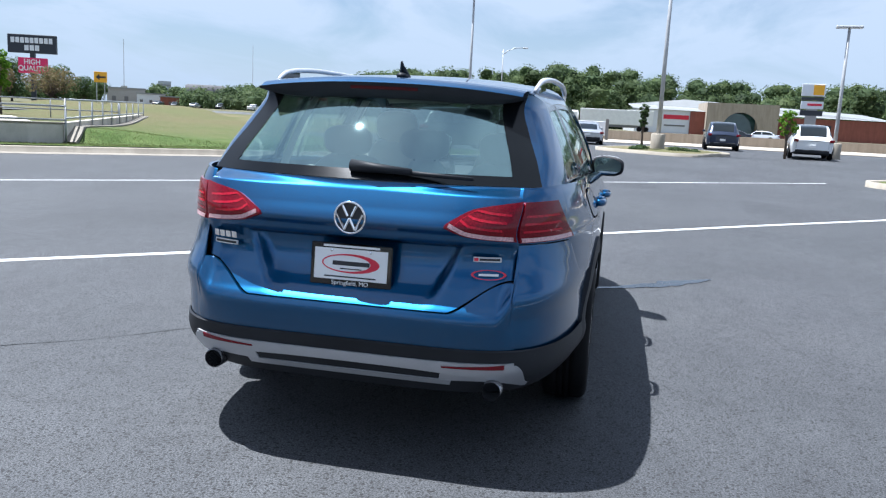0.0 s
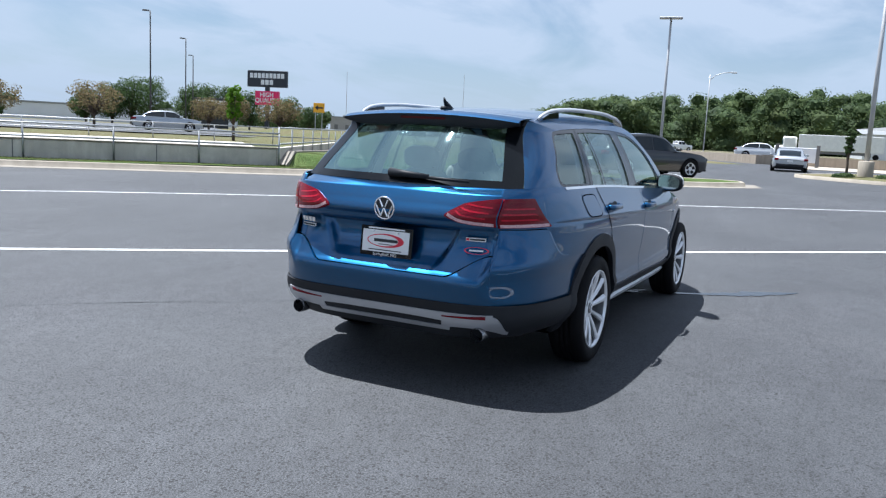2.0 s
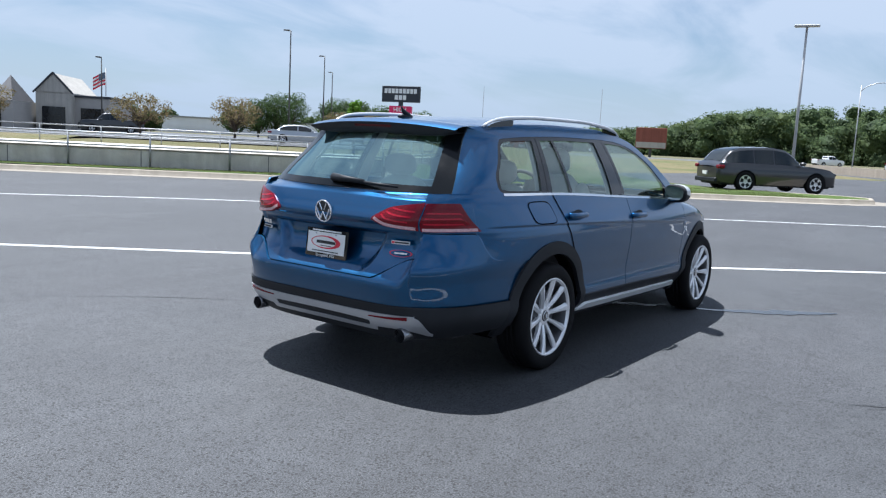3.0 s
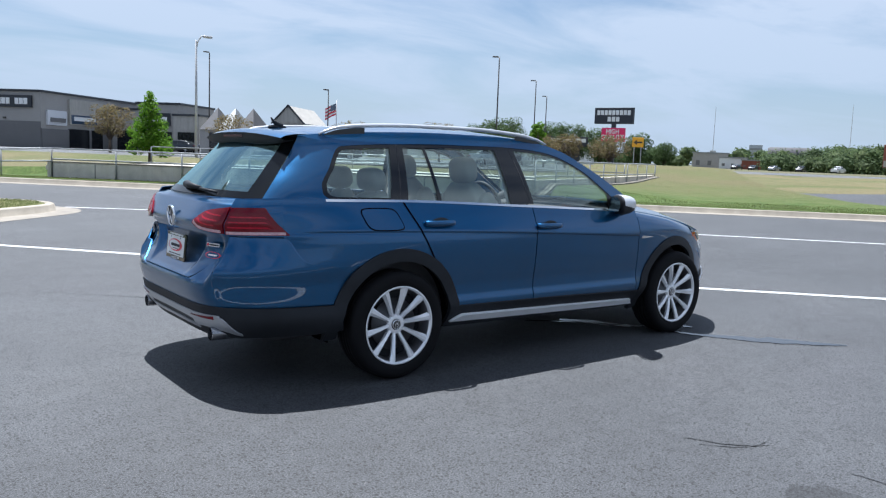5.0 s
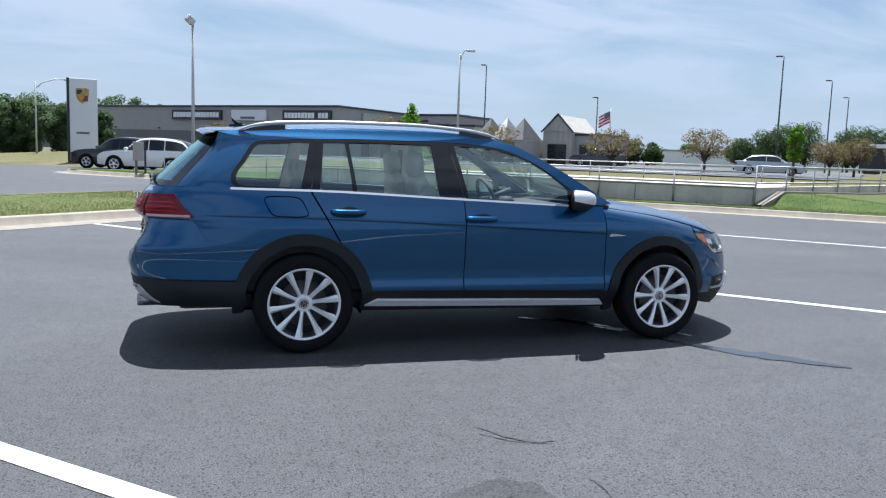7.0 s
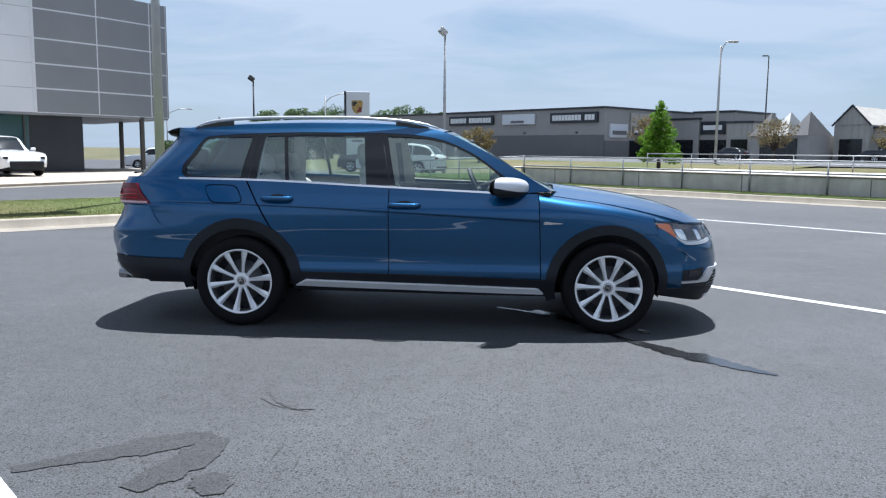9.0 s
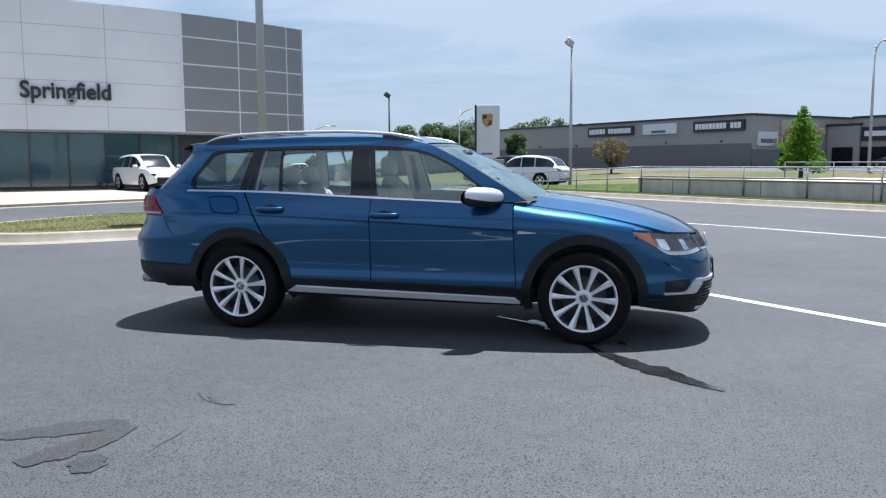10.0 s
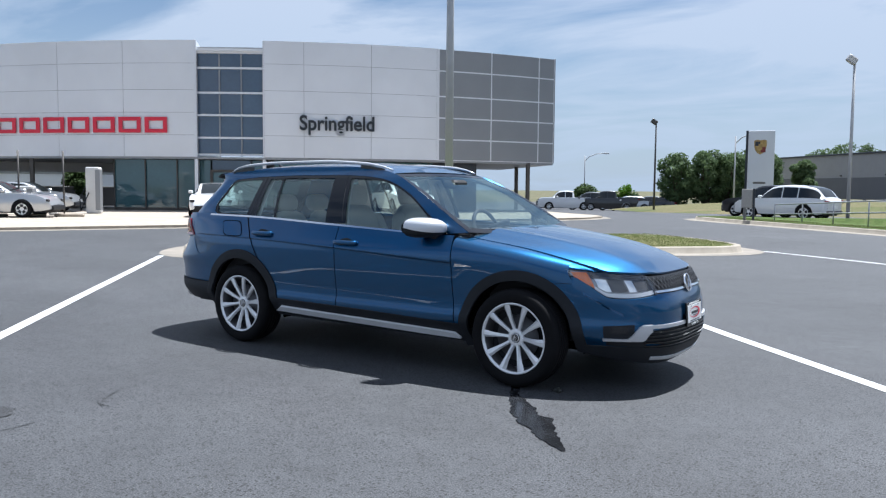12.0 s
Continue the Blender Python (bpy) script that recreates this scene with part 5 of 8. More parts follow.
for nm, lo_f, hi_f, a, b, lab in (("tail_lamp", lambda k: 0.868 + 0.004 * k, t_top, lamp_split + 0.006, lamp_out, "dark red outer tail lamp"), ("tailgate_lamp", i_low, i_top, lamp_in, lamp_split - 0.006, "dark red inner tail lamp")):
    pair = both(nm, ring_band(lo_f, hi_f, 0.010, False, a, b, 22, 10, 0.012, False), M_REDLENS, wagon, lab)
    for o, lampo in enumerate(pair):
        fix = (lambda p: p) if o == 0 else mirrored
        part("pale_band", fix(ring_band(lambda k: lo_f(k) + 0.003, lambda k: lo_f(k) + 0.018, 0.0115, False, a + 0.006, b - 0.012, 18, 2, 0.0, False)), M_CLEARLENS, lampo, "pale reversing light band", True)
        for i in range(3):
            part("light_bar", fix(ring_band(lambda k, i=i: min(lo_f(k) + 0.036 + 0.028 * i, hi_f(k) - 0.006), lambda k, i=i: min(lo_f(k) + 0.044 + 0.028 * i, hi_f(k) - 0.004), 0.0112, False, a + 0.015, b - 0.05 + 0.008 * i, 18, 1, 0.0, False)), M_REDLITE, lampo, "brighter red light bar", True)

# door handles
for hx, hz in ((-1.04, 0.926), (-0.13, 0.891)):
    for sg in (-1, 1):
        y0 = skin(hx, hz)[1]
        h = trail([(hx - 0.105, 0.0), (hx - 0.085, 0.026), (hx - 0.02, 0.034), (hx + 0.06, 0.034), (hx + 0.095, 0.022), (hx + 0.11, 0.0)])
        pts = [h(i / 16) for i in range(17)]
        hd = part("door_handle", tube([(x, sg * -(y0 - d), hz) for x, d in pts] if sg > 0 else [(x, y0 - d, hz) for x, d in pts], 0.014, 8, True, 1.25), M_BLUE, wagon, "blue pull handle", True)
        # no hollow in the door: a flat dark disc gives its shade
        cup = turned([(0.0, 0.0), (0.03, 0.0), (0.045, 0.001)], 16, "y")
        part("handle_shade_disc", ([(hx + 0.01 + x * 1.6, (y0 - 0.003 - 0.0 * y) * (1 if sg < 0 else -1), hz + z * 0.75) for x, y, z in cup[0]], cup[1]), M_INT, hd, "flat dark disc for the shaded hollow behind the handle")
# fender badge
both("wing_badge", ruled([(0.850, 0.770), (0.982, 0.776)], [(0.858, 0.792), (0.985, 0.780)], 6, 2, skin, 0.006, 0.008), M_CHROME, wagon, "small chrome wing badge")
# mirrors
for sg in (-1, 1):
    def mir(s, t, k=1.0):
        a, b = 2 * math.pi * s, math.pi * t
        cx, cy, cz = math.cos(a), math.sin(a), math.cos(b)
        r = math.sin(b) ** 0.7
        y = -0.880 - 0.112 * math.copysign(abs(cz) ** 0.8, cz)
        x = 0.560 + (0.165 if cx > 0 else 0.030) * math.copysign(abs(cx) ** 0.8, cx) * r - 0.52 * (abs(y) - 0.885)
        z = 1.026 + 0.070 * math.copysign(abs(cy) ** 0.75, cy) * r
        return (x, y if sg < 0 else -y, z)

    mr = part("wing_mirror", sheet(lambda s, t: mir(-0.05 + 0.33 * s, t), 20, 16), M_SATIN, wagon, "mirror with a matt silver cap and black base", True)
    part("mirror_base", join(sheet(lambda s, t: mir(0.28 + 0.67 * s, t), 26, 16), tube([(0.66, sg * 0.765, 0.968), (0.66, sg * 0.86, 0.985)], [0.045, 0.032], 10)), M_BLACK, mr, "black mirror base", True)
    rim = [(0.092 * math.copysign(abs(math.cos(a)) ** 0.7, math.cos(a)), 0.056 * math.copysign(abs(math.sin(a)) ** 0.7, math.sin(a))) for a in np.linspace(0, 2 * math.pi, 33)[:-1]]
    rim = [(0.517 - 0.52 * dy + 0.06 * dz, sg * (0.880 + dy), 1.026 + dz * (1.0 - 1.6 * dy)) for dy, dz in rim]
    gl = (rim + [(0.517, sg * 0.880, 1.026)], [(i, (i + 1) % 32, 32) for i in range(32)])
    part("mirror_glass", gl, M_MIRROR, mr, "mirror glass")


# emblems and plates
def emblem(x, z, r, face, tilt):
    ob = part("emblem", moved(turned([(r, 0.0), (r, 0.006), (r * 0.92, 0.010), (r * 0.86, 0.006), (r * 0.86, 0.002)], 40, "x"), pose(0, 0, 0)), M_CHROME, wagon, "round chrome emblem", True)
    part("emblem_field", turned([(r * 0.87, 0.003), (0.0, 0.003)], 40, "x"), M_INT, ob, "dark emblem field")
    for y0, z0, y1, z1 in ((-0.42, 0.72, -0.12, 0.10), (0.42, 0.72, 0.12, 0.10), (-0.80, 0.25, -0.33, -0.72), (0.80, 0.25, 0.33, -0.72), (-0.33, -0.72, 0.0, -0.02), (0.33, -0.72, 0.0, -0.02)):
        part("emblem_bar", tube([(0.006, y0 * r, z0 * r), (0.006, y1 * r, z1 * r)], r * 0.085, 6), M_CHROME, ob)
    ob.matrix_basis = pose(x, 0, z, 0, tilt, 0 if face > 0 else 180)
    return ob


emblem(-2.366, 0.925, 0.062, -1, 4)
emblem(2.172, 0.680, 0.062, 1, -14)


def plate(x, z, y, turn, tilt, name):
    ob = part(name, box(-0.006, 0.006, -0.158, 0.158, -0.080, 0.080, 0.004), M_GLOSSBLK, wagon, "dealer plate, white with a red oval, in a black frame")
    part("plate_face", box(0.006, 0.0085, -0.142, 0.142, -0.056, 0.060, 0.001), M_WHITE, ob, "white plate face")
    ring, a = [], 0
    for r in (1.0, 0.82):
        ring += [(0.0095, 0.112 * r * math.cos(k * math.pi / 20) - 0.004 * (1 - r) * 20, (0.036 * r) * math.sin(k * math.pi / 20) + 0.006) for k in range(40)]
    part("red_oval", (ring, [(i, (i + 1) % 40, 40 + (i + 1) % 40, 40 + i) for i in range(40)]), M_RED, ob, "red oval ring")
    part("dark_bar", box(0.009, 0.0098, -0.070, 0.074, -0.002, 0.014), M_INT, ob, "dark bar of writing")
    part("dark_bar", box(0.009, 0.0098, -0.040, 0.044, -0.016, -0.012), M_INT, ob)
    part("dark_bar", box(0.009, 0.0098, -0.10, 0.10, -0.047, -0.042), M_INT, ob)
    lettering("frame_letters", "Springfield, MO", 0.023, 0.0005, Matrix.Translation((0.0078, 0, -0.068)) @ pose(0, 0, 0, 0, 0, 90), M_WHITE, ob, "white town name on the frame")
    part("pale_bar", box(0.006, 0.0072, -0.110, 0.110, 0.065, 0.073), M_WHITE, ob)
    for yy in (-0.075, 0.075):
        part("screw", moved(turned([(0.006, 0.0), (0.005, 0.003), (0, 0.004)], 10, "x"), pose(0.0085, yy, 0.052)), M_CHROME, ob)
    ob.matrix_basis = pose(x, y, z, 0, tilt, turn)
    return ob


plate(-2.336, 0.742, 0.0, 180, -5, "rear_plate")
plate(2.222, 0.478, 0.0, 0, -4, "front_plate")
def badge(name, y0, y1, z0, z1, mt, off=0.004, label="small bright tailgate badge"):
    part(name, edged(*sheet(lambda s, t: rear_skin(y0 + (y1 - y0) * s, z0 + (z1 - z0) * t, off), 8, 1), 8, 1, 0.005), mt, wagon, label)


for i in range(4):
    badge("model_badge", 0.578 - 0.029 * i, 0.555 - 0.029 * i, 0.806, 0.830, M_CHROME)
badge("model_badge", 0.574, 0.464, 0.780, 0.797, M_SATIN)
badge("dark_bar", 0.568, 0.470, 0.784, 0.793, M_INT, 0.006, "dark bar of writing")
badge("drive_badge", -0.458, -0.556, 0.794, 0.812, M_SATIN)
badge("drive_badge", -0.461, -0.476, 0.797, 0.809, M_RED, 0.006, "red block of a badge")
badge("dark_bar", -0.480, -0.552, 0.799, 0.807, M_INT, 0.006, "dark bar of writing")
ring = []
for r in (1.0, 0.86):
    ring += [rear_skin(-0.515 + 0.062 * r * math.cos(k * math.pi / 16), 0.748 + 0.018 * r * math.sin(k * math.pi / 16), 0.003) for k in range(32)]
part("dealer_sticker", (ring, [(i, (i + 1) % 32, 32 + (i + 1) % 32, 32 + i) for i in range(32)]), M_RED, wagon, "red oval sticker outline")
part("sticker_bar", sheet(lambda s, t: rear_skin(-0.480 - 0.07 * s, 0.744 + 0.008 * t, 0.003), 6, 1), M_WHITE, wagon, "pale bar of writing")

# cabin
part("headliner", sheet(lambda s, t: (lambda q: (q[0], q[1] * 0.96, q[2] - 0.035))(roof_fn(s, t)), 24, 20), M_LINER, wagon, "pale grey headliner", True)
part("cabin_tub", join(box(-2.10, 0.95, -0.70, 0.70, 0.28, 0.40, 0.03), box(-2.10, -1.10, -0.66, 0.66, 0.40, 0.78, 0.03), box(-2.0, 0.9, -0.745, -0.71, 0.40, 0.985), box(-2.0, 0.9, 0.71, 0.745, 0.40, 0.985), box(-2.16, -2.10, -0.62, 0.62, 0.40, 0.99, 0.02)), M_INT, wagon, "dark cabin floor and door trims")
part("dashboard", join(moved(sheet(lambda s, t: (0.45 + 0.50 * s, 0.70 * (2 * t - 1), 0.93 + 0.03 * math.sin(s * 3) - 0.18 * (1 - s) ** 4), 12, 8), pose(0, 0, 0)), box(0.47, 0.60, -0.68, 0.68, 0.55, 0.80, 0.03), box(0.44, 0.56, 0.22, 0.52, 0.88, 0.985, 0.03)), M_INT, wagon, "dark dashboard", True)
# block added inside so that no sun leaks down behind the rear window
part("leak_filler", box(-2.20, -2.08, -0.50, 0.50, 0.50, 0.985, 0.02), M_INT, wagon, "dark filler block added to stop sun leaking past the tailgate")
part("cargo_cover", box(-2.12, -1.42, -0.64, 0.64, 0.955, 0.972, 0.006), M_INT, wagon, "dark cargo cover")


def pad(cx, cy, cz, rx, ry, rz, n=3.2, lean=0.0, taper=0.0):
    """Stuffed cushion: a rounded block, leaning back by lean degrees and narrower towards its top by taper."""
    def fn(s, t):
        a, b = 2 * math.pi * s, math.pi * t
        pw = lambda q: math.copysign(abs(q) ** (2 / n), q)
        r = pw(math.sin(b))
        return (rx * pw(math.cos(a)) * r, ry * pw(math.sin(a)) * r * (1 - taper * math.cos(b)), rz * pw(math.cos(b)))

    return moved(sheet(fn, 28, 18), pose(cx, cy, cz, 0, lean, 0))


def seat(x, y, rear=False, narrow=False):
    """Leather seat: cushion, bolstered backrest, headrest on two posts."""
    s = thing("seat", "", "")
    s.parent = wagon
    s.matrix_basis = pose(x, y, 0)
    w = 0.15 if narrow else (0.27 if rear else 0.255)
    top = 1.08 if rear else 1.15
    part("seat_cushion", pad(0.02, 0, 0.52, 0.27, w, 0.10), M_SEAT, s, "pale leather cushion", True)
    part("seat_back", join(pad(-0.28, 0, (0.50 + top) / 2, 0.075, w * 0.86, (top - 0.46) / 2, 3.6, -13, 0.12), *[pad(-0.255, sg * w * 0.82, (0.50 + top) / 2 - 0.03, 0.085, 0.055, (top - 0.54) / 2, 2.8, -13) for sg in (-1, 1)]), M_SEAT, s, "pale leather backrest", True)
    hz = top + 0.085
    part("headrest", pad(-0.365, 0, hz, 0.058, 0.125, 0.092 if not rear else 0.075, 2.9, -8), M_SEAT, s, "pale headrest", True)
    part("headrest_post", join(*[tube([(-0.35, q, hz - 0.17), (-0.36, q, hz - 0.04)], 0.007, 6) for q in (-0.05, 0.05)]), M_CHROME, s)
    return s


seat(-0.11, 0.36)
seat(-0.11, -0.36)
for yy in (-0.40, 0.40, 0.0):
    seat(-0.88, yy, True, yy == 0.0)
both("pillar_trim", ruled([(-0.40, 0.98), (-0.43, 1.38)], [(-0.20, 0.98), (-0.28, 1.38)], 6, 3, pane_skin, -0.045), M_LINER, wagon, "pale inner pillar trim")
both("pillar_trim", ruled([(-1.34, 0.98), (-1.26, 1.38)], [(-1.21, 0.98), (-1.17, 1.38)], 6, 3, pane_skin, -0.045), M_LINER, wagon, "pale inner pillar trim")
both("seat_belt", ruled([(-0.345, 0.99), (-0.365, 1.34)], [(-0.300, 0.99), (-0.320, 1.34)], 6, 2, pane_skin, -0.055), M_INT, wagon, "dark seat belt")
wheel_ring = [(0.0, 0.185 * math.cos(a), 0.185 * math.sin(a)) for a in np.linspace(0, 2 * math.pi, 33)]
part("steering_wheel", moved(join(tube(wheel_ring, 0.016, 8, False), tube([(0, -0.18, 0), (0.03, 0, 0), (0, 0.18, 0)], 0.02, 6), tube([(0.03, 0, 0), (0, 0, -0.18)], 0.02, 6), tube([(0.02, 0, 0), (0.22, 0, 0)], 0.03, 8)), pose(0.36, 0.36, 0.95, 0, -22, 0)), M_INT, wagon, "black steering wheel", True)


# wheels
def wheel_meshes():
    tyre = turned([(0.224, -0.086), (0.234, -0.097), (0.256, -0.105), (0.288, -0.107), (0.307, -0.100), (0.319, -0.086), (0.3235, -0.070), (0.325, -0.052)] + [(0.325 if abs(h) not in (0.030, 0.026, 0.004) else 0.3185, h) for h in (-0.034, -0.030, -0.026, -0.022, -0.006, -0.004, 0.004, 0.006, 0.022, 0.026, 0.030, 0.034)] + [(0.325, 0.052), (0.319, 0.086), (0.285, 0.107), (0.224, 0.09)], 64, "y")
    lip = turned([(0.230, -0.092), (0.237, -0.097), (0.235, -0.102), (0.226, -0.100), (0.220, -0.086)], 48, "y")
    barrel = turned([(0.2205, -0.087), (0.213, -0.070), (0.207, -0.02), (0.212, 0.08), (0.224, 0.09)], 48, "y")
    back = turned([(0.208, 0.0), (0.0, 0.0)], 40, "y")
    disc = turned([(0.155, -0.022), (0.155, -0.030), (0.075, -0.030), (0.07, -0.045), (0.0, -0.045)], 40, "y")

    def spoke(a):
        rows = []
        for r, w, d, th in ((0.038, 0.016, -0.058, 0.02), (0.070, 0.0120, -0.066, 0.02), (0.12, 0.0138, -0.080, 0.018), (0.17, 0.0185, -0.090, 0.016), (0.229, 0.0260, -0.097, 0.014)):
            rows.append([(-w, d + 0.016, r), (-w * 0.25, d, r), (0.0, d + 0.001, r), (w * 0.55, d + 0.002, r), (w, d + 0.008, r), (w * 0.8, d + th * 1.6, r), (-w * 0.8, d + th * 1.6, r)])
        v = [p for row in rows for p in row]
        f = [(i * 7 + k, i * 7 + (k + 1) % 7, (i + 1) * 7 + (k + 1) % 7, (i + 1) * 7 + k) for i in range(4) for k in range(7)]
        return moved((v, f), Matrix.Rotation(a, 4, "Y"))

    spokes = [spoke(2 * math.pi * i / 10) for i in range(10)]
    hub = turned([(0.060, -0.045), (0.060, -0.056), (0.050, -0.062), (0.034, -0.060)], 30, "y")
    cap = turned([(0.034, -0.058), (0.032, -0.064), (0.0, -0.066)], 30, "y")
    return tyre, lip, barrel, back, disc, spokes, hub, cap


w_tyre, w_lip, w_barrel, w_back, w_disc, w_spokes, w_hub, w_cap = wheel_meshes()
first_wheel = part("wheel", w_lip, M_ALLOY, wagon, "silver ten-spoke alloy wheel with a black tyre", True)
part("tyre", w_tyre, M_RUBBER, first_wheel, "black rubber tyre", True)
# barrel darker than the lip, black disc behind: inner shade put into colour
part("barrel", w_barrel, M_BARREL, first_wheel, "rim barrel coloured dark for its shade", True)
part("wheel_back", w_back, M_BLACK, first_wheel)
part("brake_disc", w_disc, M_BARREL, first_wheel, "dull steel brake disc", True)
for sp in w_spokes:
    part("spoke", sp, M_ALLOY, first_wheel)
part("hub", w_hub, M_ALLOY, first_wheel, "", True)
part("hub_cap", w_cap, M_INT, first_wheel, "dark hub cap with a bright ring", True)
part("cap_ring", turned([(0.030, -0.0655), (0.028, -0.0675), (0.025, -0.0665)], 30, "y"), M_CHROME, first_wheel, "", True)
for y0, z0, y1, z1 in ((-0.42, 0.72, 0.0, -0.05), (0.42, 0.72, 0.0, -0.05), (-0.6, 0.2, -0.25, -0.7), (0.6, 0.2, 0.25, -0.7)):
    part("cap_bar", tube([(y0 * 0.024, -0.067, z0 * 0.024), (y1 * 0.024, -0.067, z1 * 0.024)], 0.0025, 6), M_CHROME, first_wheel)
for i in range(5):
    a = 2 * math.pi * i / 5 + 0.3
    part("lug_bolt", moved(turned([(0.009, -0.05), (0.009, -0.058), (0, -0.060)], 8, "y"), pose(0.050 * math.cos(a), 0, 0.050 * math.sin(a))), M_CHROME, first_wheel)
WHEEL_Y = 0.775
first_wheel.matrix_basis = pose(-AX, -WHEEL_Y, 0.325, 0, 9, 0)
for x, sg, spin in ((AX, -1, 21), (-AX, 1, 40), (AX, 1, 66)):
    copy_thing(first_wheel, pose(x, sg * WHEEL_Y, 0.325, 0, spin, 0 if sg < 0 else 180))

# ---- wall and railings behind the lawn ----
M_SIGNBLK = mat_plain("black_sign_panel", (0.022, 0.026, 0.034), 0.35, 0, 0.1, 1, 30)
M_SIGNTXT = mat_plain("white_sign_letters", (0.82, 0.82, 0.80), 0.4, 0, 0.05, 1, 30)
M_GREY = mat_plain("grey_cladding", (0.24, 0.25, 0.265), 0.42, 0.1, 0.06, 0.5, 30)
M_PANEL = mat_plain("white_metal_panel", (0.70, 0.715, 0.745), 0.38, 0.15, 0.05, 0.4, 25)
M_DARKGLASS = mat_plain("dark_blue_window", (0.050, 0.112, 0.128), 0.04, 0.0, 0.12, 0.6, 8, spec=1.0)
M_BAYGLASS = mat_plain("blue_grey_window", (0.045, 0.075, 0.125), 0.05, 0.0, 0.15, 0.35, 6, spec=1.0)
# pale and bluish: the haze of distance is put into this wall colour
M_FARTOWER = mat_concrete("hazy_tower_wall", (0.40, 0.44, 0.50), 0.05, 0.2, 0.05)
M_STUCCO = mat_concrete("grey_stucco", (0.36, 0.345, 0.325), 0.06, 1.0, 0.05)
M_STUCCO_DK = mat_concrete("dark_grey_stucco", (0.165, 0.162, 0.16), 0.06, 1.0, 0.05)
M_STUCCO_LT = mat_concrete("pale_stucco", (0.44, 0.42, 0.38), 0.10)
M_BRICK = mat_concrete("red_brick_wall", (0.26, 0.085, 0.06), 0.12)
M_TAN = mat_concrete("tan_stucco", (0.38, 0.32, 0.25), 0.08)
M_YELLOW = mat_plain("yellow_sign", (0.85, 0.42, 0.02), 0.45, 0, 0.05, 2, 30)
M_ROOF = mat_plain("pale_metal_roof", (0.27, 0.28, 0.28), 0.5, 0.2, 0.08, 0.3, 20)
M_SHINGLE = mat_concrete("dark_shingles", (0.10, 0.10, 0.105), 0.15)
M_BARK = mat_plain("bark", (0.10, 0.075, 0.055), 0.9, 0, 0.3, 3, 40, 0.4)
M_PINK = mat_plain("red_display_panel", (0.75, 0.02, 0.12), 0.4, 0, 0.1, 0.6, 20)


def lotbox(u0, u1, v0, v1, z0, z1, b=0.0):
    p = box(u0, u1, v0, v1, z0, z1, b)
    return [lot(*q) for q in p[0]], p[1]


wall_near = tagged(part("retaining_wall", lotbox(18.05, 18.27, 0.0, 15.8, 0.05, 0.66, 0.02), M_WALL), "low weathered concrete retaining wall", "wall", kind="structure")
for i in range(4):
    part("wall_joint", lotbox(18.042, 18.052, 3.3 + 3.6 * i, 3.325 + 3.6 * i, 0.1, 0.64), M_STUCCO_DK, wall_near)
part("wall_coping", lotbox(18.02, 18.31, -0.03, 15.8, 0.66, 0.70, 0.01), M_GUTTER, wall_near, "pale concrete coping")
side_a, side_b = Vector(lot(18.05, 0.0)), Vector((28.6, 20.7, 0))
sd = (side_b - side_a).normalized()
sn = Vector((-sd.y, sd.x, 0))
sv = []
for k in range(13):
    p = side_a + (side_b - side_a) * k / 12
    zt, zb = 0.68 + 0.05 * k / 12, 0.1
    for o in (0.0, 0.2):
        q = p + sn * o
        sv += [(q.x, q.y, zb), (q.x, q.y, zt)]
sf = []
for k in range(12):
    a = 4 * k
    sf += [(a, a + 4, a + 5, a + 1), (a + 1, a + 5, a + 7, a + 3), (a + 2, a + 3, a + 7, a + 6)]
tagged(part("retaining_wall_side", (sv, sf), M_WALL), "weathered concrete side wall of the sunken drive", "wall", kind="structure")
edge = [(side_a - sn * 0.28 + (side_b - side_a) * k / 12) for k in range(13)]

def footing_z(q):
    return lawn_height((q.x + q.y) * R2, (q.y - q.x) * R2) + 0.04


fv, ff = [], []
for k, e in enumerate(edge):
    zf = footing_z(e)
    fv += [(e.x, e.y, zf - 0.3), (e.x, e.y, zf), (e.x + sn.x * 0.3, e.y + sn.y * 0.3, zf + 0.01)]
    if k:
        a = 3 * (k - 1)
        ff += [(a, a + 3, a + 4, a + 1), (a + 1, a + 4, a + 5, a + 2)]
tagged(part("wall_footing", (fv, ff), M_GUTTER), "pale concrete footing strip of the wall", "kerb", kind="structure")


def railing(name, pts, base, top, rails, spacing, label):
    """Steel pipe railing along world points: posts and rails are parts."""
    ob = thing(name, label, "railing")
    P = [Vector((p[0], p[1], 0)) for p in pts]
    for zr in rails:
        part("rail", tube([(p.x, p.y, zr) for p in P], 0.025, 8), M_GALV, ob, "", True)
    for a, b in zip(P[:-1], P[1:]):
        n = max(1, round((b - a).length / spacing))
        for k in range(n + 1):
            q = a + (b - a) * k / n
            part("post", tube([(q.x, q.y, base), (q.x, q.y, top)], 0.025, 8), M_GALV, ob, "", True)
    return ob


railing("wall_railing", [lot(18.01, -0.05), lot(18.01, 15.6)], 0.15, 1.10, (1.10, 0.76), 2.15, "galvanised pipe railing on the concrete wall")
railing("side_railing", [tuple(side_a - sn * 0.05), tuple(side_b - sn * 0.05)], 0.2, 1.28, (1.27, 0.80), 2.0, "galvanised pipe railing along the side wall")
railing("back_railing", [lot(31.0, -3.8), lot(31.0, 19.0)], 0.4, 1.24, (1.24, 0.85), 2.6, "galvanised pipe railing at the back of the sunken drive")
end_rail = thing("ramp_railing", "galvanised pipe railing sloping down beside the drive", "railing")
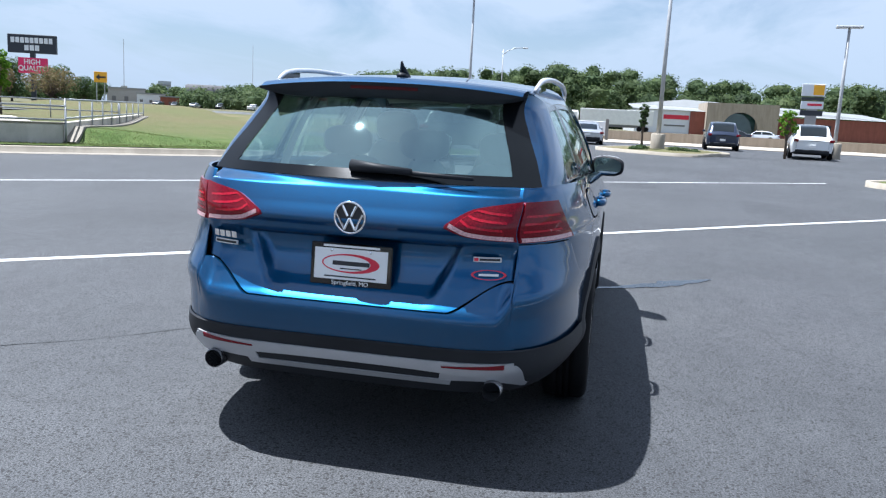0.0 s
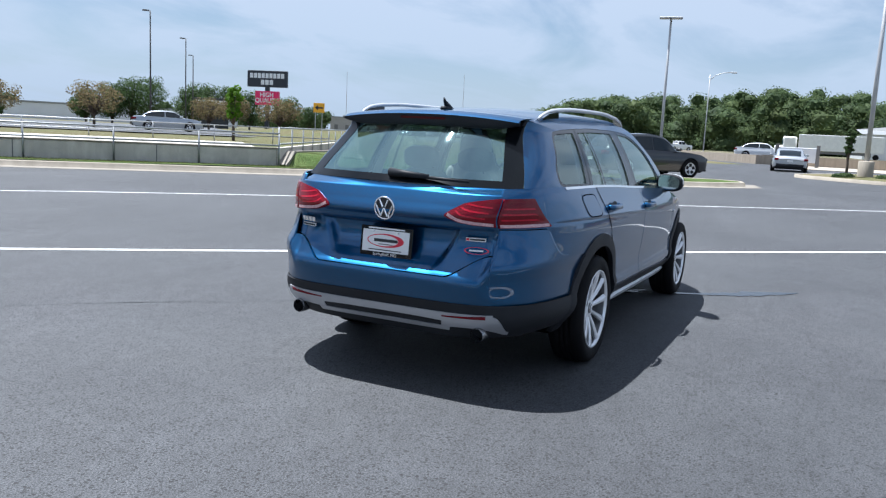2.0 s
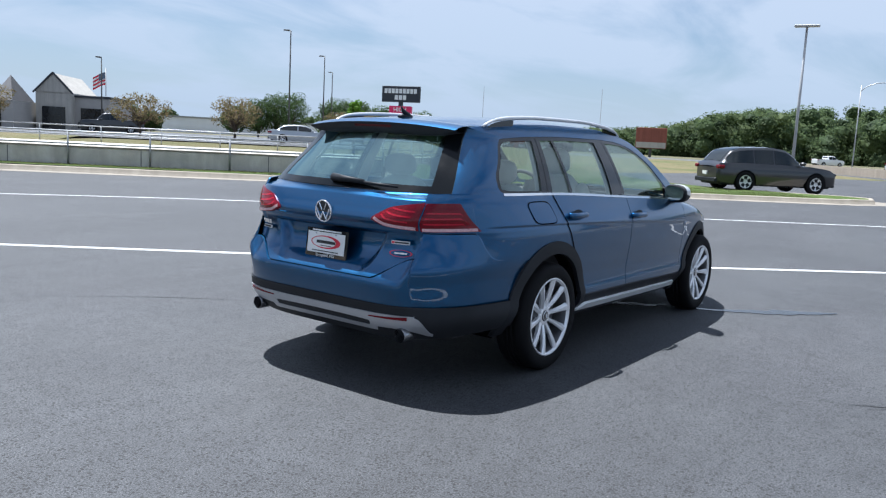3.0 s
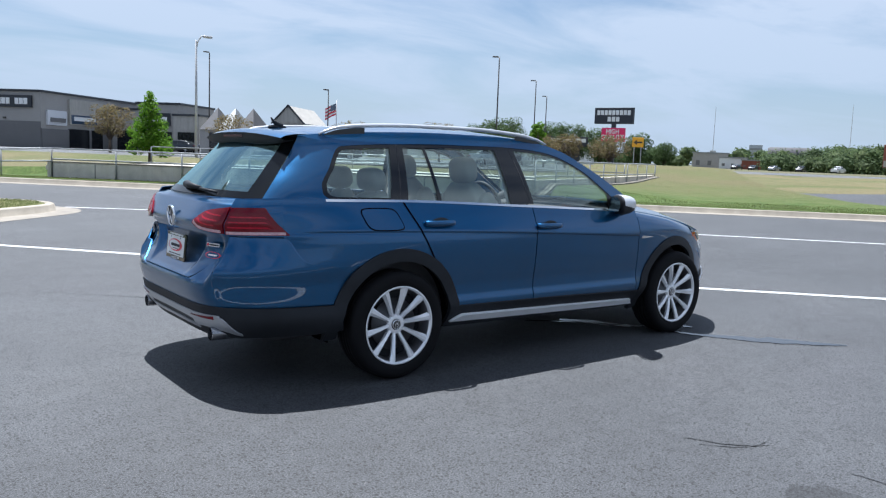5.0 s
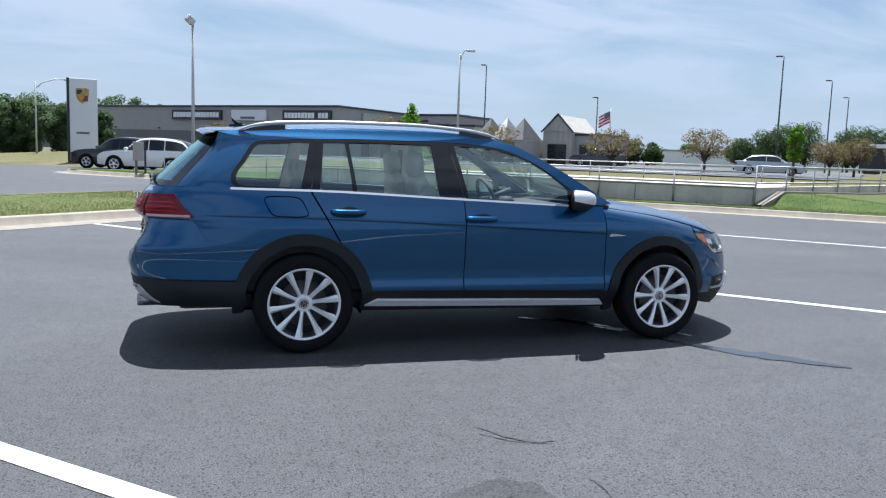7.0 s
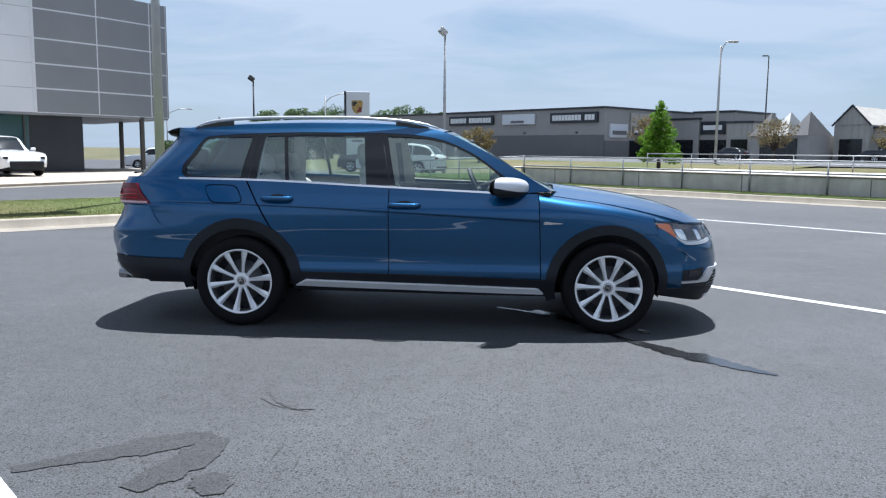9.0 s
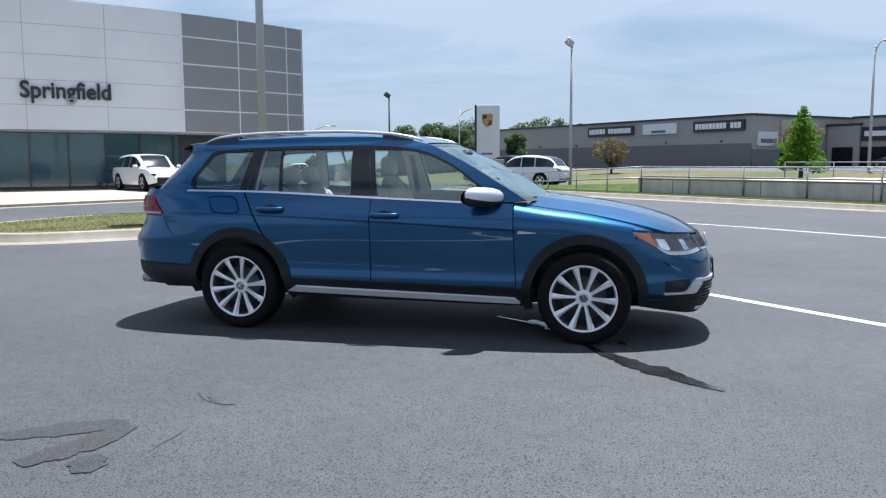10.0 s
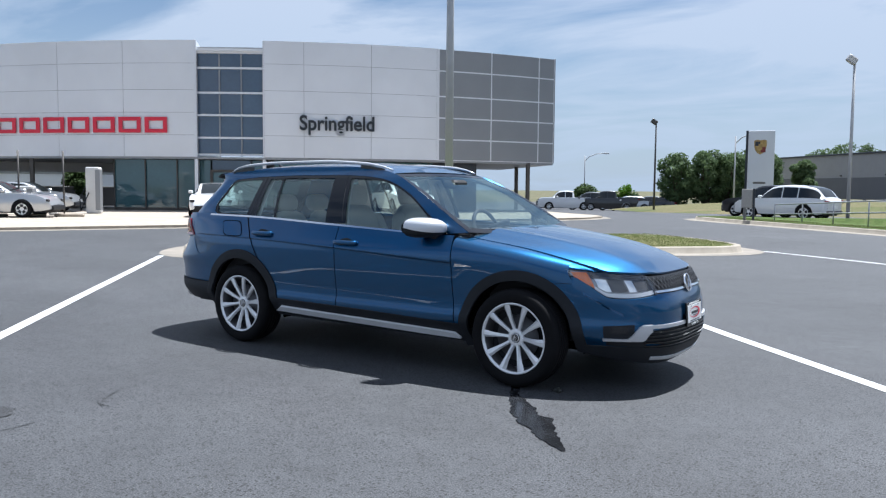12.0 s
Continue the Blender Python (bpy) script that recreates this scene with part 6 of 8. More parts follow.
for z0, z1 in ((1.10, 0.80), (0.70, 0.42)):
    part("rail", tube([lot(18.01, 15.6 + 7.2 * k / 6, z0 + (z1 - z0) * k / 6) for k in range(7)], 0.025, 8), M_GALV, end_rail, "", True)
for k in range(5):
    q = lot(18.01, 15.6 + 1.8 * k)
    part("post", tube([(q[0], q[1], 0.05), (q[0], q[1], 1.10 - 0.075 * k)], 0.025, 8), M_GALV, end_rail, "", True)

# ground of the furniture store's lot, the drive beyond the lawn, far roads
tagged(part("sunken_drive", lotbox(18.28, 30.8, 0.1, 16.0, 0.40, 0.545), M_WALL), "grey concrete drive behind the wall", "drive", kind="structure")
tagged(part("store_lot", sheet(lambda s, t: lot(44 + 76 * s, -2 + 62 * t, 0.60), 8, 8), M_ROAD), "pale worn asphalt of the store's parking lot", "parking lot", kind="structure")
tagged(part("far_road", sheet(lambda s, t: (70 + 30 * t + 60 * s, 60 - 260 * s + 20 * t, 0.56), 10, 4), M_ROAD), "pale asphalt road beyond the lawn", "road", kind="structure")
tagged(part("verge", sheet(lambda s, t: lot(33 + 42 * s, -12.5 - 24 * t, -0.06 + 0.68 * s ** 0.7 + 0.03 * math.sin(9 * t)), 12, 10), M_BERM, smooth=True), "dry grass verge beside the road", "verge", kind="structure")
tagged(part("grass_bank", sheet(lambda s, t: lot(26 + 18.2 * s, 16.0 + 44 * t, -0.35 + 0.955 * s ** 0.7), 14, 16), M_BERM, smooth=True), "dry grass bank rising to the store's lot", "bank", kind="structure")
tagged(part("tan_retaining_wall", join(box(62, 62.6, -44, 4, 0.1, 0.95), moved(box(0, 46, 0, 0.5, 0.1, 0.9), pose(62, 4, 0, 0, 0, 32))), M_TAN), "long low tan block wall beside the road", "wall", kind="structure")
tagged(part("light_pavement", join(box(50, 62, -44, 1, 0.12, 0.235)), M_PLAZA), "pale concrete pavement beyond the lot", "pavement", kind="structure")
FORECOURT = [(-26.0, 15.4), (-15.0, 16.6), (-9.3, 18.2), (-4.4, 20.0), (2.0, 22.7), (9.3, 26.1), (11.8, 27.5), (13.2, 29.2), (13.6, 31.0), (13.2, 33.5), (12.9, 41.0)]
ring = FORECOURT + [(-26.0, 41.0)]
k = len(ring)
kerb_run("forecourt_kerb", FORECOURT, 0.0, 0.10, 0.15, 0.45, "pale concrete kerb along the forecourt")
tagged(part("plaza", ([lot(u, v, -0.1) for u, v in ring] + [lot(u, v, 0.096) for u, v in ring], [tuple(range(k, 2 * k)), tuple(range(k - 1, -1, -1))] + [(i, (i + 1) % k, k + (i + 1) % k, k + i) for i in range(k)]), M_PLAZA), "pale paved forecourt of the showroom", "pavement", kind="structure")

# ---- the showroom ----
FAC_MID, FAC_K, FAC_TOP, FAC_SOF = 34.6, 0.0146, 8.62, 2.82


def fac_v(u):
    return FAC_MID + FAC_K * (u - 1.0) ** 2


def fac_panel(u0, u1, z0, z1, out=0.0, deep=0.12, n=3, gap=0.012):
    v, f = [], []
    us = [u0 + gap + (u1 - u0 - 2 * gap) * i / n for i in range(n + 1)]
    for u in us:
        for o in (-out, deep - out):
            v += [lot(u, fac_v(u) + o, z0 + gap), lot(u, fac_v(u) + o, z1 - gap)]
    for i in range(n):
        a = 4 * i
        f += [(a, a + 4, a + 5, a + 1), (a + 2, a + 3, a + 7, a + 6), (a + 1, a + 5, a + 7, a + 3), (a, a + 2, a + 6, a + 4)]
    f += [(0, 1, 3, 2), (4 * n, 4 * n + 2, 4 * n + 3, 4 * n + 1)]
    return v, f


showroom = thing("showroom_building", "curved white and grey metal-clad car showroom with a glazed base", "building")
ZROW = [FAC_SOF, 3.92, 5.04, 6.16, 7.48, FAC_TOP]
for cols, mt, nm in (([-24.0, -20.4, -16.6, -13.0, -9.6, -6.0], M_PANEL, "white_panel"), ([-2.62, -0.65, 2.75, 6.2], M_PANEL, "white_panel"), ([6.32, 9.3, 12.2, 13.2], M_GREY, "grey_panel")):
    for a, b in zip(cols[:-1], cols[1:]):
        for z0, z1 in zip(ZROW[:-1], ZROW[1:]):
            part(nm, fac_panel(a, b, z0, z1, 0.0, 0.14, 4, 0.009 if mt is M_PANEL else 0.035), mt, showroom)
# backing wall behind the joints, end returns, flat roof
part("backing_wall", fac_panel(-24.0, -6.0, FAC_SOF, FAC_TOP - 0.03, -0.02, 0.3, 12, 0.0), M_GREY, showroom, "grey wall behind the panel joints")
part("backing_wall", fac_panel(-2.62, 6.2, FAC_SOF, FAC_TOP - 0.03, -0.02, 0.3, 10, 0.0), M_GREY, showroom)
part("backing_wall", fac_panel(6.2, 13.2, FAC_SOF, FAC_TOP - 0.03, -0.012, 0.3, 8, 0.0), M_PANEL, showroom, "pale wall behind the grey panels")
for u in (-6.0, -2.62, 6.2, 13.2):
    part("end_wall", lotbox(u - 0.06, u + 0.06, fac_v(u) + 0.02, fac_v(u) + 12, FAC_SOF, FAC_TOP, 0.01), M_GREY if u > 6 else M_PANEL, showroom, "side return wall")
part("soffit", fac_panel(-24.0, 13.2, FAC_SOF - 0.10, FAC_SOF, -0.02, 12.0, 24, 0.0), M_GREY, showroom, "grey soffit under the upper floor")
part("flat_roof", fac_panel(-24.0, 13.2, FAC_TOP - 0.4, FAC_TOP - 0.3, -0.3, 12.0, 24, 0.0), M_ROOF, showroom, "pale flat roof")
# glazed bay between the white walls
bay_u = [-5.94, -4.83, -3.75, -2.68]
bay_z = [2.95, 3.80, 4.93, 6.05, 7.28, 8.05]
for i in range(3):
    for j in range(5):
        part("bay_pane", fac_panel(bay_u[i], bay_u[i + 1], bay_z[j], bay_z[j + 1], -0.32, 0.03, 2, 0.03), M_BAYGLASS, showroom)
for z in bay_z:
    part("bay_transom", fac_panel(bay_u[0], bay_u[-1], z - 0.05, z + 0.05, -0.24, 0.14, 3, 0.0), M_PANEL, showroom, "pale horizontal window bar")
for u in bay_u:
    part("bay_mullion", lotbox(u - 0.035, u + 0.035, fac_v(u) + 0.26, fac_v(u) + 0.40, 2.85, 8.12), M_GREY, showroom, "grey upright window bar")
part("bay_head", fac_panel(-6.0, -2.62, 8.10, 8.22, -0.1, 0.5, 3, 0.0), M_PANEL, showroom, "pale bay head")
# glazed base
u = -10.3
while u < 6.1:
    w = min(1.62, 6.15 - u)
    if not -5.95 < u + w / 2 < -2.6:
        part("base_pane", fac_panel(u, u + w, 0.22, 2.72, -0.75, 0.03, 2, 0.02), M_DARKGLASS, showroom)
        part("base_mullion", lotbox(u - 0.03, u + 0.03, fac_v(u) + 0.66, fac_v(u) + 0.80, 0.1, 2.75), M_DARKPOLE, showroom, "dark window upright")
    u += w
part("plinth", fac_panel(-10.3, 6.2, 0.08, 0.22, -0.70, 0.2, 16, 0.0), M_DARKPOLE, showroom, "dark plinth under the glass")
part("inner_wall", fac_panel(-10.3, 6.3, 0.1, 2.75, -2.6, 0.15, 16, 0.0), M_GREY, showroom)
# entrance
for a, b in ((-5.9, -5.3), (-5.3, -4.3), (-4.3, -3.3), (-3.3, -2.7)):
    part("entrance_pane", fac_panel(a, b, 0.12, 2.72 if a in (-5.9, -3.3) else 2.12, -0.60, 0.03, 1, 0.05), M_DARKGLASS, showroom, "dark glass entrance pane")
part("entrance_head", fac_panel(-5.3, -3.3, 2.12, 2.72, -0.60, 0.03, 1, 0.04), M_BAYGLASS, showroom, "glass over the doors")
for u in (-5.3, -4.3, -3.3):
    part("door_frame", lotbox(u - 0.07, u + 0.07, fac_v(u) + 0.52, fac_v(u) + 0.66, 0.1, 2.2), M_DARKPOLE, showroom, "black door frame")
part("door_lintel", fac_panel(-5.35, -3.25, 2.08, 2.2, -0.5, 0.16, 2, 0.0), M_DARKPOLE, showroom, "black door lintel")
part("pier", lotbox(-2.72, -2.55, fac_v(-2.6) + 0.05, fac_v(-2.6) + 0.8, 0.1, 2.8), M_PANEL, showroom, "pale pier beside the entrance")
part("pier", lotbox(-6.08, -5.92, fac_v(-6.0) + 0.05, fac_v(-6.0) + 0.8, 0.1, 2.8), M_PANEL, showroom)
# dark recess and open porch under the grey end
part("recess_wall", lotbox(6.2, 8.6, 36.0, 46.0, 0.08, 2.8), M_SIGNBLK, showroom, "black recess wall")
for u, v in ((11.6, 36.3), (9.6, 41.5), (12.4, 41.5), (-14.6, 38.4), (-20.5, 41.5)):
    part("column", lotbox(u - 0.10, u + 0.10, v - 0.10, v + 0.10, 0.08, FAC_SOF, 0.02), M_DARKPOLE, showroom, "dark steel column")
part("porch_beam", lotbox(-24.0, -10.3, 45.0, 45.4, 2.15, FAC_SOF), M_GREY, showroom, "grey beam at the back of the porch")
# letters
fac_turn = 45.0
lm = Matrix.Translation(lot(1.02, fac_v(1.0) - 0.06, 4.55)) @ pose(0, 0, 0, 0, 0, fac_turn)
lettering("sign_letters", "Springfield", 1.04, 0.05, lm, M_SIGNBLK, showroom, "black city name letters", 0.88, 0.020)
# red brand lettering as plain framed blocks
for i in range(7):
    u0 = -16.45 + 1.32 * i
    w, z0, z1 = 1.12, 4.02, 4.80
    for a, b, c, d in ((u0, u0 + w, z1 - 0.18, z1), (u0, u0 + w, z0, z0 + 0.18), (u0, u0 + 0.20, z0 + 0.18, z1 - 0.18), (u0 + w - 0.20, u0 + w, z0 + 0.18, z1 - 0.18)):
        part("red_sign_block", fac_panel(a, b, c, d, 0.10, 0.08, 2, 0.0), M_RED, showroom, "plain red raised sign block")

# chargers and posts before the showroom
M_PALE = mat_plain("pale_grey_enclosure", (0.58, 0.58, 0.57), 0.45, 0.1, 0.08, 1.5, 30)


def charger(u, v, h, w, label):
    ob = thing("charging_station", label, "charging station", lot(u, v, 0.1), 45)
    part("cabinet", box(-w, w, -w * 0.8, w * 0.8, 0, h, 0.05), M_PALE, ob, "pale grey cabinet")
    part("side_panel", box(w * 0.35, w + 0.005, -w * 0.81, w * 0.81, 0.15, h - 0.12), M_GREY, ob, "dark side panel")
    part("cable", tube([(-w, -w * 0.5, h * 0.6), (-w - 0.25, -w * 0.7, h * 0.3), (-w - 0.2, -w, 0.12), (-w * 0.5, -w * 0.9, h * 0.45)], 0.022, 6), M_BLACK, ob, "black charging cable", True)
    return ob


charger(-9.9, 31.2, 2.05, 0.30, "tall pale charging cabinet before the showroom")
charger(-10.9, 28.6, 0.85, 0.16, "short pale charging post on the forecourt")
charger(-12.2, 29.5, 1.20, 0.34, "low pale charging cabinet on the forecourt")
for u, v in ((-11.8, 27.4), (-10.2, 27.6)):
    ob = thing("sign_post", "thin grey steel post on the forecourt", "post", lot(u, v, 0.1))
    part("pole", tube([(0, 0, 0), (0, 0, 2.6)], 0.035, 8), M_DARKPOLE, ob, "", True)
for i in range(4):
    tagged(part("wheel_stop", lotbox(-14.6 + 1.4 * i, -13.5 + 1.4 * i, 26.9, 27.1, 0.1, 0.22, 0.04), M_PLAZA), "pale concrete wheel stop", "wheel stop", "wheel stops")

# crest pylon
pyl = thing("pylon_sign", "tall white pylon sign with a gold shield and black edge", "sign", (-9.5, 52.6, rise(-9.5, 52.6) - 0.05), 12)
part("panel", box(-0.80, 0.92, -0.18, 0.18, 0, 5.85, 0.03), M_PANEL, pyl, "white sign face")
part("edge", box(-0.94, -0.79, -0.19, 0.19, 0, 5.86, 0.01), M_SIGNBLK, pyl, "black edge")
sh = [(0.40 * x, z) for x, z in ((-1, 1), (-0.5, 1.12), (0, 1.05), (0.5, 1.12), (1, 1), (1.02, 0.2), (0.85, -0.5), (0.5, -1.0), (0, -1.3), (-0.5, -1.0), (-0.85, -0.5), (-1.02, 0.2))]
M_GOLD = mat_plain("gold_shield", (0.42, 0.28, 0.10), 0.4, 0.5, 0.35, 6, 30)
M_MAROON = mat_plain("dark_red_shield_field", (0.20, 0.03, 0.03), 0.4, 0.1, 0.2, 6, 30)
part("shield", ([(x, -0.20, 4.75 + 0.42 * z) for x, z in sh] + [(x, -0.165, 4.75 + 0.42 * z) for x, z in sh], [tuple(range(12))] + [(i, (i + 1) % 12, 12 + (i + 1) % 12, 12 + i) for i in range(12)]), M_GOLD, pyl, "gold shield")
part("shield_field", box(-0.34, -0.02, -0.212, -0.20, 4.80, 5.10), M_SIGNBLK, pyl, "dark shield quarter")
part("shield_field", box(0.02, 0.34, -0.212, -0.20, 4.36, 4.72), M_MAROON, pyl, "dark red shield quarter")
part("shield_field", box(-0.12, 0.12, -0.216, -0.20, 4.55, 4.92), M_GOLD, pyl)
part("dark_bar", box(-0.40, 0.40, -0.19, -0.175, 2.20, 2.34), M_STUCCO_DK, pyl, "grey bar of writing")
# parking kiosk
kio = thing("ticket_kiosk", "grey roadside board on black posts by the kerb", "kiosk", (-4.25, 28.3, 0.16), 5)
part("board", box(-0.30, 0.12, -0.05, 0.05, 0.50, 1.26, 0.02), M_STUCCO, kio, "grey board")
part("post", box(0.13, 0.21, -0.05, 0.05, 0, 1.28, 0.01), M_SIGNBLK, kio, "black post")
part("post", box(-0.22, -0.12, -0.045, 0.045, 0, 0.6, 0.01), M_STUCCO_DK, kio)


# ---- lamps ----
def street_lamp(x, y, z, h, kind, turn=0.0, r=0.075, label="", mt=None, base=0.0, arm=1.0):
    mt = mt or M_POLE
    ob = thing("street_lamp", label, "street lamp", (x, y, seated(x, y, z)), turn, "lot lamps")
    part("pole", tube([(0, 0, base), (0, 0, h * 0.5), (0, 0, h)], [r, r * 0.85, r * 0.65], 10), mt, ob, "", True)
    if base:
        part("pedestal", turned([(0.33, 0), (0.33, base - 0.04), (0.29, base), (0.0, base)], 20), M_KERB, ob, "round concrete pedestal", True)
    if kind == "box":
        part("arm", tube([(0, 0, h - 0.05), (0.35, 0, h)], 0.035, 6), mt, ob)
        part("head", box(0.1, 0.72, -0.17, 0.17, h - 0.06, h + 0.06, 0.03), mt, ob, "flat lamp head")
    elif kind == "double":
        part("head", box(-0.62, 0.62, -0.20, 0.20, h - 0.02, h + 0.09, 0.03), mt, ob, "wide flat lamp head")
    elif kind == "flood":
        part("head", moved(box(-0.26, 0.26, -0.15, 0.15, -0.18, 0.18, 0.05), pose(-0.15, 0, h + 0.1, 0, 35, 0)), mt, ob, "tilted floodlight head")
    elif kind == "curved":
        part("arm", tube([(0, 0, h - 0.6), (0.5 * arm, 0, h - 0.1), (1.4 * arm, 0, h + 0.25), (2.3 * arm, 0, h + 0.3)], 0.045, 8), mt, ob, "curved arm", True)
        part("head", box(2.2 * arm, 2.2 * arm + 0.6, -0.13, 0.13, h + 0.2, h + 0.36, 0.05), mt, ob, "cobra lamp head")
    return ob


street_lamp(40.1, 7.45, 0.15, 8.1, "double", 100, 0.085, "tall grey lot lamp with a wide flat head")
street_lamp(34.6, -2.85, 0.2, 9.5, "double", 100, 0.11, "tall grey lot lamp on a round concrete pedestal", None, 0.85)
street_lamp(39.5, -11.9, 0.15, 6.6, "double", 80, 0.10, "tall grey lot lamp on a concrete pedestal", None, 0.85)
street_lamp(88.0, 12.6, 0.3, 9.0, "curved", -80, 0.065, "grey road lamp with a curved arm")
street_lamp(51.5, 59.2, 0.5, 11.2, "box", 150, 0.09, "tall dark lot lamp", M_DARKPOLE)
street_lamp(69.0, 71.9, 0.5, 10.9, "box", 150, 0.09, "tall dark lot lamp", M_DARKPOLE)
street_lamp(87.0, 88.2, 0.4, 10.9, "box", 150, 0.10, "tall dark lot lamp", M_DARKPOLE)
street_lamp(40.2, 74.9, 0.5, 7.6, "box", 200, 0.08, "slim dark steel lot lamp", M_DARKPOLE)
street_lamp(32.4, 90.1, 0.5, 12.1, "box", 180, 0.10, "tall dark lot lamp", M_DARKPOLE)
street_lamp(15.4, 48.1, 0.5, 7.8, "curved", 0, 0.10, "pale road lamp with a short curved arm", arm=0.22)
street_lamp(-2.35, 41.1, -0.1, 8.1, "flood", 30, 0.10, "grey lot lamp with a tilted floodlight")
street_lamp(-18.8, 57.8, -0.2, 7.2, "flood", 30, 0.09, "dark lot lamp with a tilted floodlight", M_DARKPOLE)
street_lamp(-14.8, 66.6, -0.2, 6.7, "curved", 20, 0.08, "pale road lamp with a curved arm")
street_lamp(-36.0, 82.0, -0.2, 6.0, "curved", 20, 0.08, "pale road lamp with a curved arm")
street_lamp(-6.3, 9.6, 0.2, 9.5, "double", 45, 0.10, "tall grey lot lamp standing in the planted island")

# flag
fl_ob = thing("flagpole", "flagpole with a striped flag, limp at half height", "flagpole", (55.4, 99.8, 0.5))
part("pole", tube([(0, 0, 0), (0, 0, 8.4)], 0.07, 8), M_POLE, fl_ob, "", True)
for i in range(7):
    part("stripe", sheet(lambda s, t: (-2.0 * s, 0.25 * math.sin(5 * s), 7.9 - 0.24 * (i + t) - 0.9 * s), 6, 1), M_RED if i % 2 == 0 else M_WHITE, fl_ob)
part("canton", sheet(lambda s, t: (-0.9 * s, 0.25 * math.sin(2.2 * s) - 0.03, 7.92 - 0.9 * t - 0.4 * s), 3, 3), M_BAYGLASS, fl_ob, "dark blue canton")

# ---- signs ----
fr = thing("roadside_sign", "black roadside pylon sign with white lettering above a red display", "sign", (83.4, 70.9, 0.4), -73)
part("panel", box(-2.9, 2.9, -0.25, 0.25, 6.2, 8.45, 0.05), M_SIGNBLK, fr, "black sign panel")
for z, w, n in ((7.75, 2.55, 9), (6.85, 0.95, 3)):
    for i in range(n):
        part("pale_block", box(-w + 2 * w * (i + 0.10) / n, -w + 2 * w * (i + 0.90) / n, -0.29, -0.24, z - 0.33, z + 0.33, 0.02), M_SIGNTXT, fr, "plain block of white writing")
part("pole", box(-0.28, 0.28, -0.2, 0.2, 0, 6.2), M_SIGNBLK, fr, "black sign post")
part("display", box(-1.7, 1.7, -0.28, 0.28, 3.75, 5.65, 0.05), M_PINK, fr, "red display panel")
for txt, z in (("HIGH", 5.12), ("QUALITY", 4.35)):
    lettering("display_letters", txt, 0.86, 0.02, Matrix.Translation((0, -0.30, z)), M_SIGNTXT, fr, "white display words", 0.95, 0.012)
hv = thing("store_sign", "dark low store sign with a bar of white writing", "sign", (102.5, 98.0, 0.4), -45)
part("panel", box(-3.6, 3.6, -0.2, 0.2, 3.4, 5.2, 0.05), M_SIGNBLK, hv, "dark panel")
part("pale_bar", box(-3.2, 3.2, -0.24, -0.19, 4.2, 4.85), M_SIGNTXT, hv, "bar of white writing")
part("post", box(-2.2, 2.2, -0.15, 0.15, 0, 3.4), M_SIGNBLK, hv, "dark sign base")
ar = thing("arrow_sign", "yellow warning sign with a black arrow on two posts", "sign", (37.9, 29.4, 1.0), -52)
part("board", box(-0.36, 0.36, -0.02, 0.02, 1.34, 1.96, 0.01), M_YELLOW, ar, "yellow board")
part("arrow", ([(-0.28, -0.03, 1.65), (-0.06, -0.03, 1.82), (-0.06, -0.03, 1.70), (0.27, -0.03, 1.70), (0.27, -0.03, 1.60), (-0.06, -0.03, 1.60), (-0.06, -0.03, 1.48)], [(0, 6, 5, 4, 3, 2, 1)]), M_SIGNBLK, ar, "black arrow")
for x in (-0.22, 0.22):
    part("post", tube([(x, 0.03, -0.6), (x, 0.03, 1.9)], 0.03, 6), M_GALV, ar)
py = thing("roadside_sign", "grey pylon sign with orange, white and dark panels", "sign", (112.2, -26.3, 0.3), -100)
part("post", box(-0.7, 0.7, -0.3, 0.3, 0, 4.6), M_STUCCO, py, "grey sign post")
for z0, z1, w, m_ in ((6.3, 7.9, 1.45, M_PANEL), (5.75, 6.15, 1.4, M_SIGNBLK), (4.6, 5.6, 1.4, M_PANEL), (3.7, 4.4, 1.4, M_SIGNBLK)):
    part("panel", box(-w, w, -0.35, 0.35, z0, z1, 0.05), m_, py)
part("orange_panel", box(0.0, 1.3, -0.40, -0.34, 6.45, 7.75), M_YELLOW, py, "orange panel")
part("red_bar", box(-0.6, 1.2, -0.40, -0.34, 5.0, 5.3), M_RED, py, "red bar of writing")
sm = thing("store_board", "small grey roadside board on two posts", "sign", (56.5, 1.2, 0.25), -90)
part("board", box(-1.3, 1.3, -0.08, 0.08, 0.3, 1.35, 0.03), M_PANEL, sm, "pale board")
for x in (-1.35, 1.35):
    part("post", box(x - 0.12, x + 0.12, -0.12, 0.12, 0, 1.55, 0.02), M_STUCCO_DK, sm, "dark post")

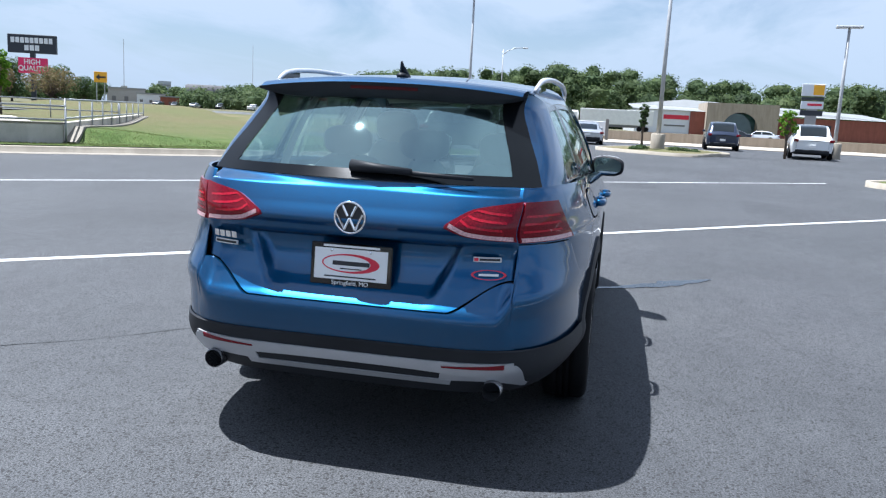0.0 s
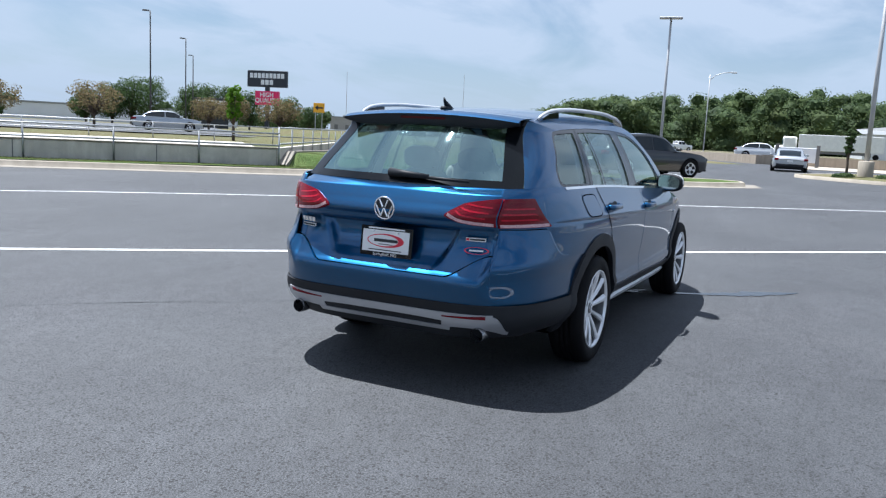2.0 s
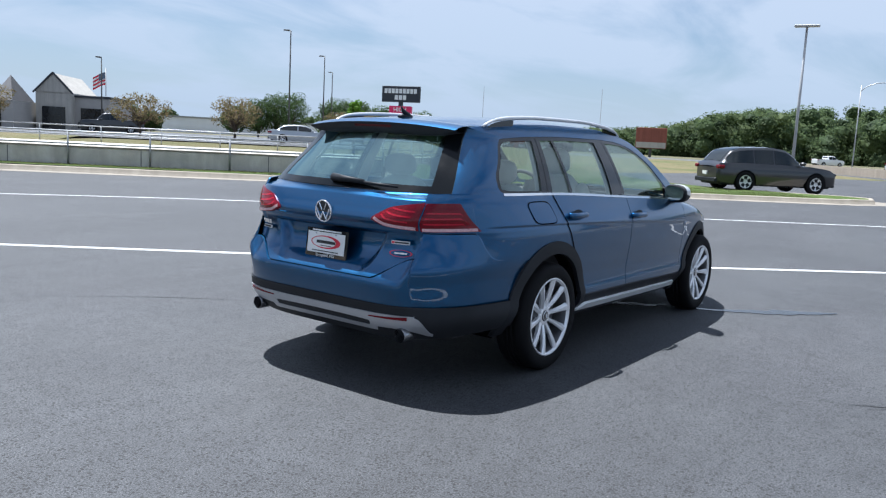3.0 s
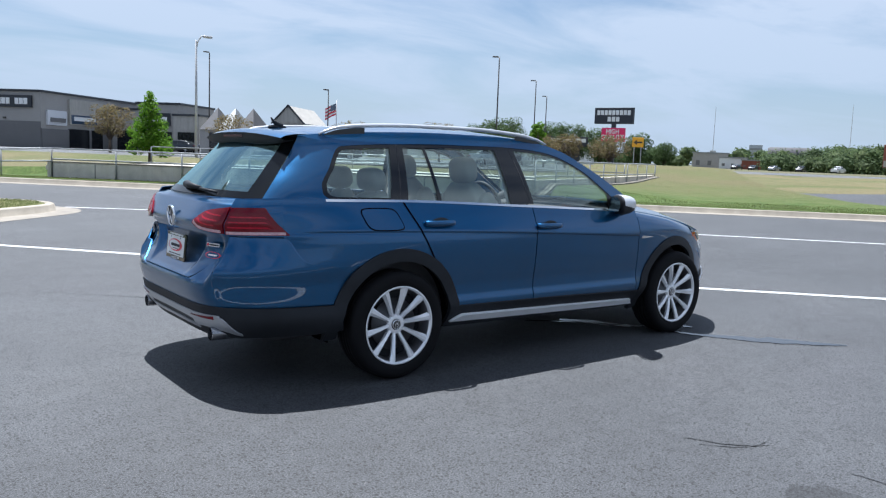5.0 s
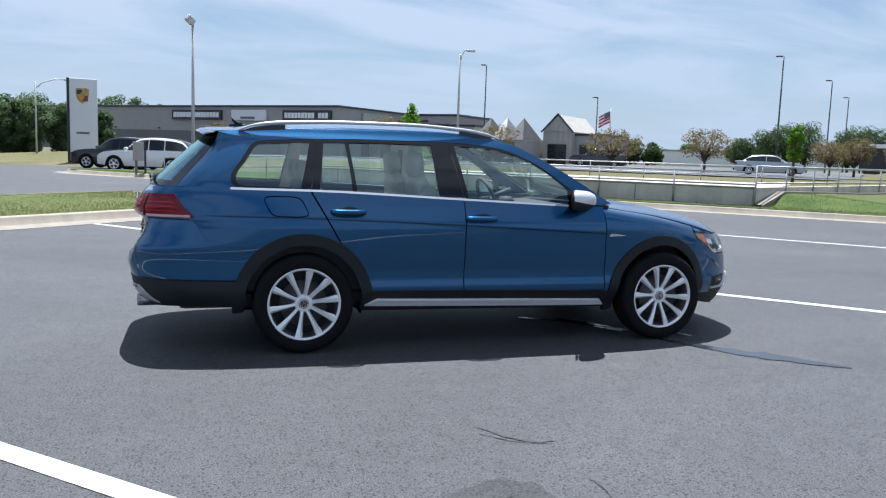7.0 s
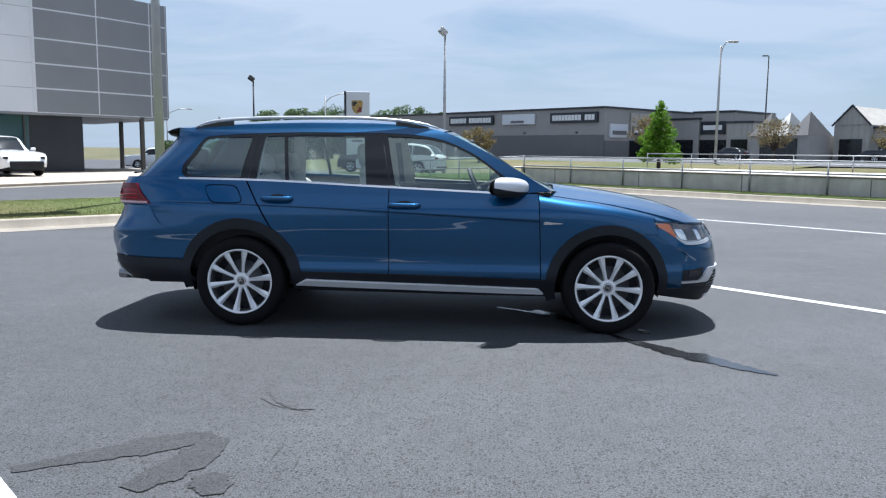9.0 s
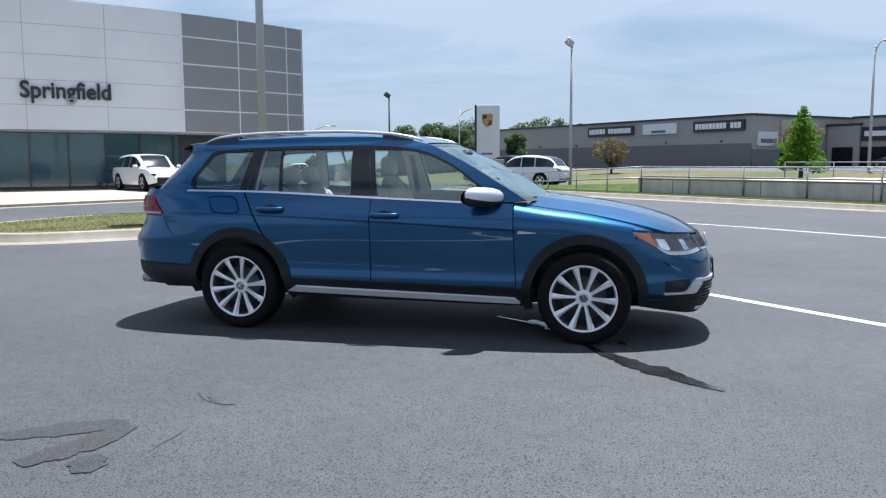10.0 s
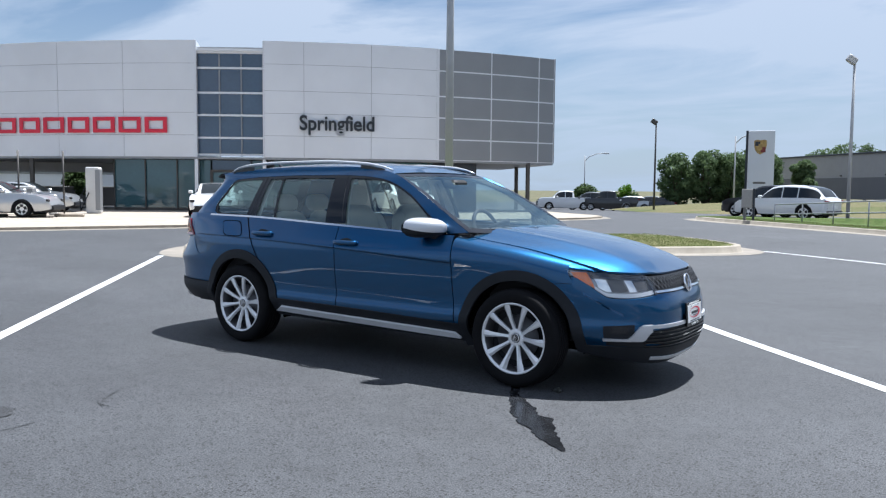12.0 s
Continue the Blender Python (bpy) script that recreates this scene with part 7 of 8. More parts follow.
# ---- stores ----
dm = thing("furniture_store", "long grey stucco store with dark base and black sign panels", "building", lot(72.5, 53.2, 0.45), 45)
part("wall", box(0, 26, 0, 62, 0, 6.0), M_STUCCO, dm, "grey stucco wall")
part("dark_base", box(-0.12, 0.0, 0, 62, 0, 2.9), M_STUCCO_DK, dm, "dark grey wall base")
part("dark_base", box(0, 26, -0.12, 0.0, 0, 2.2), M_STUCCO_DK, dm)
part("parapet_cap", box(-0.2, 26.2, -0.2, 62.2, 6.0, 6.22, 0.03), M_SIGNBLK, dm, "black parapet cap")
for v0, v1, z0, z1, m_ in ((0.9, 8.2, 4.35, 5.6, M_SIGNBLK), (10.8, 16.5, 4.3, 5.6, M_PANEL), (18.2, 27.0, 4.35, 5.6, M_SIGNBLK)):
    sgn = part("sign_panel", box(-0.30, -0.0, v0, v1, z0, z1, 0.03), m_, dm, "flat sign panel")
    if m_ is M_SIGNBLK:
        words = (9, 3) if v0 < 5 else (6, 8)
        cells, step = sum(words) + 1, (v1 - v0 - 0.7) / (sum(words) + 1)
        for i in range(cells):
            if i != words[1]:
                a = v0 + 0.35 + step * i
                part("sign_block", box(-0.36, -0.29, a + 0.05, a + step - 0.05, z0 + 0.30, z1 - 0.30), M_SIGNTXT, sgn, "plain block of writing")
    else:
        part("sign_bar", box(-0.36, -0.29, v0 + 1.8, v1 - 1.6, z0 + 0.2, z0 + 0.48), M_STUCCO_DK, sgn, "bar of writing")
for u0, u1, z0, z1, m_ in ((0.8, 4.2, 2.6, 4.2, M_PANEL), (4.8, 12.2, 2.8, 5.6, M_STUCCO_LT), (5.0, 10.0, 2.9, 3.9, M_BAYGLASS)):
    sgn = part("sign_panel", box(u0, u1, -0.28 if m_ is not M_BAYGLASS else -0.34, 0.0, z0, z1, 0.03), m_, dm)
    if m_ is not M_STUCCO_LT:
        part("sign_bar", box(u0 + 0.4, u1 - 0.4, -0.40, -0.27, z0 + 0.35, z0 + 0.8), M_SIGNTXT if m_ is M_BAYGLASS else M_STUCCO_DK, sgn, "bar of writing")
for u0, u1 in ((4.8, 8.6), (9.2, 11.4)):
    part("shopfront", box(u0, u1, -0.2, 0.1, 0, 2.3), M_SHOPGLASS, dm, "dark shopfront opening")
for i in range(7):
    part("wall_lamp", box(-0.15, 0.0, 4 + 8.5 * i, 4.3 + 8.5 * i, 3.1, 3.3), M_DARKPOLE, dm)


def shop(u, v, w, h, wallm, roof, label, sign=True, arch=False):
    """Shop unit of the strip mall, facing the lot; local x runs along the front."""
    ob = thing("shop_unit", label, "building", lot(u, v, 0.45), -45, "strip mall shops")
    part("wall", box(0, w, 0, 10, 0, h), wallm, ob, "stucco front")
    if roof == "flat":
        part("parapet_cap", box(-0.15, w + 0.15, -0.15, 10.1, h, h + 0.25, 0.03), M_SIGNBLK, ob, "dark parapet cap")
    elif roof == "gable":
        part("gable", ([(0, -0.1, h), (w, -0.1, h), (w / 2, -0.1, h + w * 0.55), (0, 10, h), (w, 10, h), (w / 2, 10, h + w * 0.55)], [(0, 1, 2), (3, 5, 4), (0, 2, 5, 3), (1, 4, 5, 2)]), M_STUCCO_LT, ob, "pale gable")
        part("gable_trim", join(tube([(-0.2, -0.2, h - 0.1), (w / 2, -0.2, h + w * 0.57)], 0.1, 6), tube([(w + 0.2, -0.2, h - 0.1), (w / 2, -0.2, h + w * 0.57)], 0.1, 6)), M_SIGNBLK, ob, "dark gable trim")
    elif roof == "hips":
        for k in range(3):
            x0, x1 = w * k / 3, w * (k + 1) / 3
            part("roof_peak", ([(x0, -0.2, h), (x1, -0.2, h), ((x0 + x1) / 2, 2.5, h + 2.6), (x0, 6, h), (x1, 6, h)], [(0, 1, 2), (1, 4, 2), (3, 0, 2), (4, 3, 2)]), M_ROOF if k % 2 else M_SHINGLE, ob, "peaked roof")
    if sign:
        sp = part("sign_panel", box(w * 0.2, w * 0.8, -0.2, 0, h * 0.55, h * 0.82, 0.02), M_SIGNBLK, ob, "dark sign panel")
        part("sign_bar", box(w * 0.27, w * 0.73, -0.26, -0.19, h * 0.64, h * 0.74), M_SIGNTXT, sp, "bar of writing")
    n = max(1, int(w / 3.2))
    for k in range(n):
        x0 = w * (k + 0.18) / n
        part("shopfront", box(x0, x0 + w * 0.64 / n, -0.12, 0.1, 0, 2.5), M_SHOPGLASS, ob, "dark shop window")
    return ob


for u, v, w, h, m_, rf, sg in ((86.0, 53.0, 4.0, 5.0, M_STUCCO, "flat", False), (86.4, 50.0, 5.5, 5.8, M_STUCCO, "flat", True), (84.2, 44.2, 3.2, 4.4, M_STUCCO_LT, "flat", False), (79.2, 38.6, 6.3, 2.8, M_STUCCO, "hips", False), (84.6, 32.0, 3.6, 4.0, M_STUCCO_LT, "gable", False), (85.6, 28.4, 3.6, 3.6, M_STUCCO, "flat", False)):
    shop(u, v, w, h, m_, rf, "grey stucco shop with dark trim and shopfront", sg)
lb = thing("garden_wall", "low brown block wall behind the showroom porch", "wall", lot(-26, 51, -0.1), 45)
part("wall", box(0, 15, 0, 0.3, 0, 1.32), M_STUCCO_DK, lb, "brown block wall")
part("coping", box(-0.05, 15.05, -0.05, 0.35, 1.32, 1.40, 0.02), M_STUCCO, lb, "pale coping")
pb = thing("depot", "pale flat-roofed depot far behind the porch", "building", lot(-34, 72, -0.1), 45)
part("wall", box(0, 26, 0, 12, 0, 2.5), M_PANEL, pb, "pale wall")
part("roof_edge", box(-0.1, 26.1, -0.1, 12.1, 2.5, 2.7), M_ROOF, pb, "pale roof edge")
lw = thing("warehouse", "long low pale warehouse with a flat roof", "building", (120, 165, 0.4), -30)
part("wall", box(-45, 45, 0, 20, 0, 3.6), M_PANEL, lw, "pale wall")
part("roof_edge", box(-45.2, 45.2, -0.2, 20, 3.6, 4.0), M_ROOF, lw, "pale roof edge")

# materials store beyond the road
ms = thing("supply_store", "white and brick supply store with an arched tan entrance", "building", (174.5, -4.4, 0.2), -87)
part("white_wall", box(0, 11.5, 0, 40, 0, 5.2), M_PANEL, ms, "white metal wall")
part("brick_wall", box(11.5, 14.5, -0.5, 20, 0, 5.0), M_BRICK, ms, "red brick wall")
part("porch", join(box(14.5, 17.8, -2.5, 10, 0, 7.0), box(25.0, 29.0, -2.5, 10, 0, 7.0), box(17.8, 25.0, -2.5, 10, 5.2, 7.0)), M_TAN, ms, "tan stucco porch")
arch_pts = [(21.4 + 3.6 * math.cos(a), 1.6 + 3.6 * math.sin(a)) for a in np.linspace(0, math.pi, 17)]
part("porch_arch", ([(x, -2.55, z) for x, z in arch_pts] + [(x, -2.55, 5.25) for x, z in arch_pts], [(i, i + 1, 17 + i + 1, 17 + i) for i in range(16)]), M_TAN, ms, "tan arch")
part("entrance", box(17.8, 25.0, 0.5, 1.0, 0, 5.2), M_DARKGLASS, ms, "dark glass entrance")
part("brick_wing", box(29.0, 52.0, -0.5, 26, 0, 4.6), M_BRICK, ms, "long red brick wall")
part("roof", ([(-0.5, -0.6, 5.2), (52.5, -0.8, 4.7), (52.5, 20, 6.4), (12, 16, 8.0), (-0.5, 20, 6.6)], [(0, 1, 2, 3, 4)]), M_ROOF, ms, "pale metal roof")
part("brick_wing", box(52.0, 95.0, 6, 30, 0, 4.2), M_BRICK, ms)
part("red_bar", box(6.0, 11.3, -0.1, -0.02, 3.2, 4.1), M_RED, ms, "bar of red writing")
part("grey_bar", box(6.2, 10.6, -0.1, -0.02, 1.7, 2.0), M_STUCCO_DK, ms, "bar of grey writing")
part("dark_bar", box(33.0, 40.0, -0.6, -0.5, 2.6, 3.4), M_SIGNBLK, ms, "bar of dark writing")

# far buildings and mast seen over the swell
for x, y, w, h, d, ms_ in ((246, 166, 12, 5.2, 9, M_STUCCO), (241, 153.5, 9, 3.6, 8, M_PANEL), (236, 143.5, 6, 2.9, 6, M_BRICK), (258, 176, 10, 3.4, 9, M_STUCCO_LT)):
    fb = thing("far_building", "distant pale low commercial building", "building", (x, y, 0.4), -58, "distant buildings")
    part("wall", box(-w / 2, w / 2, 0, d, 0, h, 0.05), ms_, fb)
    part("roof", box(-w / 2 - 0.3, w / 2 + 0.3, -0.3, d, h, h + 0.4), M_ROOF, fb, "flat roof")
    for k in range(3):
        part("window", box(-w / 2 + w * (k + 0.3) / 3, -w / 2 + w * (k + 0.62) / 3, -0.1, 0.1, 0.9, h * 0.5), M_STUCCO_DK, fb)
for x, y, w, h in ((764, 466, 13, 24), (772, 453, 18, 18), (778, 444, 9, 21)):
    ct = thing("far_tower", "hazy pale tower block on the horizon", "building", (x, y, 0.4), -58, "distant towers")
    part("wall", box(-w / 2, w / 2, 0, 14, 0, h, 0.2), M_FARTOWER, ct, "hazy pale wall")
    for k in range(4):
        part("window_band", box(-w * 0.46, w * 0.46, -0.2, 0.1, h * (0.2 + 0.19 * k), h * (0.28 + 0.19 * k)), M_GREY, ct)
tk = thing("storage_tank", "dark horizontal storage tank beside the road", "tank", (231.9, 128.3, 0.4), -58)
part("shell", moved(turned([(0.0, -6.5), (2.6, -6.3), (2.9, -5.5), (2.9, 5.5), (2.6, 6.3), (0.0, 6.5)], 20, "x"), pose(0, 0, 4.4)), M_SHINGLE, tk, "dark tank shell", True)
for x in (-4, 0, 4):
    part("cradle", box(x - 0.5, x + 0.5, -2, 2, 0, 2.4), M_STUCCO_DK, tk)
for x, y, h in ((409, 276, 36), (520, 250, 44)):
    ma = thing("radio_mast", "thin distant lattice radio mast", "mast", (x, y, 0))
    part("mast", tube([(0, 0, 0), (0, 0, h)], [0.26, 0.12], 4), M_POLE, ma)
    part("dish_ring", box(-1.2, 1.2, -1.2, 1.2, h * 0.25, h * 0.25 + 1.0), M_POLE, ma)
# billboard before the woods
bb = thing("billboard", "faded brown roadside billboard on a post", "billboard", (133.4, 53.5, 0.4), -68)
part("panel", box(-2.7, 2.7, -0.15, 0.15, 1.6, 5.3, 0.05), M_BRICK, bb, "faded brown panel")
part("pale_band", box(-2.6, 2.6, -0.18, -0.14, 1.7, 2.7), M_STUCCO_LT, bb, "pale lower band")
part("post", box(-0.25, 0.25, 0.15, 0.5, 0, 4.5), M_DARKPOLE, bb, "dark post")
# lorry
tr = thing("lorry", "white articulated lorry with a long box trailer", "lorry", (159.7, -7.6, 0.4), 90)
part("trailer", box(0, 14.2, -1.3, 1.3, 1.2, 4.15, 0.05), M_WHITE, tr, "white box trailer")
part("skirt", box(2, 12, -1.2, 1.2, 0.7, 1.2), M_STUCCO_DK, tr, "dark trailer frame")
part("cab", join(box(14.6, 17.0, -1.25, 1.25, 0.7, 3.7, 0.3), box(16.8, 18.4, -1.1, 1.1, 0.7, 2.0, 0.3)), M_WHITE, tr, "white tractor cab")
part("cab_window", box(16.6, 17.05, -1.1, 1.1, 2.2, 3.1, 0.05), M_DARKGLASS, tr, "dark cab window")
for x in (1.2, 2.5, 12.6, 13.8, 17.4):
    for y in (-1.1, 1.1):
        part("wheel", moved(turned([(0.0, -0.15), (0.5, -0.15), (0.5, 0.15), (0.0, 0.15)], 16, "y"), pose(x, y, 0.5)), M_RUBBER, tr)

# ---- parked vehicles ----
VEH = {
    # outline: (x, z) of the upper body from tail to nose, then glass house, as parts of length and height
    "suv": dict(low=[(-0.5, 0.52), (-0.485, 0.61), (-0.30, 0.625), (0.20, 0.61), (0.40, 0.56), (0.48, 0.45), (0.5, 0.32)], glass=[(-0.475, 0.62), (-0.375, 0.905), (-0.25, 0.975), (-0.07, 1.0), (0.04, 0.965), (0.225, 0.61)]),
    "coupe": dict(low=[(-0.5, 0.52), (-0.48, 0.64), (-0.30, 0.68), (0.20, 0.66), (0.40, 0.60), (0.48, 0.46), (0.5, 0.32)], glass=[(-0.40, 0.66), (-0.22, 0.92), (-0.06, 1.0), (0.05, 0.98), (0.23, 0.66)]),
    "sedan": dict(low=[(-0.5, 0.50), (-0.485, 0.66), (-0.30, 0.68), (0.22, 0.64), (0.42, 0.58), (0.49, 0.45), (0.5, 0.32)], glass=[(-0.40, 0.66), (-0.24, 0.95), (-0.06, 1.0), (0.06, 0.98), (0.25, 0.64)]),
    "pickup": dict(low=[(-0.5, 0.60), (-0.49, 0.64), (-0.12, 0.64), (0.22, 0.63), (0.44, 0.60), (0.49, 0.46), (0.5, 0.32)], glass=[(-0.13, 0.63), (-0.10, 0.97), (0.02, 1.0), (0.12, 0.97), (0.25, 0.63)]),
}


M_CARGLASS = mat_plain("dark_car_window", (0.012, 0.016, 0.018), 0.04, 0.0, 0.1, 2, 20, spec=0.6)


def vehicle(name, kind, L, W, H, paint, label, at, turn, light_front=True):
    """Parked vehicle, nose along local +x: body, glass house, lamps, bumpers, wheels."""
    ob = thing(name, label, "car" if kind != "pickup" else "pickup", at, turn)
    d = VEH[kind]
    top = curve([(x, z) for x, z in d["low"]])
    wr = 0.365 if kind in ("suv", "pickup") else 0.325
    ax = (-0.285 * L, 0.305 * L)
    zb = 0.22 if kind != "suv" else 0.27

    def hw(x, z):
        k = 1 - abs(2 * x) ** (6 if x < 0 else 5)
        k = max(0.0, k) ** 0.35
        b = 0.93 + 0.07 * math.sin(math.pi * min(1, max(0, (z - zb) / (H * 0.62 - zb))))
        return W / 2 * b * (0.72 + 0.28 * k)

    def flank(s, t):
        x = -0.5 + s
        zt = top(x) * H
        low = zb + 0.10 * abs(2 * x) ** 8
        for a in ax:
            q = (wr + 0.05) ** 2 - (x * L - a) ** 2
            if q > 0:
                low = max(low, wr + math.sqrt(q))
        z = low + (zt - low) * t
        return (x * L, -hw(x, z), z)

    side = sheet(flank, 64, 10)
    deck = sheet(lambda s, t: ((s - 0.5) * L, hw(s - 0.5, top(s - 0.5) * H) * (2 * t - 1), top(s - 0.5) * H + 0.035 * (1 - (2 * t - 1) ** 2)), 64, 8)
    tail = sheet(lambda s, t: (-0.5 * L - 0.03 * math.sin(math.pi * s) * 1.0, hw(-0.5, 0.5) * (2 * s - 1), zb + 0.10 + (top(-0.5) * H - zb - 0.10) * t), 10, 6)
    nose = sheet(lambda s, t: (0.5 * L + 0.06 * math.sin(math.pi * s), hw(0.5, 0.5) * (2 * s - 1), zb + 0.10 + (top(0.5) * H - zb - 0.10) * t), 10, 6)
    part("body", join(side, mirrored(side), deck, tail, nose), paint, ob, "painted body", True)
    part("underside", box(-0.46 * L, 0.46 * L, -W * 0.40, W * 0.40, zb - 0.05, 0.55 * H * 0.9, 0.05), M_BLACK, ob, "dark underside")
    g = d["glass"]
    gtop = curve(g)
    gx0, gx1 = g[0][0], g[-1][0]

    def house(s, t):
        x = gx0 + (gx1 - gx0) * s
        z = gtop(x) * H
        zl = top(x) * H - 0.02
        q = 2 * t - 1
        tw = W / 2 * 0.90
        inn = 0.78
        if abs(q) > 0.5:
            k = (abs(q) - 0.5) * 2
            y = tw * (inn + (1 - inn) * k)
            zz = z - 0.03 + (zl - z + 0.03) * k
        else:
            y = tw * inn * abs(q) * 2
            zz = z - 0.03 * (abs(q) * 2) ** 2
        return (x * L, math.copysign(y, q), max(zz, zl) if abs(q) <= 0.5 else zz)

    part("upper_body", sheet(house, 40, 24), paint, ob, "painted roof and pillars", True)

    def pane(x0, x1, k0, k1, sg):
        """Side window on the upper body between two places along it."""
        def fn(s, t):
            x = x0 + (x1 - x0) * s
            p = house((x - gx0) / (gx1 - gx0), 0.5 + sg * (0.25 + 0.25 * (k0 + (k1 - k0) * t)))
            return (p[0], p[1] + sg * 0.008, p[2])
        return sheet(fn, 10, 3)

    def screen(x0, x1):
        def fn(s, t):
            p = house((x0 + (x1 - x0) * s - gx0) / (gx1 - gx0), 0.5 + 0.42 * (t - 0.5))
            return (p[0], p[1], p[2] + 0.012)
        return sheet(fn, 10, 6)

    cuts = [gx0 + 0.035, -0.21, -0.045, gx1 - 0.045] if kind == "suv" else ([-0.095, 0.03, gx1 - 0.04] if kind == "pickup" else [gx0 + 0.06, -0.05, gx1 - 0.045])
    for a, b in zip(cuts[:-1], cuts[1:]):
        for sg in (-1, 1):
            part("side_window", pane(a + 0.006, b - 0.006, 0.14, 0.94, sg), M_CARGLASS, ob, "dark side window", True)
    tops = [x for x, z in g if z > 0.91]
    part("windscreen", screen(tops[-1] + 0.015, gx1 - 0.012), M_CARGLASS, ob, "dark windscreen", True)
    part("rear_window", screen(gx0 + 0.012, tops[0] - 0.008), M_CARGLASS, ob, "dark rear window", True)
    for sg in (-1, 1):
        z0 = top(-0.47) * H
        part("tail_lamp", box(-0.512 * L, -0.455 * L, sg * W * 0.40 - 0.16, sg * W * 0.40 + 0.05, z0 - 0.20, z0 - 0.07, 0.03), M_REDLENS, ob, "red tail lamp")
        z0 = top(0.47) * H
        part("headlamp", box(0.425 * L, 0.492 * L, sg * W * 0.37 - 0.14, sg * W * 0.37 + 0.06, z0 - 0.10, z0 + 0.02, 0.04), M_FOGLENS, ob, "dark headlamp lens")
        part("wing_mirror", box(0.155 * L, 0.195 * L, sg * (W * 0.47 + 0.08) - 0.09, sg * (W * 0.47 + 0.08) + 0.09, top(0.17) * H + 0.02, top(0.17) * H + 0.15, 0.04), paint, ob)
    part("front_intake", box(0.485 * L, 0.515 * L, -W * 0.34, W * 0.34, 0.27, 0.46 if kind in ("coupe", "sedan") else (0.60 if kind == "suv" else 0.85), 0.03), M_BLACK, ob, "black front intake")
    part("rear_valance", box(-0.512 * L, -0.49 * L, -W * 0.38, W * 0.38, 0.30, 0.46, 0.03), M_BLACK, ob, "black rear valance")
    part("number_plate", box(-0.516 * L, -0.50 * L, -0.15, 0.15, 0.56, 0.68), M_WHITE, ob, "pale plate with a plain bar")
    for a in ax:
        for sg in (-1, 1):
            wh = part("wheel", moved(turned([(0.0, -0.075), (wr * 0.62, -0.085), (wr * 0.66, -0.09), (wr * 0.64, 0.05)], 20, "y"), pose(a, sg * (W / 2 - 0.10), wr, 0, 0, 0 if sg < 0 else 180)), M_ALLOY if paint is not M_CARBLK else M_SATIN, ob, "alloy wheel", True)
            part("tyre", moved(turned([(wr * 0.64, -0.09), (wr * 0.95, -0.11), (wr, -0.08), (wr, 0.08), (wr * 0.6, 0.10)], 24, "y"), pose(a, sg * (W / 2 - 0.10), wr, 0, 0, 0 if sg < 0 else 180)), M_RUBBER, wh, "black tyre", True)
            for k in range(5):
                part("spoke_gap", moved(([(-0.05, -0.088, wr * 0.22), (0.05, -0.088, wr * 0.22), (0.075, -0.093, wr * 0.55), (-0.075, -0.093, wr * 0.55)], [(0, 1, 2, 3)]), pose(a, sg * (W / 2 - 0.10), wr, 0, 0, 0 if sg < 0 else 180) @ Matrix.Rotation(2 * math.pi * k / 5, 4, "Y")), M_BLACK, wh)
    if kind == "pickup":
        part("bed_floor", box(-0.48 * L, -0.14 * L, -W * 0.40, W * 0.40, top(-0.3) * H - 0.02, top(-0.3) * H + 0.045), M_BLACK, ob, "dark load bed")
    return ob


M_CARWHT = mat_paint("white_car_paint", (0.72, 0.73, 0.74), 0.03, 0.35, 0.0)
M_CARSIL = mat_paint("silver_car_paint", (0.45, 0.47, 0.49), 0.08, 0.32, 0.6)
M_CARBLK = mat_paint("black_car_paint", (0.012, 0.013, 0.016), 0.10, 0.3, 0.1)
M_CARGRY = mat_paint("dark_grey_car_paint", (0.045, 0.048, 0.052), 0.10, 0.32, 0.4)
M_CARNVY = mat_paint("dark_blue_car_paint", (0.015, 0.025, 0.055), 0.10, 0.3, 0.4)
M_CARRED = mat_paint("red_car_paint", (0.42, 0.02, 0.02), 0.05, 0.32, 0.1)

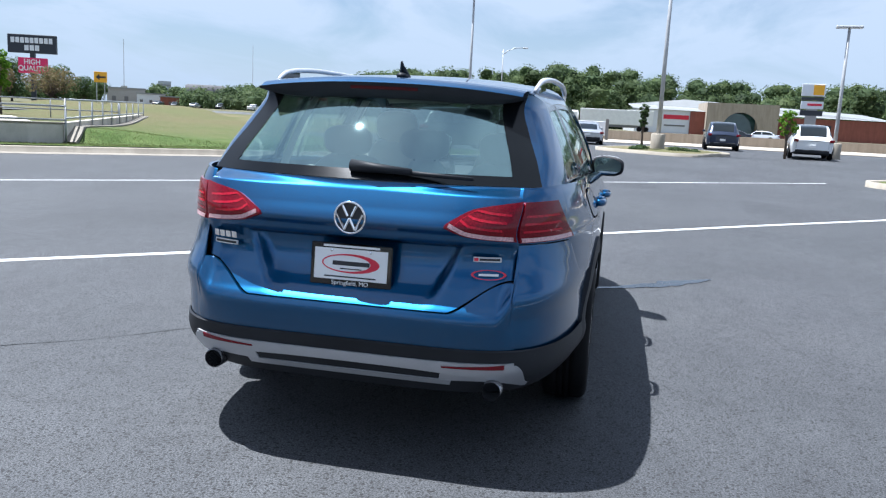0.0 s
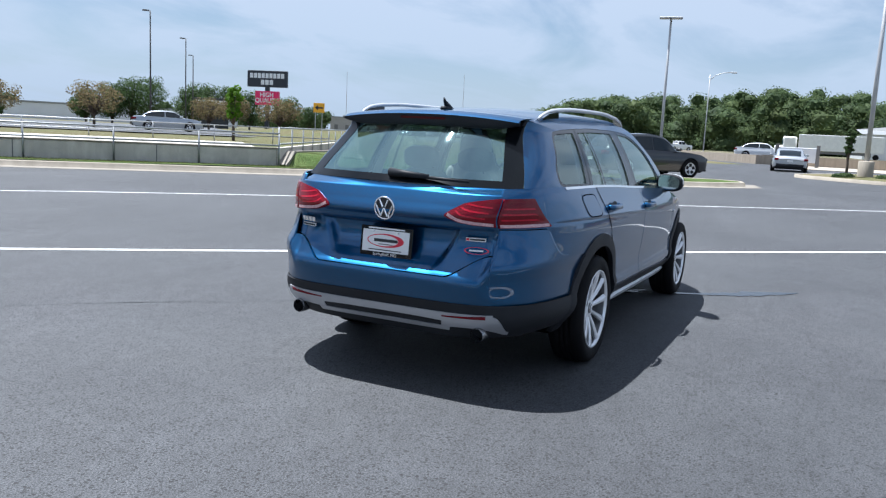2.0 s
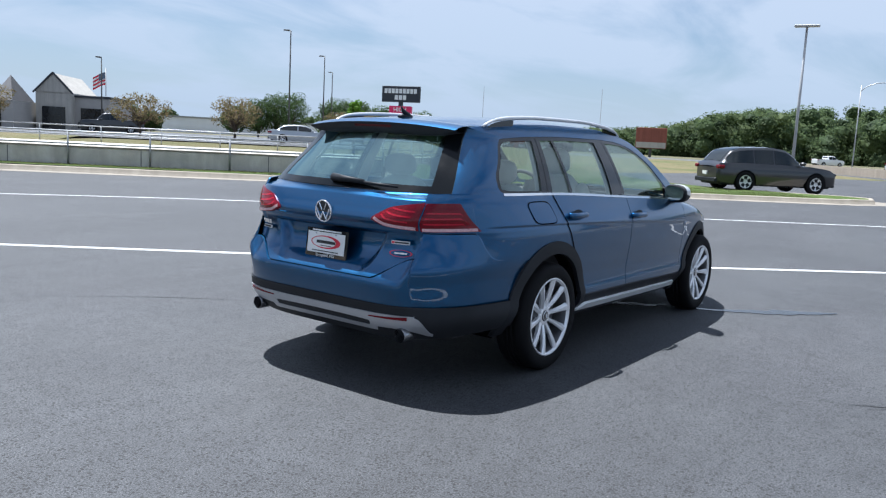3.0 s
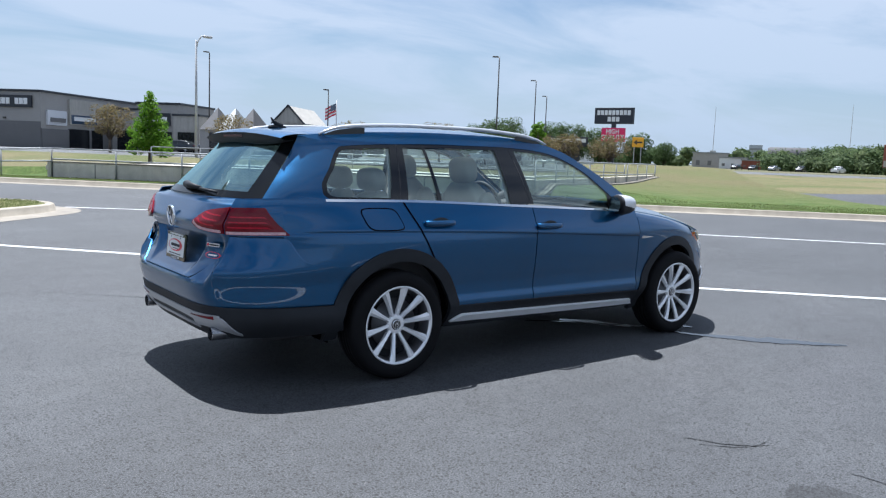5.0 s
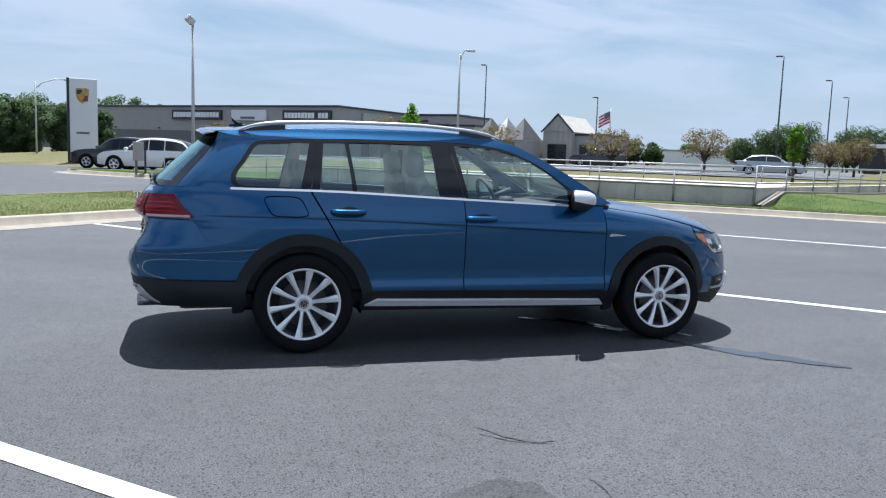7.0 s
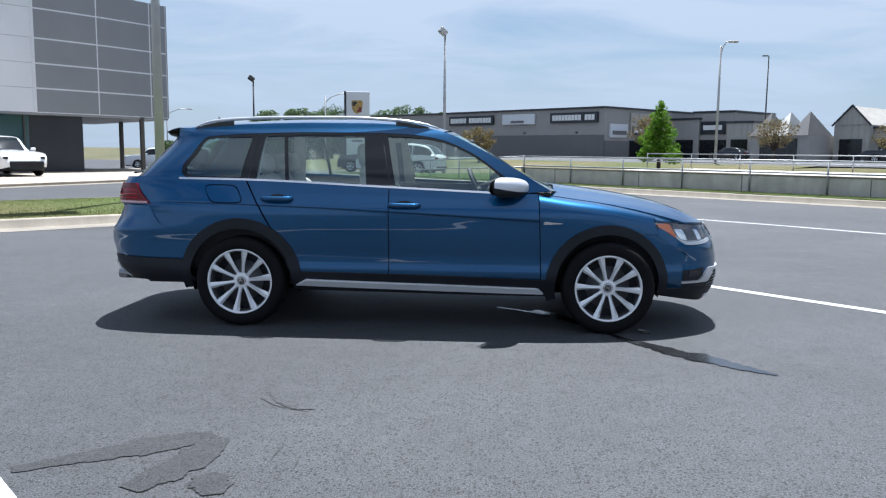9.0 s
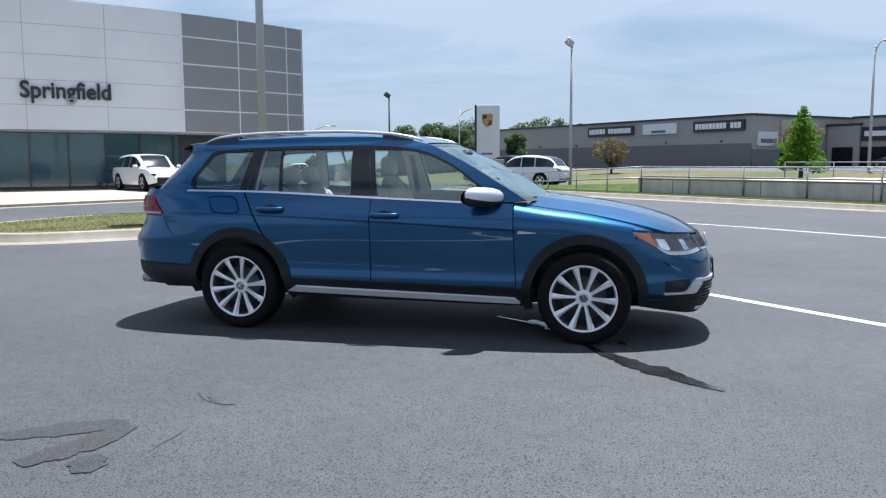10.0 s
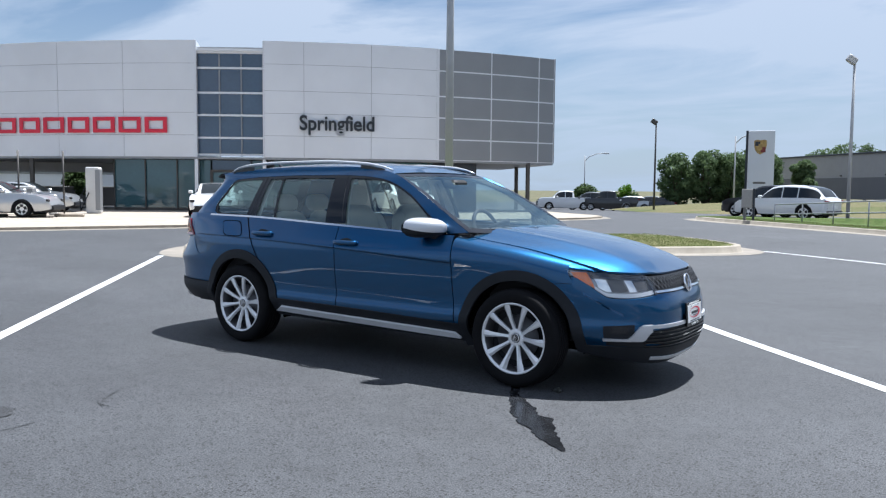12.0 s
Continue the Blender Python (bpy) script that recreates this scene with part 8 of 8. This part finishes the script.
for nm, kd, L, W, H, pt, lb, x, y, z, tn in (
    ("sport_utility_vehicle", "suv", 4.60, 1.93, 1.66, M_CARWHT, "white older sport utility vehicle parked by the kerb", -4.30, 35.6, 0.08, 164),
    ("sport_utility_vehicle", "suv", 4.80, 1.93, 1.70, M_CARBLK, "black sport utility vehicle parked behind the white one", -6.0, 39.9, 0.05, 164),
    ("sport_utility_vehicle", "suv", 4.70, 1.93, 1.62, M_CARWHT, "white sport utility vehicle facing out before the showroom glass", -19.7, 25.3, 0.10, -34),
    ("sports_sedan", "coupe", 4.96, 1.97, 1.40, M_CARWHT, "white low electric sports sedan facing out before the entrance", -23.6, 17.4, 0.10, -45),
    ("sports_sedan", "coupe", 4.96, 1.97, 1.40, M_CARSIL, "silver low sports sedan plugged in on the forecourt", -27.9, 10.0, 0.10, 42),
    ("sports_sedan", "coupe", 4.96, 1.97, 1.40, M_CARSIL, "silver sports sedan charging behind the cabinets", -33.5, 14.2, 0.10, 42),
    ("sport_utility_vehicle", "suv", 4.70, 1.92, 1.62, M_CARBLK, "dark sport utility vehicle on the drive beyond the kerb", 25.2, 4.9, 0.10, -43),
    ("sports_car", "coupe", 4.50, 1.85, 1.30, M_CARSIL, "silver sports car parked beyond the lot", 43.6, 0.9, 0.17, 5),
    ("sport_utility_vehicle", "suv", 4.80, 1.95, 1.68, M_CARNVY, "dark blue sport utility vehicle seen from behind", 46.2, -7.1, 0.20, -4),
    ("sport_utility_vehicle", "suv", 4.85, 1.98, 1.68, M_CARWHT, "white sport utility vehicle seen from behind", 38.6, -10.45, 0.18, -8),
    ("sedan", "sedan", 4.7, 1.83, 1.45, M_CARWHT, "white car in the next lot", 104.0, -18.8, 0.18, 75),
    ("sedan", "sedan", 4.7, 1.83, 1.42, M_CARBLK, "black car in the next lot", 100.0, -14.8, 0.16, 80),
    ("pickup_truck", "pickup", 5.6, 2.0, 1.85, M_CARWHT, "white pickup on the road", 150.0, 27.0, 0.4, -40),
    ("sedan", "sedan", 4.6, 1.82, 1.45, M_CARWHT, "white car on the road", 72.0, 5.0, 0.5, -85),
    ("sedan", "sedan", 4.7, 1.83, 1.42, M_CARSIL, "silver car in the far row", 95.0, -36.0, 0.5, 100),
    ("sedan", "sedan", 4.7, 1.83, 1.42, M_CARRED, "red car in the far row", 93.0, -41.5, 0.5, 100),
    ("sedan", "sedan", 4.7, 1.83, 1.42, M_CARSIL, "grey-green car in the store's lot", 36.6, 41.6, 0.61, -40),
    ("pickup_truck", "pickup", 5.5, 1.95, 1.80, M_CARBLK, "black pickup in the store's lot", 35.8, 65.7, 0.6, 150),
    ("sedan", "sedan", 4.8, 1.83, 1.45, M_CARGRY, "grey sedan far along the road", 189.9, 119.3, 0.4, 12),
    ("sedan", "sedan", 4.7, 1.83, 1.45, M_CARBLK, "black sedan far along the road", 192.0, 115.7, 0.4, 200),
    ("sedan", "sedan", 4.7, 1.83, 1.45, M_CARSIL, "silver sedan far along the road", 194.6, 111.2, 0.4, 8),
    ("sport_utility_vehicle", "suv", 4.5, 1.85, 1.65, M_CARBLK, "black sport utility vehicle far along the road", 197.7, 105.5, 0.4, 195),
    ("pickup_truck", "pickup", 5.6, 2.0, 1.85, M_CARWHT, "white pickup far along the road", 201.5, 97.5, 0.4, 5),
    ("pickup_truck", "pickup", 5.6, 2.0, 1.85, M_CARWHT, "white pickup in the dealer's row", -30.0, 64.8, -0.5, 210),
    ("sport_utility_vehicle", "suv", 4.8, 1.95, 1.75, M_CARGRY, "dark grey sport utility vehicle in the dealer's row", -28.2, 65.8, -0.5, 205),
    ("pickup_truck", "pickup", 5.6, 2.0, 1.90, M_CARBLK, "black pickup in the dealer's row", -26.4, 66.6, -0.5, 205),
    ("sedan", "sedan", 4.8, 1.85, 1.42, M_CARSIL, "silver sedan in the dealer's row", -24.7, 67.4, -0.5, 205),
    ("sedan", "sedan", 4.8, 1.85, 1.42, M_CARBLK, "black sedan in the dealer's row", -23.0, 68.2, -0.5, 200),
    ("sedan", "sedan", 4.7, 1.83, 1.42, M_CARBLK, "dark car before the strip mall", 28.0, 88.0, 0.6, 130),
    ("sedan", "sedan", 4.7, 1.83, 1.42, M_CARSIL, "silver car before the strip mall", 33.0, 86.0, 0.6, 130),
    ("sedan", "sedan", 4.7, 1.83, 1.42, M_CARWHT, "white car before the strip mall", 38.5, 84.0, 0.6, 130),
):
    vehicle(nm, kd, L, W, H, pt, lb, (x, y, seated(x, y, z)), tn)

# ---- trees ----
M_LEAF_OAK = mat_leaf("oak_leaves", [(0.048, 0.080, 0.032), (0.068, 0.106, 0.040), (0.088, 0.130, 0.048)])
M_LEAF_WOOD = mat_leaf("woodland_leaves", [(0.060, 0.092, 0.045), (0.080, 0.118, 0.054), (0.104, 0.146, 0.062), (0.130, 0.168, 0.070)], 0.14, 0.9)
M_LEAF_LIME = mat_leaf("bright_green_leaves", [(0.07, 0.17, 0.015), (0.12, 0.24, 0.020), (0.17, 0.30, 0.035)])
M_LEAF_BRONZE = mat_leaf("bronze_leaves", [(0.155, 0.112, 0.062), (0.190, 0.150, 0.075), (0.150, 0.140, 0.058)])
M_LEAF_PINE = mat_leaf("dense_green_leaves", [(0.084, 0.130, 0.062), (0.112, 0.164, 0.074), (0.140, 0.196, 0.086)])
rng = np.random.default_rng(7)


def leaf_cloud(centres, radii, count, size, flat=0.75):
    """Many small leaf faces scattered near the skins of clumps."""
    c = np.asarray(centres, float)
    r = np.asarray(radii, float)
    which = rng.choice(len(c), count, p=r ** 2 / (r ** 2).sum())
    d = rng.normal(size=(count, 3))
    d /= np.linalg.norm(d, axis=1)[:, None]
    rad = r[which] * (0.62 + 0.45 * rng.random(count) ** 0.6)
    p = c[which] + d * rad[:, None] * np.array([1, 1, flat])
    nrm = d + rng.normal(size=(count, 3)) * 0.55 + np.array([0, 0, 0.35])
    nrm /= np.linalg.norm(nrm, axis=1)[:, None]
    a = np.cross(nrm, rng.normal(size=(count, 3)))
    a /= np.linalg.norm(a, axis=1)[:, None]
    b = np.cross(nrm, a)
    s = size * (0.6 + 0.8 * rng.random(count))[:, None]
    v = np.stack([p - a * s, p - b * s * 0.55, p + a * s, p + b * s * 0.55], 1).reshape(-1, 3)
    f = np.arange(4 * count).reshape(-1, 4)
    return v.tolist(), f.tolist()


def tree(x, y, z, h, spread, leaves, label, name="tree", trunk=0.32, clumps=16, count=1500, size=0.16, shape="round", lean=0.0, bark=None, thin=1.0):
    """Tapered trunk, forking limbs, crown of leaf faces in clumps with gaps."""
    ob = thing(name, label, "tree", (x, y, seated(x, y, z)))
    r0 = 0.020 * h + 0.03 * min(1.0, spread)
    base = h * trunk
    tv = [tube([(0, 0, -0.2), (0.02 * h * lean, 0, base * 0.6), (0.03 * h * lean, 0.01 * h, base), (0.02 * h, 0.0, h * 0.72)], [r0 * 1.25, r0, r0 * 0.8, r0 * 0.25], 8)]
    cs, rs = [], []
    for k in range(clumps):
        t = (k + 0.5) / clumps
        a = 2.4 * k + rng.random() * 0.8
        if shape == "cone":
            zz = base * 0.7 + (h - base * 0.7) * t
            rr = spread * (1 - t) ** 0.8 * (0.55 + 0.45 * rng.random())
            cr = spread * (0.40 * (1 - t) + 0.16)
        else:
            zz = base + (h - base) * (0.12 + 0.78 * t)
            rr = spread * math.sin(math.pi * (0.12 + 0.80 * t)) ** 0.6 * (0.35 + (0.5 + 0.3 * (1 - thin)) * rng.random())
            cr = spread * (0.34 + 0.20 * rng.random()) * thin
        cx, cy = rr * math.cos(a), rr * math.sin(a)
        cs.append((cx, cy, zz))
        rs.append(cr)
        z0 = base * (0.7 + 0.4 * rng.random()) if shape != "cone" else zz * 0.9
        tv.append(tube([(0.02 * h * lean, 0, z0), (cx * 0.45, cy * 0.45, (z0 + zz) / 2 + 0.02 * h), (cx * 0.92, cy * 0.92, zz)], [r0 * 0.42, r0 * 0.26, r0 * 0.08], 5))
    part("trunk", join(*tv), bark or M_BARK, ob, "tapered trunk and limbs", True)
    part("crown", leaf_cloud(cs, rs, count, size), leaves, ob, "leafy crown")
    return ob


# young tree and bronze trees behind the wall
tree(10.3, 41.4, 0.5, 3.75, 1.10, M_LEAF_LIME, "young tree with bright green leaves", "young_tree", 0.20, 30, 5600, 0.075, "cone")
tree(-29.6, 79, -0.1, 2.75, 0.75, M_LEAF_LIME, "slender young tree with bright yellow-green leaves", "young_tree", 0.25, 14, 1600, 0.09)
tree(23.7, 24.1, 0.5, 2.75, 0.42, M_LEAF_LIME, "slender young tree with bright yellow-green leaves", "young_tree", 0.30, 16, 1700, 0.06)
tree(36.1, -8.9, 0.2, 2.35, 0.48, M_LEAF_LIME, "small young tree with light green leaves", "young_tree", 0.40, 14, 900, 0.06, thin=0.75)
tree(34.0, -2.1, 0.2, 2.3, 0.26, M_LEAF_OAK, "thin sapling beside the lamp", "young_tree", 0.42, 14, 1000, 0.055, thin=0.9)
for x, y, h, sp in ((29.3, 51.1, 3.2, 2.1), (36.2, 48.7, 3.5, 2.3), (48.5, 48.9, 3.0, 1.9), (47.7, 45.4, 3.1, 1.7), (50.4, 42.6, 3.1, 2.0), (13.8, 63.0, 4.0, 2.0), (26.0, 68.0, 4.0, 2.2), (-0.5, 56.0, 3.4, 1.4)):
    tree(x, y, 0.5, h, sp, M_LEAF_BRONZE, "small spreading tree with sparse bronze leaves", "bronze_tree", 0.34, 38, 2600, 0.075, thin=0.5)
for x, y, h, sp in ((91.5, 117.5, 5.6, 2.6), (94.8, 114.8, 7.0, 3.0), (97.2, 112.7, 8.4, 3.2), (103, 114.4, 8.8, 3.4), (101.2, 102.3, 6.9, 2.9), (106.2, 104.5, 8.0, 3.2), (108.7, 101.9, 7.7, 3.0), (108.1, 95.1, 6.8, 2.9), (112.5, 90.5, 6.0, 2.6), (148.8, 112.0, 5.6, 2.8), (66, 112, 4.2, 2.2), (69, 110, 3.4, 1.7)):
    tree(x, y, 0.4, h, sp, M_LEAF_OAK, "dark green shade tree", "shade_tree", 0.12, 24, 5200, 0.15)
for x, y, h, sp in ((-21.3, 70.6, 5.7, 1.9), (-18.9, 72.0, 6.2, 2.0), (-16.7, 72.6, 5.8, 1.8), (-14.0, 75.0, 5.7, 1.8), (-18.2, 76.5, 5.4, 2.2), (-10.9, 75.6, 5.2, 1.3)):
    tree(x, y, -0.1, h, sp, M_LEAF_PINE, "dense green tree with a ragged outline beside the drive", "shade_tree", 0.07, 30, 7000, 0.13, thin=0.8)
for x, y, h, sp in ((-14.4, 123.4, 9.4, 2.6), (-11.3, 123.7, 9.3, 2.3), (-8.5, 123.9, 8.4, 2.0), (-17.5, 124, 8.6, 2.4), (-4.5, 126, 7.6, 2.2), (1.5, 128, 7.4, 1.8)):
    tree(x, y, -0.1, h, sp, M_LEAF_PINE, "tufted green pine rising behind the store", "pine_tree", 0.25, 22, 2600, 0.16, thin=0.7)
for x, y, h, sp in ((-21.5, 103, 7.6, 3.0), (-34.0, 78, 2.3, 1.5), (-30.0, 80, 1.5, 1.7), (-47.8, 25.6, 2.5, 1.0), (-46.0, 40.0, 3.5, 1.8)):
    tree(x, y, -0.1, h, sp, M_LEAF_OAK, "green tree beyond the drive", "shade_tree", 0.2, 20, 3600, 0.15)

# far woods: one sheet of crowns along the ridge
wc, wr_ = [], []
ridge_top = curve([(-28, 15.5), (-16, 16.4), (-11, 16.0), (-2.6, 18.2), (4, 20.4), (8, 18.2), (16, 15.6), (20, 11.8), (23.5, 8.8), (26, 8.0), (36, 7.0)])
for k in range(470):
    a = -28 + 58 * rng.random()
    d = 236 + 70 * rng.random()
    top = ridge_top(a) * (0.66 + 0.38 * rng.random()) * d / 262
    ar = math.radians(a)
    for q in range(4):
        r = 2.7 + 2.3 * rng.random()
        hh = max(1.2, (top - r * 0.8) * (0.13 + 0.29 * q))
        wc.append((d * math.cos(ar) + rng.normal() * 2, d * math.sin(ar) + rng.normal() * 2, 0.4 + hh))
        wr_.append(r)


def cores(centres, radii, k):
    """Uneven solid hearts of crowns, so that gaps between leaves show foliage behind."""
    v, f = [], []
    for c, r in zip(centres, radii):
        b = len(v)
        for i in range(5):
            th = math.pi * (i + 0.5) / 5
            for j in range(8):
                ph = 2 * math.pi * (j + 0.5 * (i % 2)) / 8
                q = r * k * (0.82 + 0.36 * rng.random())
                v.append((c[0] + q * math.sin(th) * math.cos(ph), c[1] + q * math.sin(th) * math.sin(ph), c[2] + 0.8 * q * math.cos(th)))
        f += [(b + i * 8 + j, b + (i + 1) * 8 + j, b + (i + 1) * 8 + (j + 1) % 8, b + i * 8 + (j + 1) % 8) for i in range(4) for j in range(8)]
    return v, f


woods = tagged(part("woodland", join(leaf_cloud(wc, wr_, 400000, 0.36), cores(wc, wr_, 0.66)), M_LEAF_WOOD), "dense green deciduous woods along the ridge", "woods", kind="stuff")
hc, hr = [], []
for k in range(150):
    a = math.radians(24 + 36 * rng.random())
    d = 300 + 160 * rng.random()
    hc.append((d * math.cos(a), d * math.sin(a), 0.4 + 1.6 + 5.2 * rng.random() ** 2))
    hr.append(2.6 + 2.2 * rng.random())
for k in range(80):
    a = math.radians(60 + 47 * rng.random())
    d = 260 + 120 * rng.random()
    hc.append((d * math.cos(a), d * math.sin(a), 0.4 + 2.0 + 3.0 * rng.random()))
    hr.append(2.4 + 2.0 * rng.random())
tagged(part("far_trees", join(leaf_cloud(hc, hr, 40000, 0.55), cores(hc, hr, 0.8)), M_LEAF_WOOD), "hazy line of distant trees", "trees", kind="stuff")
tagged(part("shrub", leaf_cloud([(33.9, -2.1, 0.30), (33.8, -1.8, 0.28), (33.8, -3.6, 0.30), (33.9, -4.0, 0.28), (34.0, -4.5, 0.27)], [0.36, 0.30, 0.36, 0.36, 0.30], 2600, 0.05, 0.5), M_LEAF_OAK), "low dark shrubs round the lamp pedestal", "shrub")

# ground marks: water runs, oil stains on the asphalt
M_WET = mat_plain("wet_asphalt", (0.014, 0.015, 0.017), 0.20, 0, 0.3, 6, 60, spec=1.0)
M_DAMP = mat_asphalt("damp_asphalt", ASPH * 0.54)
M_SEAM = mat_asphalt("cracked_asphalt", ASPH * 0.90)


def blot(pts, width, z, seed, rough=0.35):
    """Irregular flat mark along a track."""
    p = [Vector(q) for q in pts]
    tr_ = trail([tuple(q) for q in p])
    n = 46
    v = []
    for i in range(n + 1):
        t = i / n
        a, b = Vector(tr_(max(0, t - 0.02))), Vector(tr_(min(1, t + 0.02)))
        d = (b - a).normalized()
        c = Vector(tr_(t))
        w = curve([(k / (len(width) - 1), q) for k, q in enumerate(width)])(t)
        for sg in (-1, 1):
            k = w * (1 + rough * noise.noise((t * 9, seed + sg * 3.1, 0)) + rough * 0.6 * noise.noise((t * 31, seed + sg * 1.7, 4)))
            v.append((c.x - d.y * k * sg, c.y + d.x * k * sg, z))
    return v, [(2 * i, 2 * i + 1, 2 * i + 3, 2 * i + 2) for i in range(n)]


M_WET.node_tree.nodes["Principled BSDF"].inputs["IOR"].default_value = 1.65
tagged(part("water_mark", blot([(1.30, -0.82), (1.43, -1.03), (1.62, -1.28), (1.86, -1.53), (2.03, -1.72), (2.16, -1.84)], [0.028, 0.034, 0.070, 0.085, 0.060, 0.012], 0.005, 1.0, 0.7), M_WET), "dark wet trickle from under the front wheel", "stain", kind="structure")
for pts, w in (([(0.84, -0.09), (0.97, -0.22), (1.07, -0.38), (1.17, -0.57)], [0.03, 0.06, 0.05, 0.03]), ([(1.57, -0.7), (1.6, -0.77), (1.63, -0.83)], [0.012, 0.03, 0.012]), ([(0.55, 0.02), (0.80, -0.14), (1.05, -0.38), (1.30, -0.60)], [0.008, 0.018, 0.012, 0.012])):
    tagged(part("water_mark", blot(pts, w, 0.005, 9.0, 0.9), M_WET), "wet patch under the wagon", "stain", kind="structure")
tagged(part("oil_stain", blot([(-1.40, -3.52), (-1.12, -3.33), (-0.90, -3.18), (-0.74, -3.06)], [0.035, 0.06, 0.10, 0.05], 0.004, 3.0), M_DAMP), "dark stain on the asphalt", "stain", kind="structure")
tagged(part("oil_stain", blot([(-0.72, -3.10), (-0.72, -3.28), (-0.76, -3.45), (-0.86, -3.66)], [0.06, 0.085, 0.09, 0.05], 0.0045, 4.0), M_DAMP), "dark stain on the asphalt", "stain", kind="structure")
tagged(part("oil_stain", blot([(-0.62, -3.50), (-0.56, -3.60), (-0.53, -3.68)], [0.05, 0.075, 0.04], 0.0045, 6.0), M_DAMP), "dark stain on the asphalt", "stain", kind="structure")


for pts, w in (([(-2.60, 3.05), (-2.10, 2.62), (-1.64, 2.16), (-1.35, 1.79), (-0.99, 1.47), (-0.55, 1.02), (-0.1, 0.60)], [0.005, 0.007, 0.008, 0.006, 0.008, 0.006, 0.003]), ([(-0.67, -2.43), (-0.55, -2.61), (-0.45, -2.68), (-0.37, -2.67)], [0.006, 0.012, 0.016, 0.012]), ([(-0.41, -3.11), (-0.40, -3.21), (-0.41, -3.31), (-0.40, -3.40)], [0.014, 0.008, 0.006, 0.004]), ([(-0.69, -2.52), (-0.55, -2.65), (-0.40, -2.71)], [0.004, 0.007, 0.005])):
    tagged(part("asphalt_crack", blot(pts, [0.6 * q for q in w], 0.0035, 2.0 + w[0] * 100, 0.9), M_SEAM), "short dark crack in the asphalt", "crack", kind="structure")

# ---- grass blades on the near island and along the lawn's edge ----
def blades(spots, heights, size):
    """Thin upright three-cornered blades at ground points."""
    p = np.asarray(spots, float)
    k = len(p)
    a = rng.random(k) * 2 * math.pi
    w = size * (0.6 + 0.8 * rng.random(k))
    h = np.asarray(heights) * (0.5 + 0.8 * rng.random(k))
    d = np.stack([np.cos(a), np.sin(a), np.zeros(k)], 1)
    lean = rng.normal(size=(k, 3)) * np.array([1, 1, 0]) * (h * 0.45)[:, None]
    tip = p + lean + np.stack([np.zeros(k), np.zeros(k), h], 1)
    v = np.stack([p - d * w[:, None], p + d * w[:, None], tip], 1).reshape(-1, 3)
    return v.tolist(), np.arange(3 * k).reshape(-1, 3).tolist()


def inside(u, v, ring):
    hit = False
    for (u0, v0), (u1, v1) in zip(ring, ring[1:] + ring[:1]):
        if (v0 > v) != (v1 > v) and u < (u1 - u0) * (v - v0) / (v1 - v0) + u0:
            hit = not hit
    return hit


M_BLADE = mat_leaf("grass_blades", [(0.115, 0.158, 0.048), (0.150, 0.180, 0.064), (0.180, 0.175, 0.090)])
ICX = sum(p[0] for p in ISLAND_ROW) / len(ISLAND_ROW)
ICY = sum(p[1] for p in ISLAND_ROW) / len(ISLAND_ROW)
RING = [(ICX + (u - ICX) * 0.955, ICY + (v - ICY) * 0.93) for u, v in ISLAND_ROW]
spots = []
while len(spots) < 30000:
    u, v = -3.3 + 13.0 * rng.random(), 8.8 + 5.0 * rng.random() ** 1.4
    if inside(u, v, RING):
        t = 1 - max(abs(u - ICX) / 6.5, abs(v - ICY) / 2.5)
        spots.append(lot(u, v, 0.13 + 0.10 * (1 - (1 - max(0.0, t)) ** 2)))
tagged(part("island_grass", blades(spots, [0.026] * len(spots), 0.006), M_BLADE), "short mown grass blades on the planted island", "grass", kind="stuff")
spots = []
while len(spots) < 30000:
    u, v = 17.25 + 3.2 * rng.random() ** 1.5, -14.0 + 41.0 * rng.random()
    if v < 15 and u > 18.5 and v > -0.4 or u > 18.4 and v > 15:
        continue
    spots.append(lot(u, v, lawn_height(u, v)))
tagged(part("verge_grass", blades(spots, [0.035] * len(spots), 0.008), M_BLADE), "mown grass blades along the lawn kerb", "grass", kind="stuff")
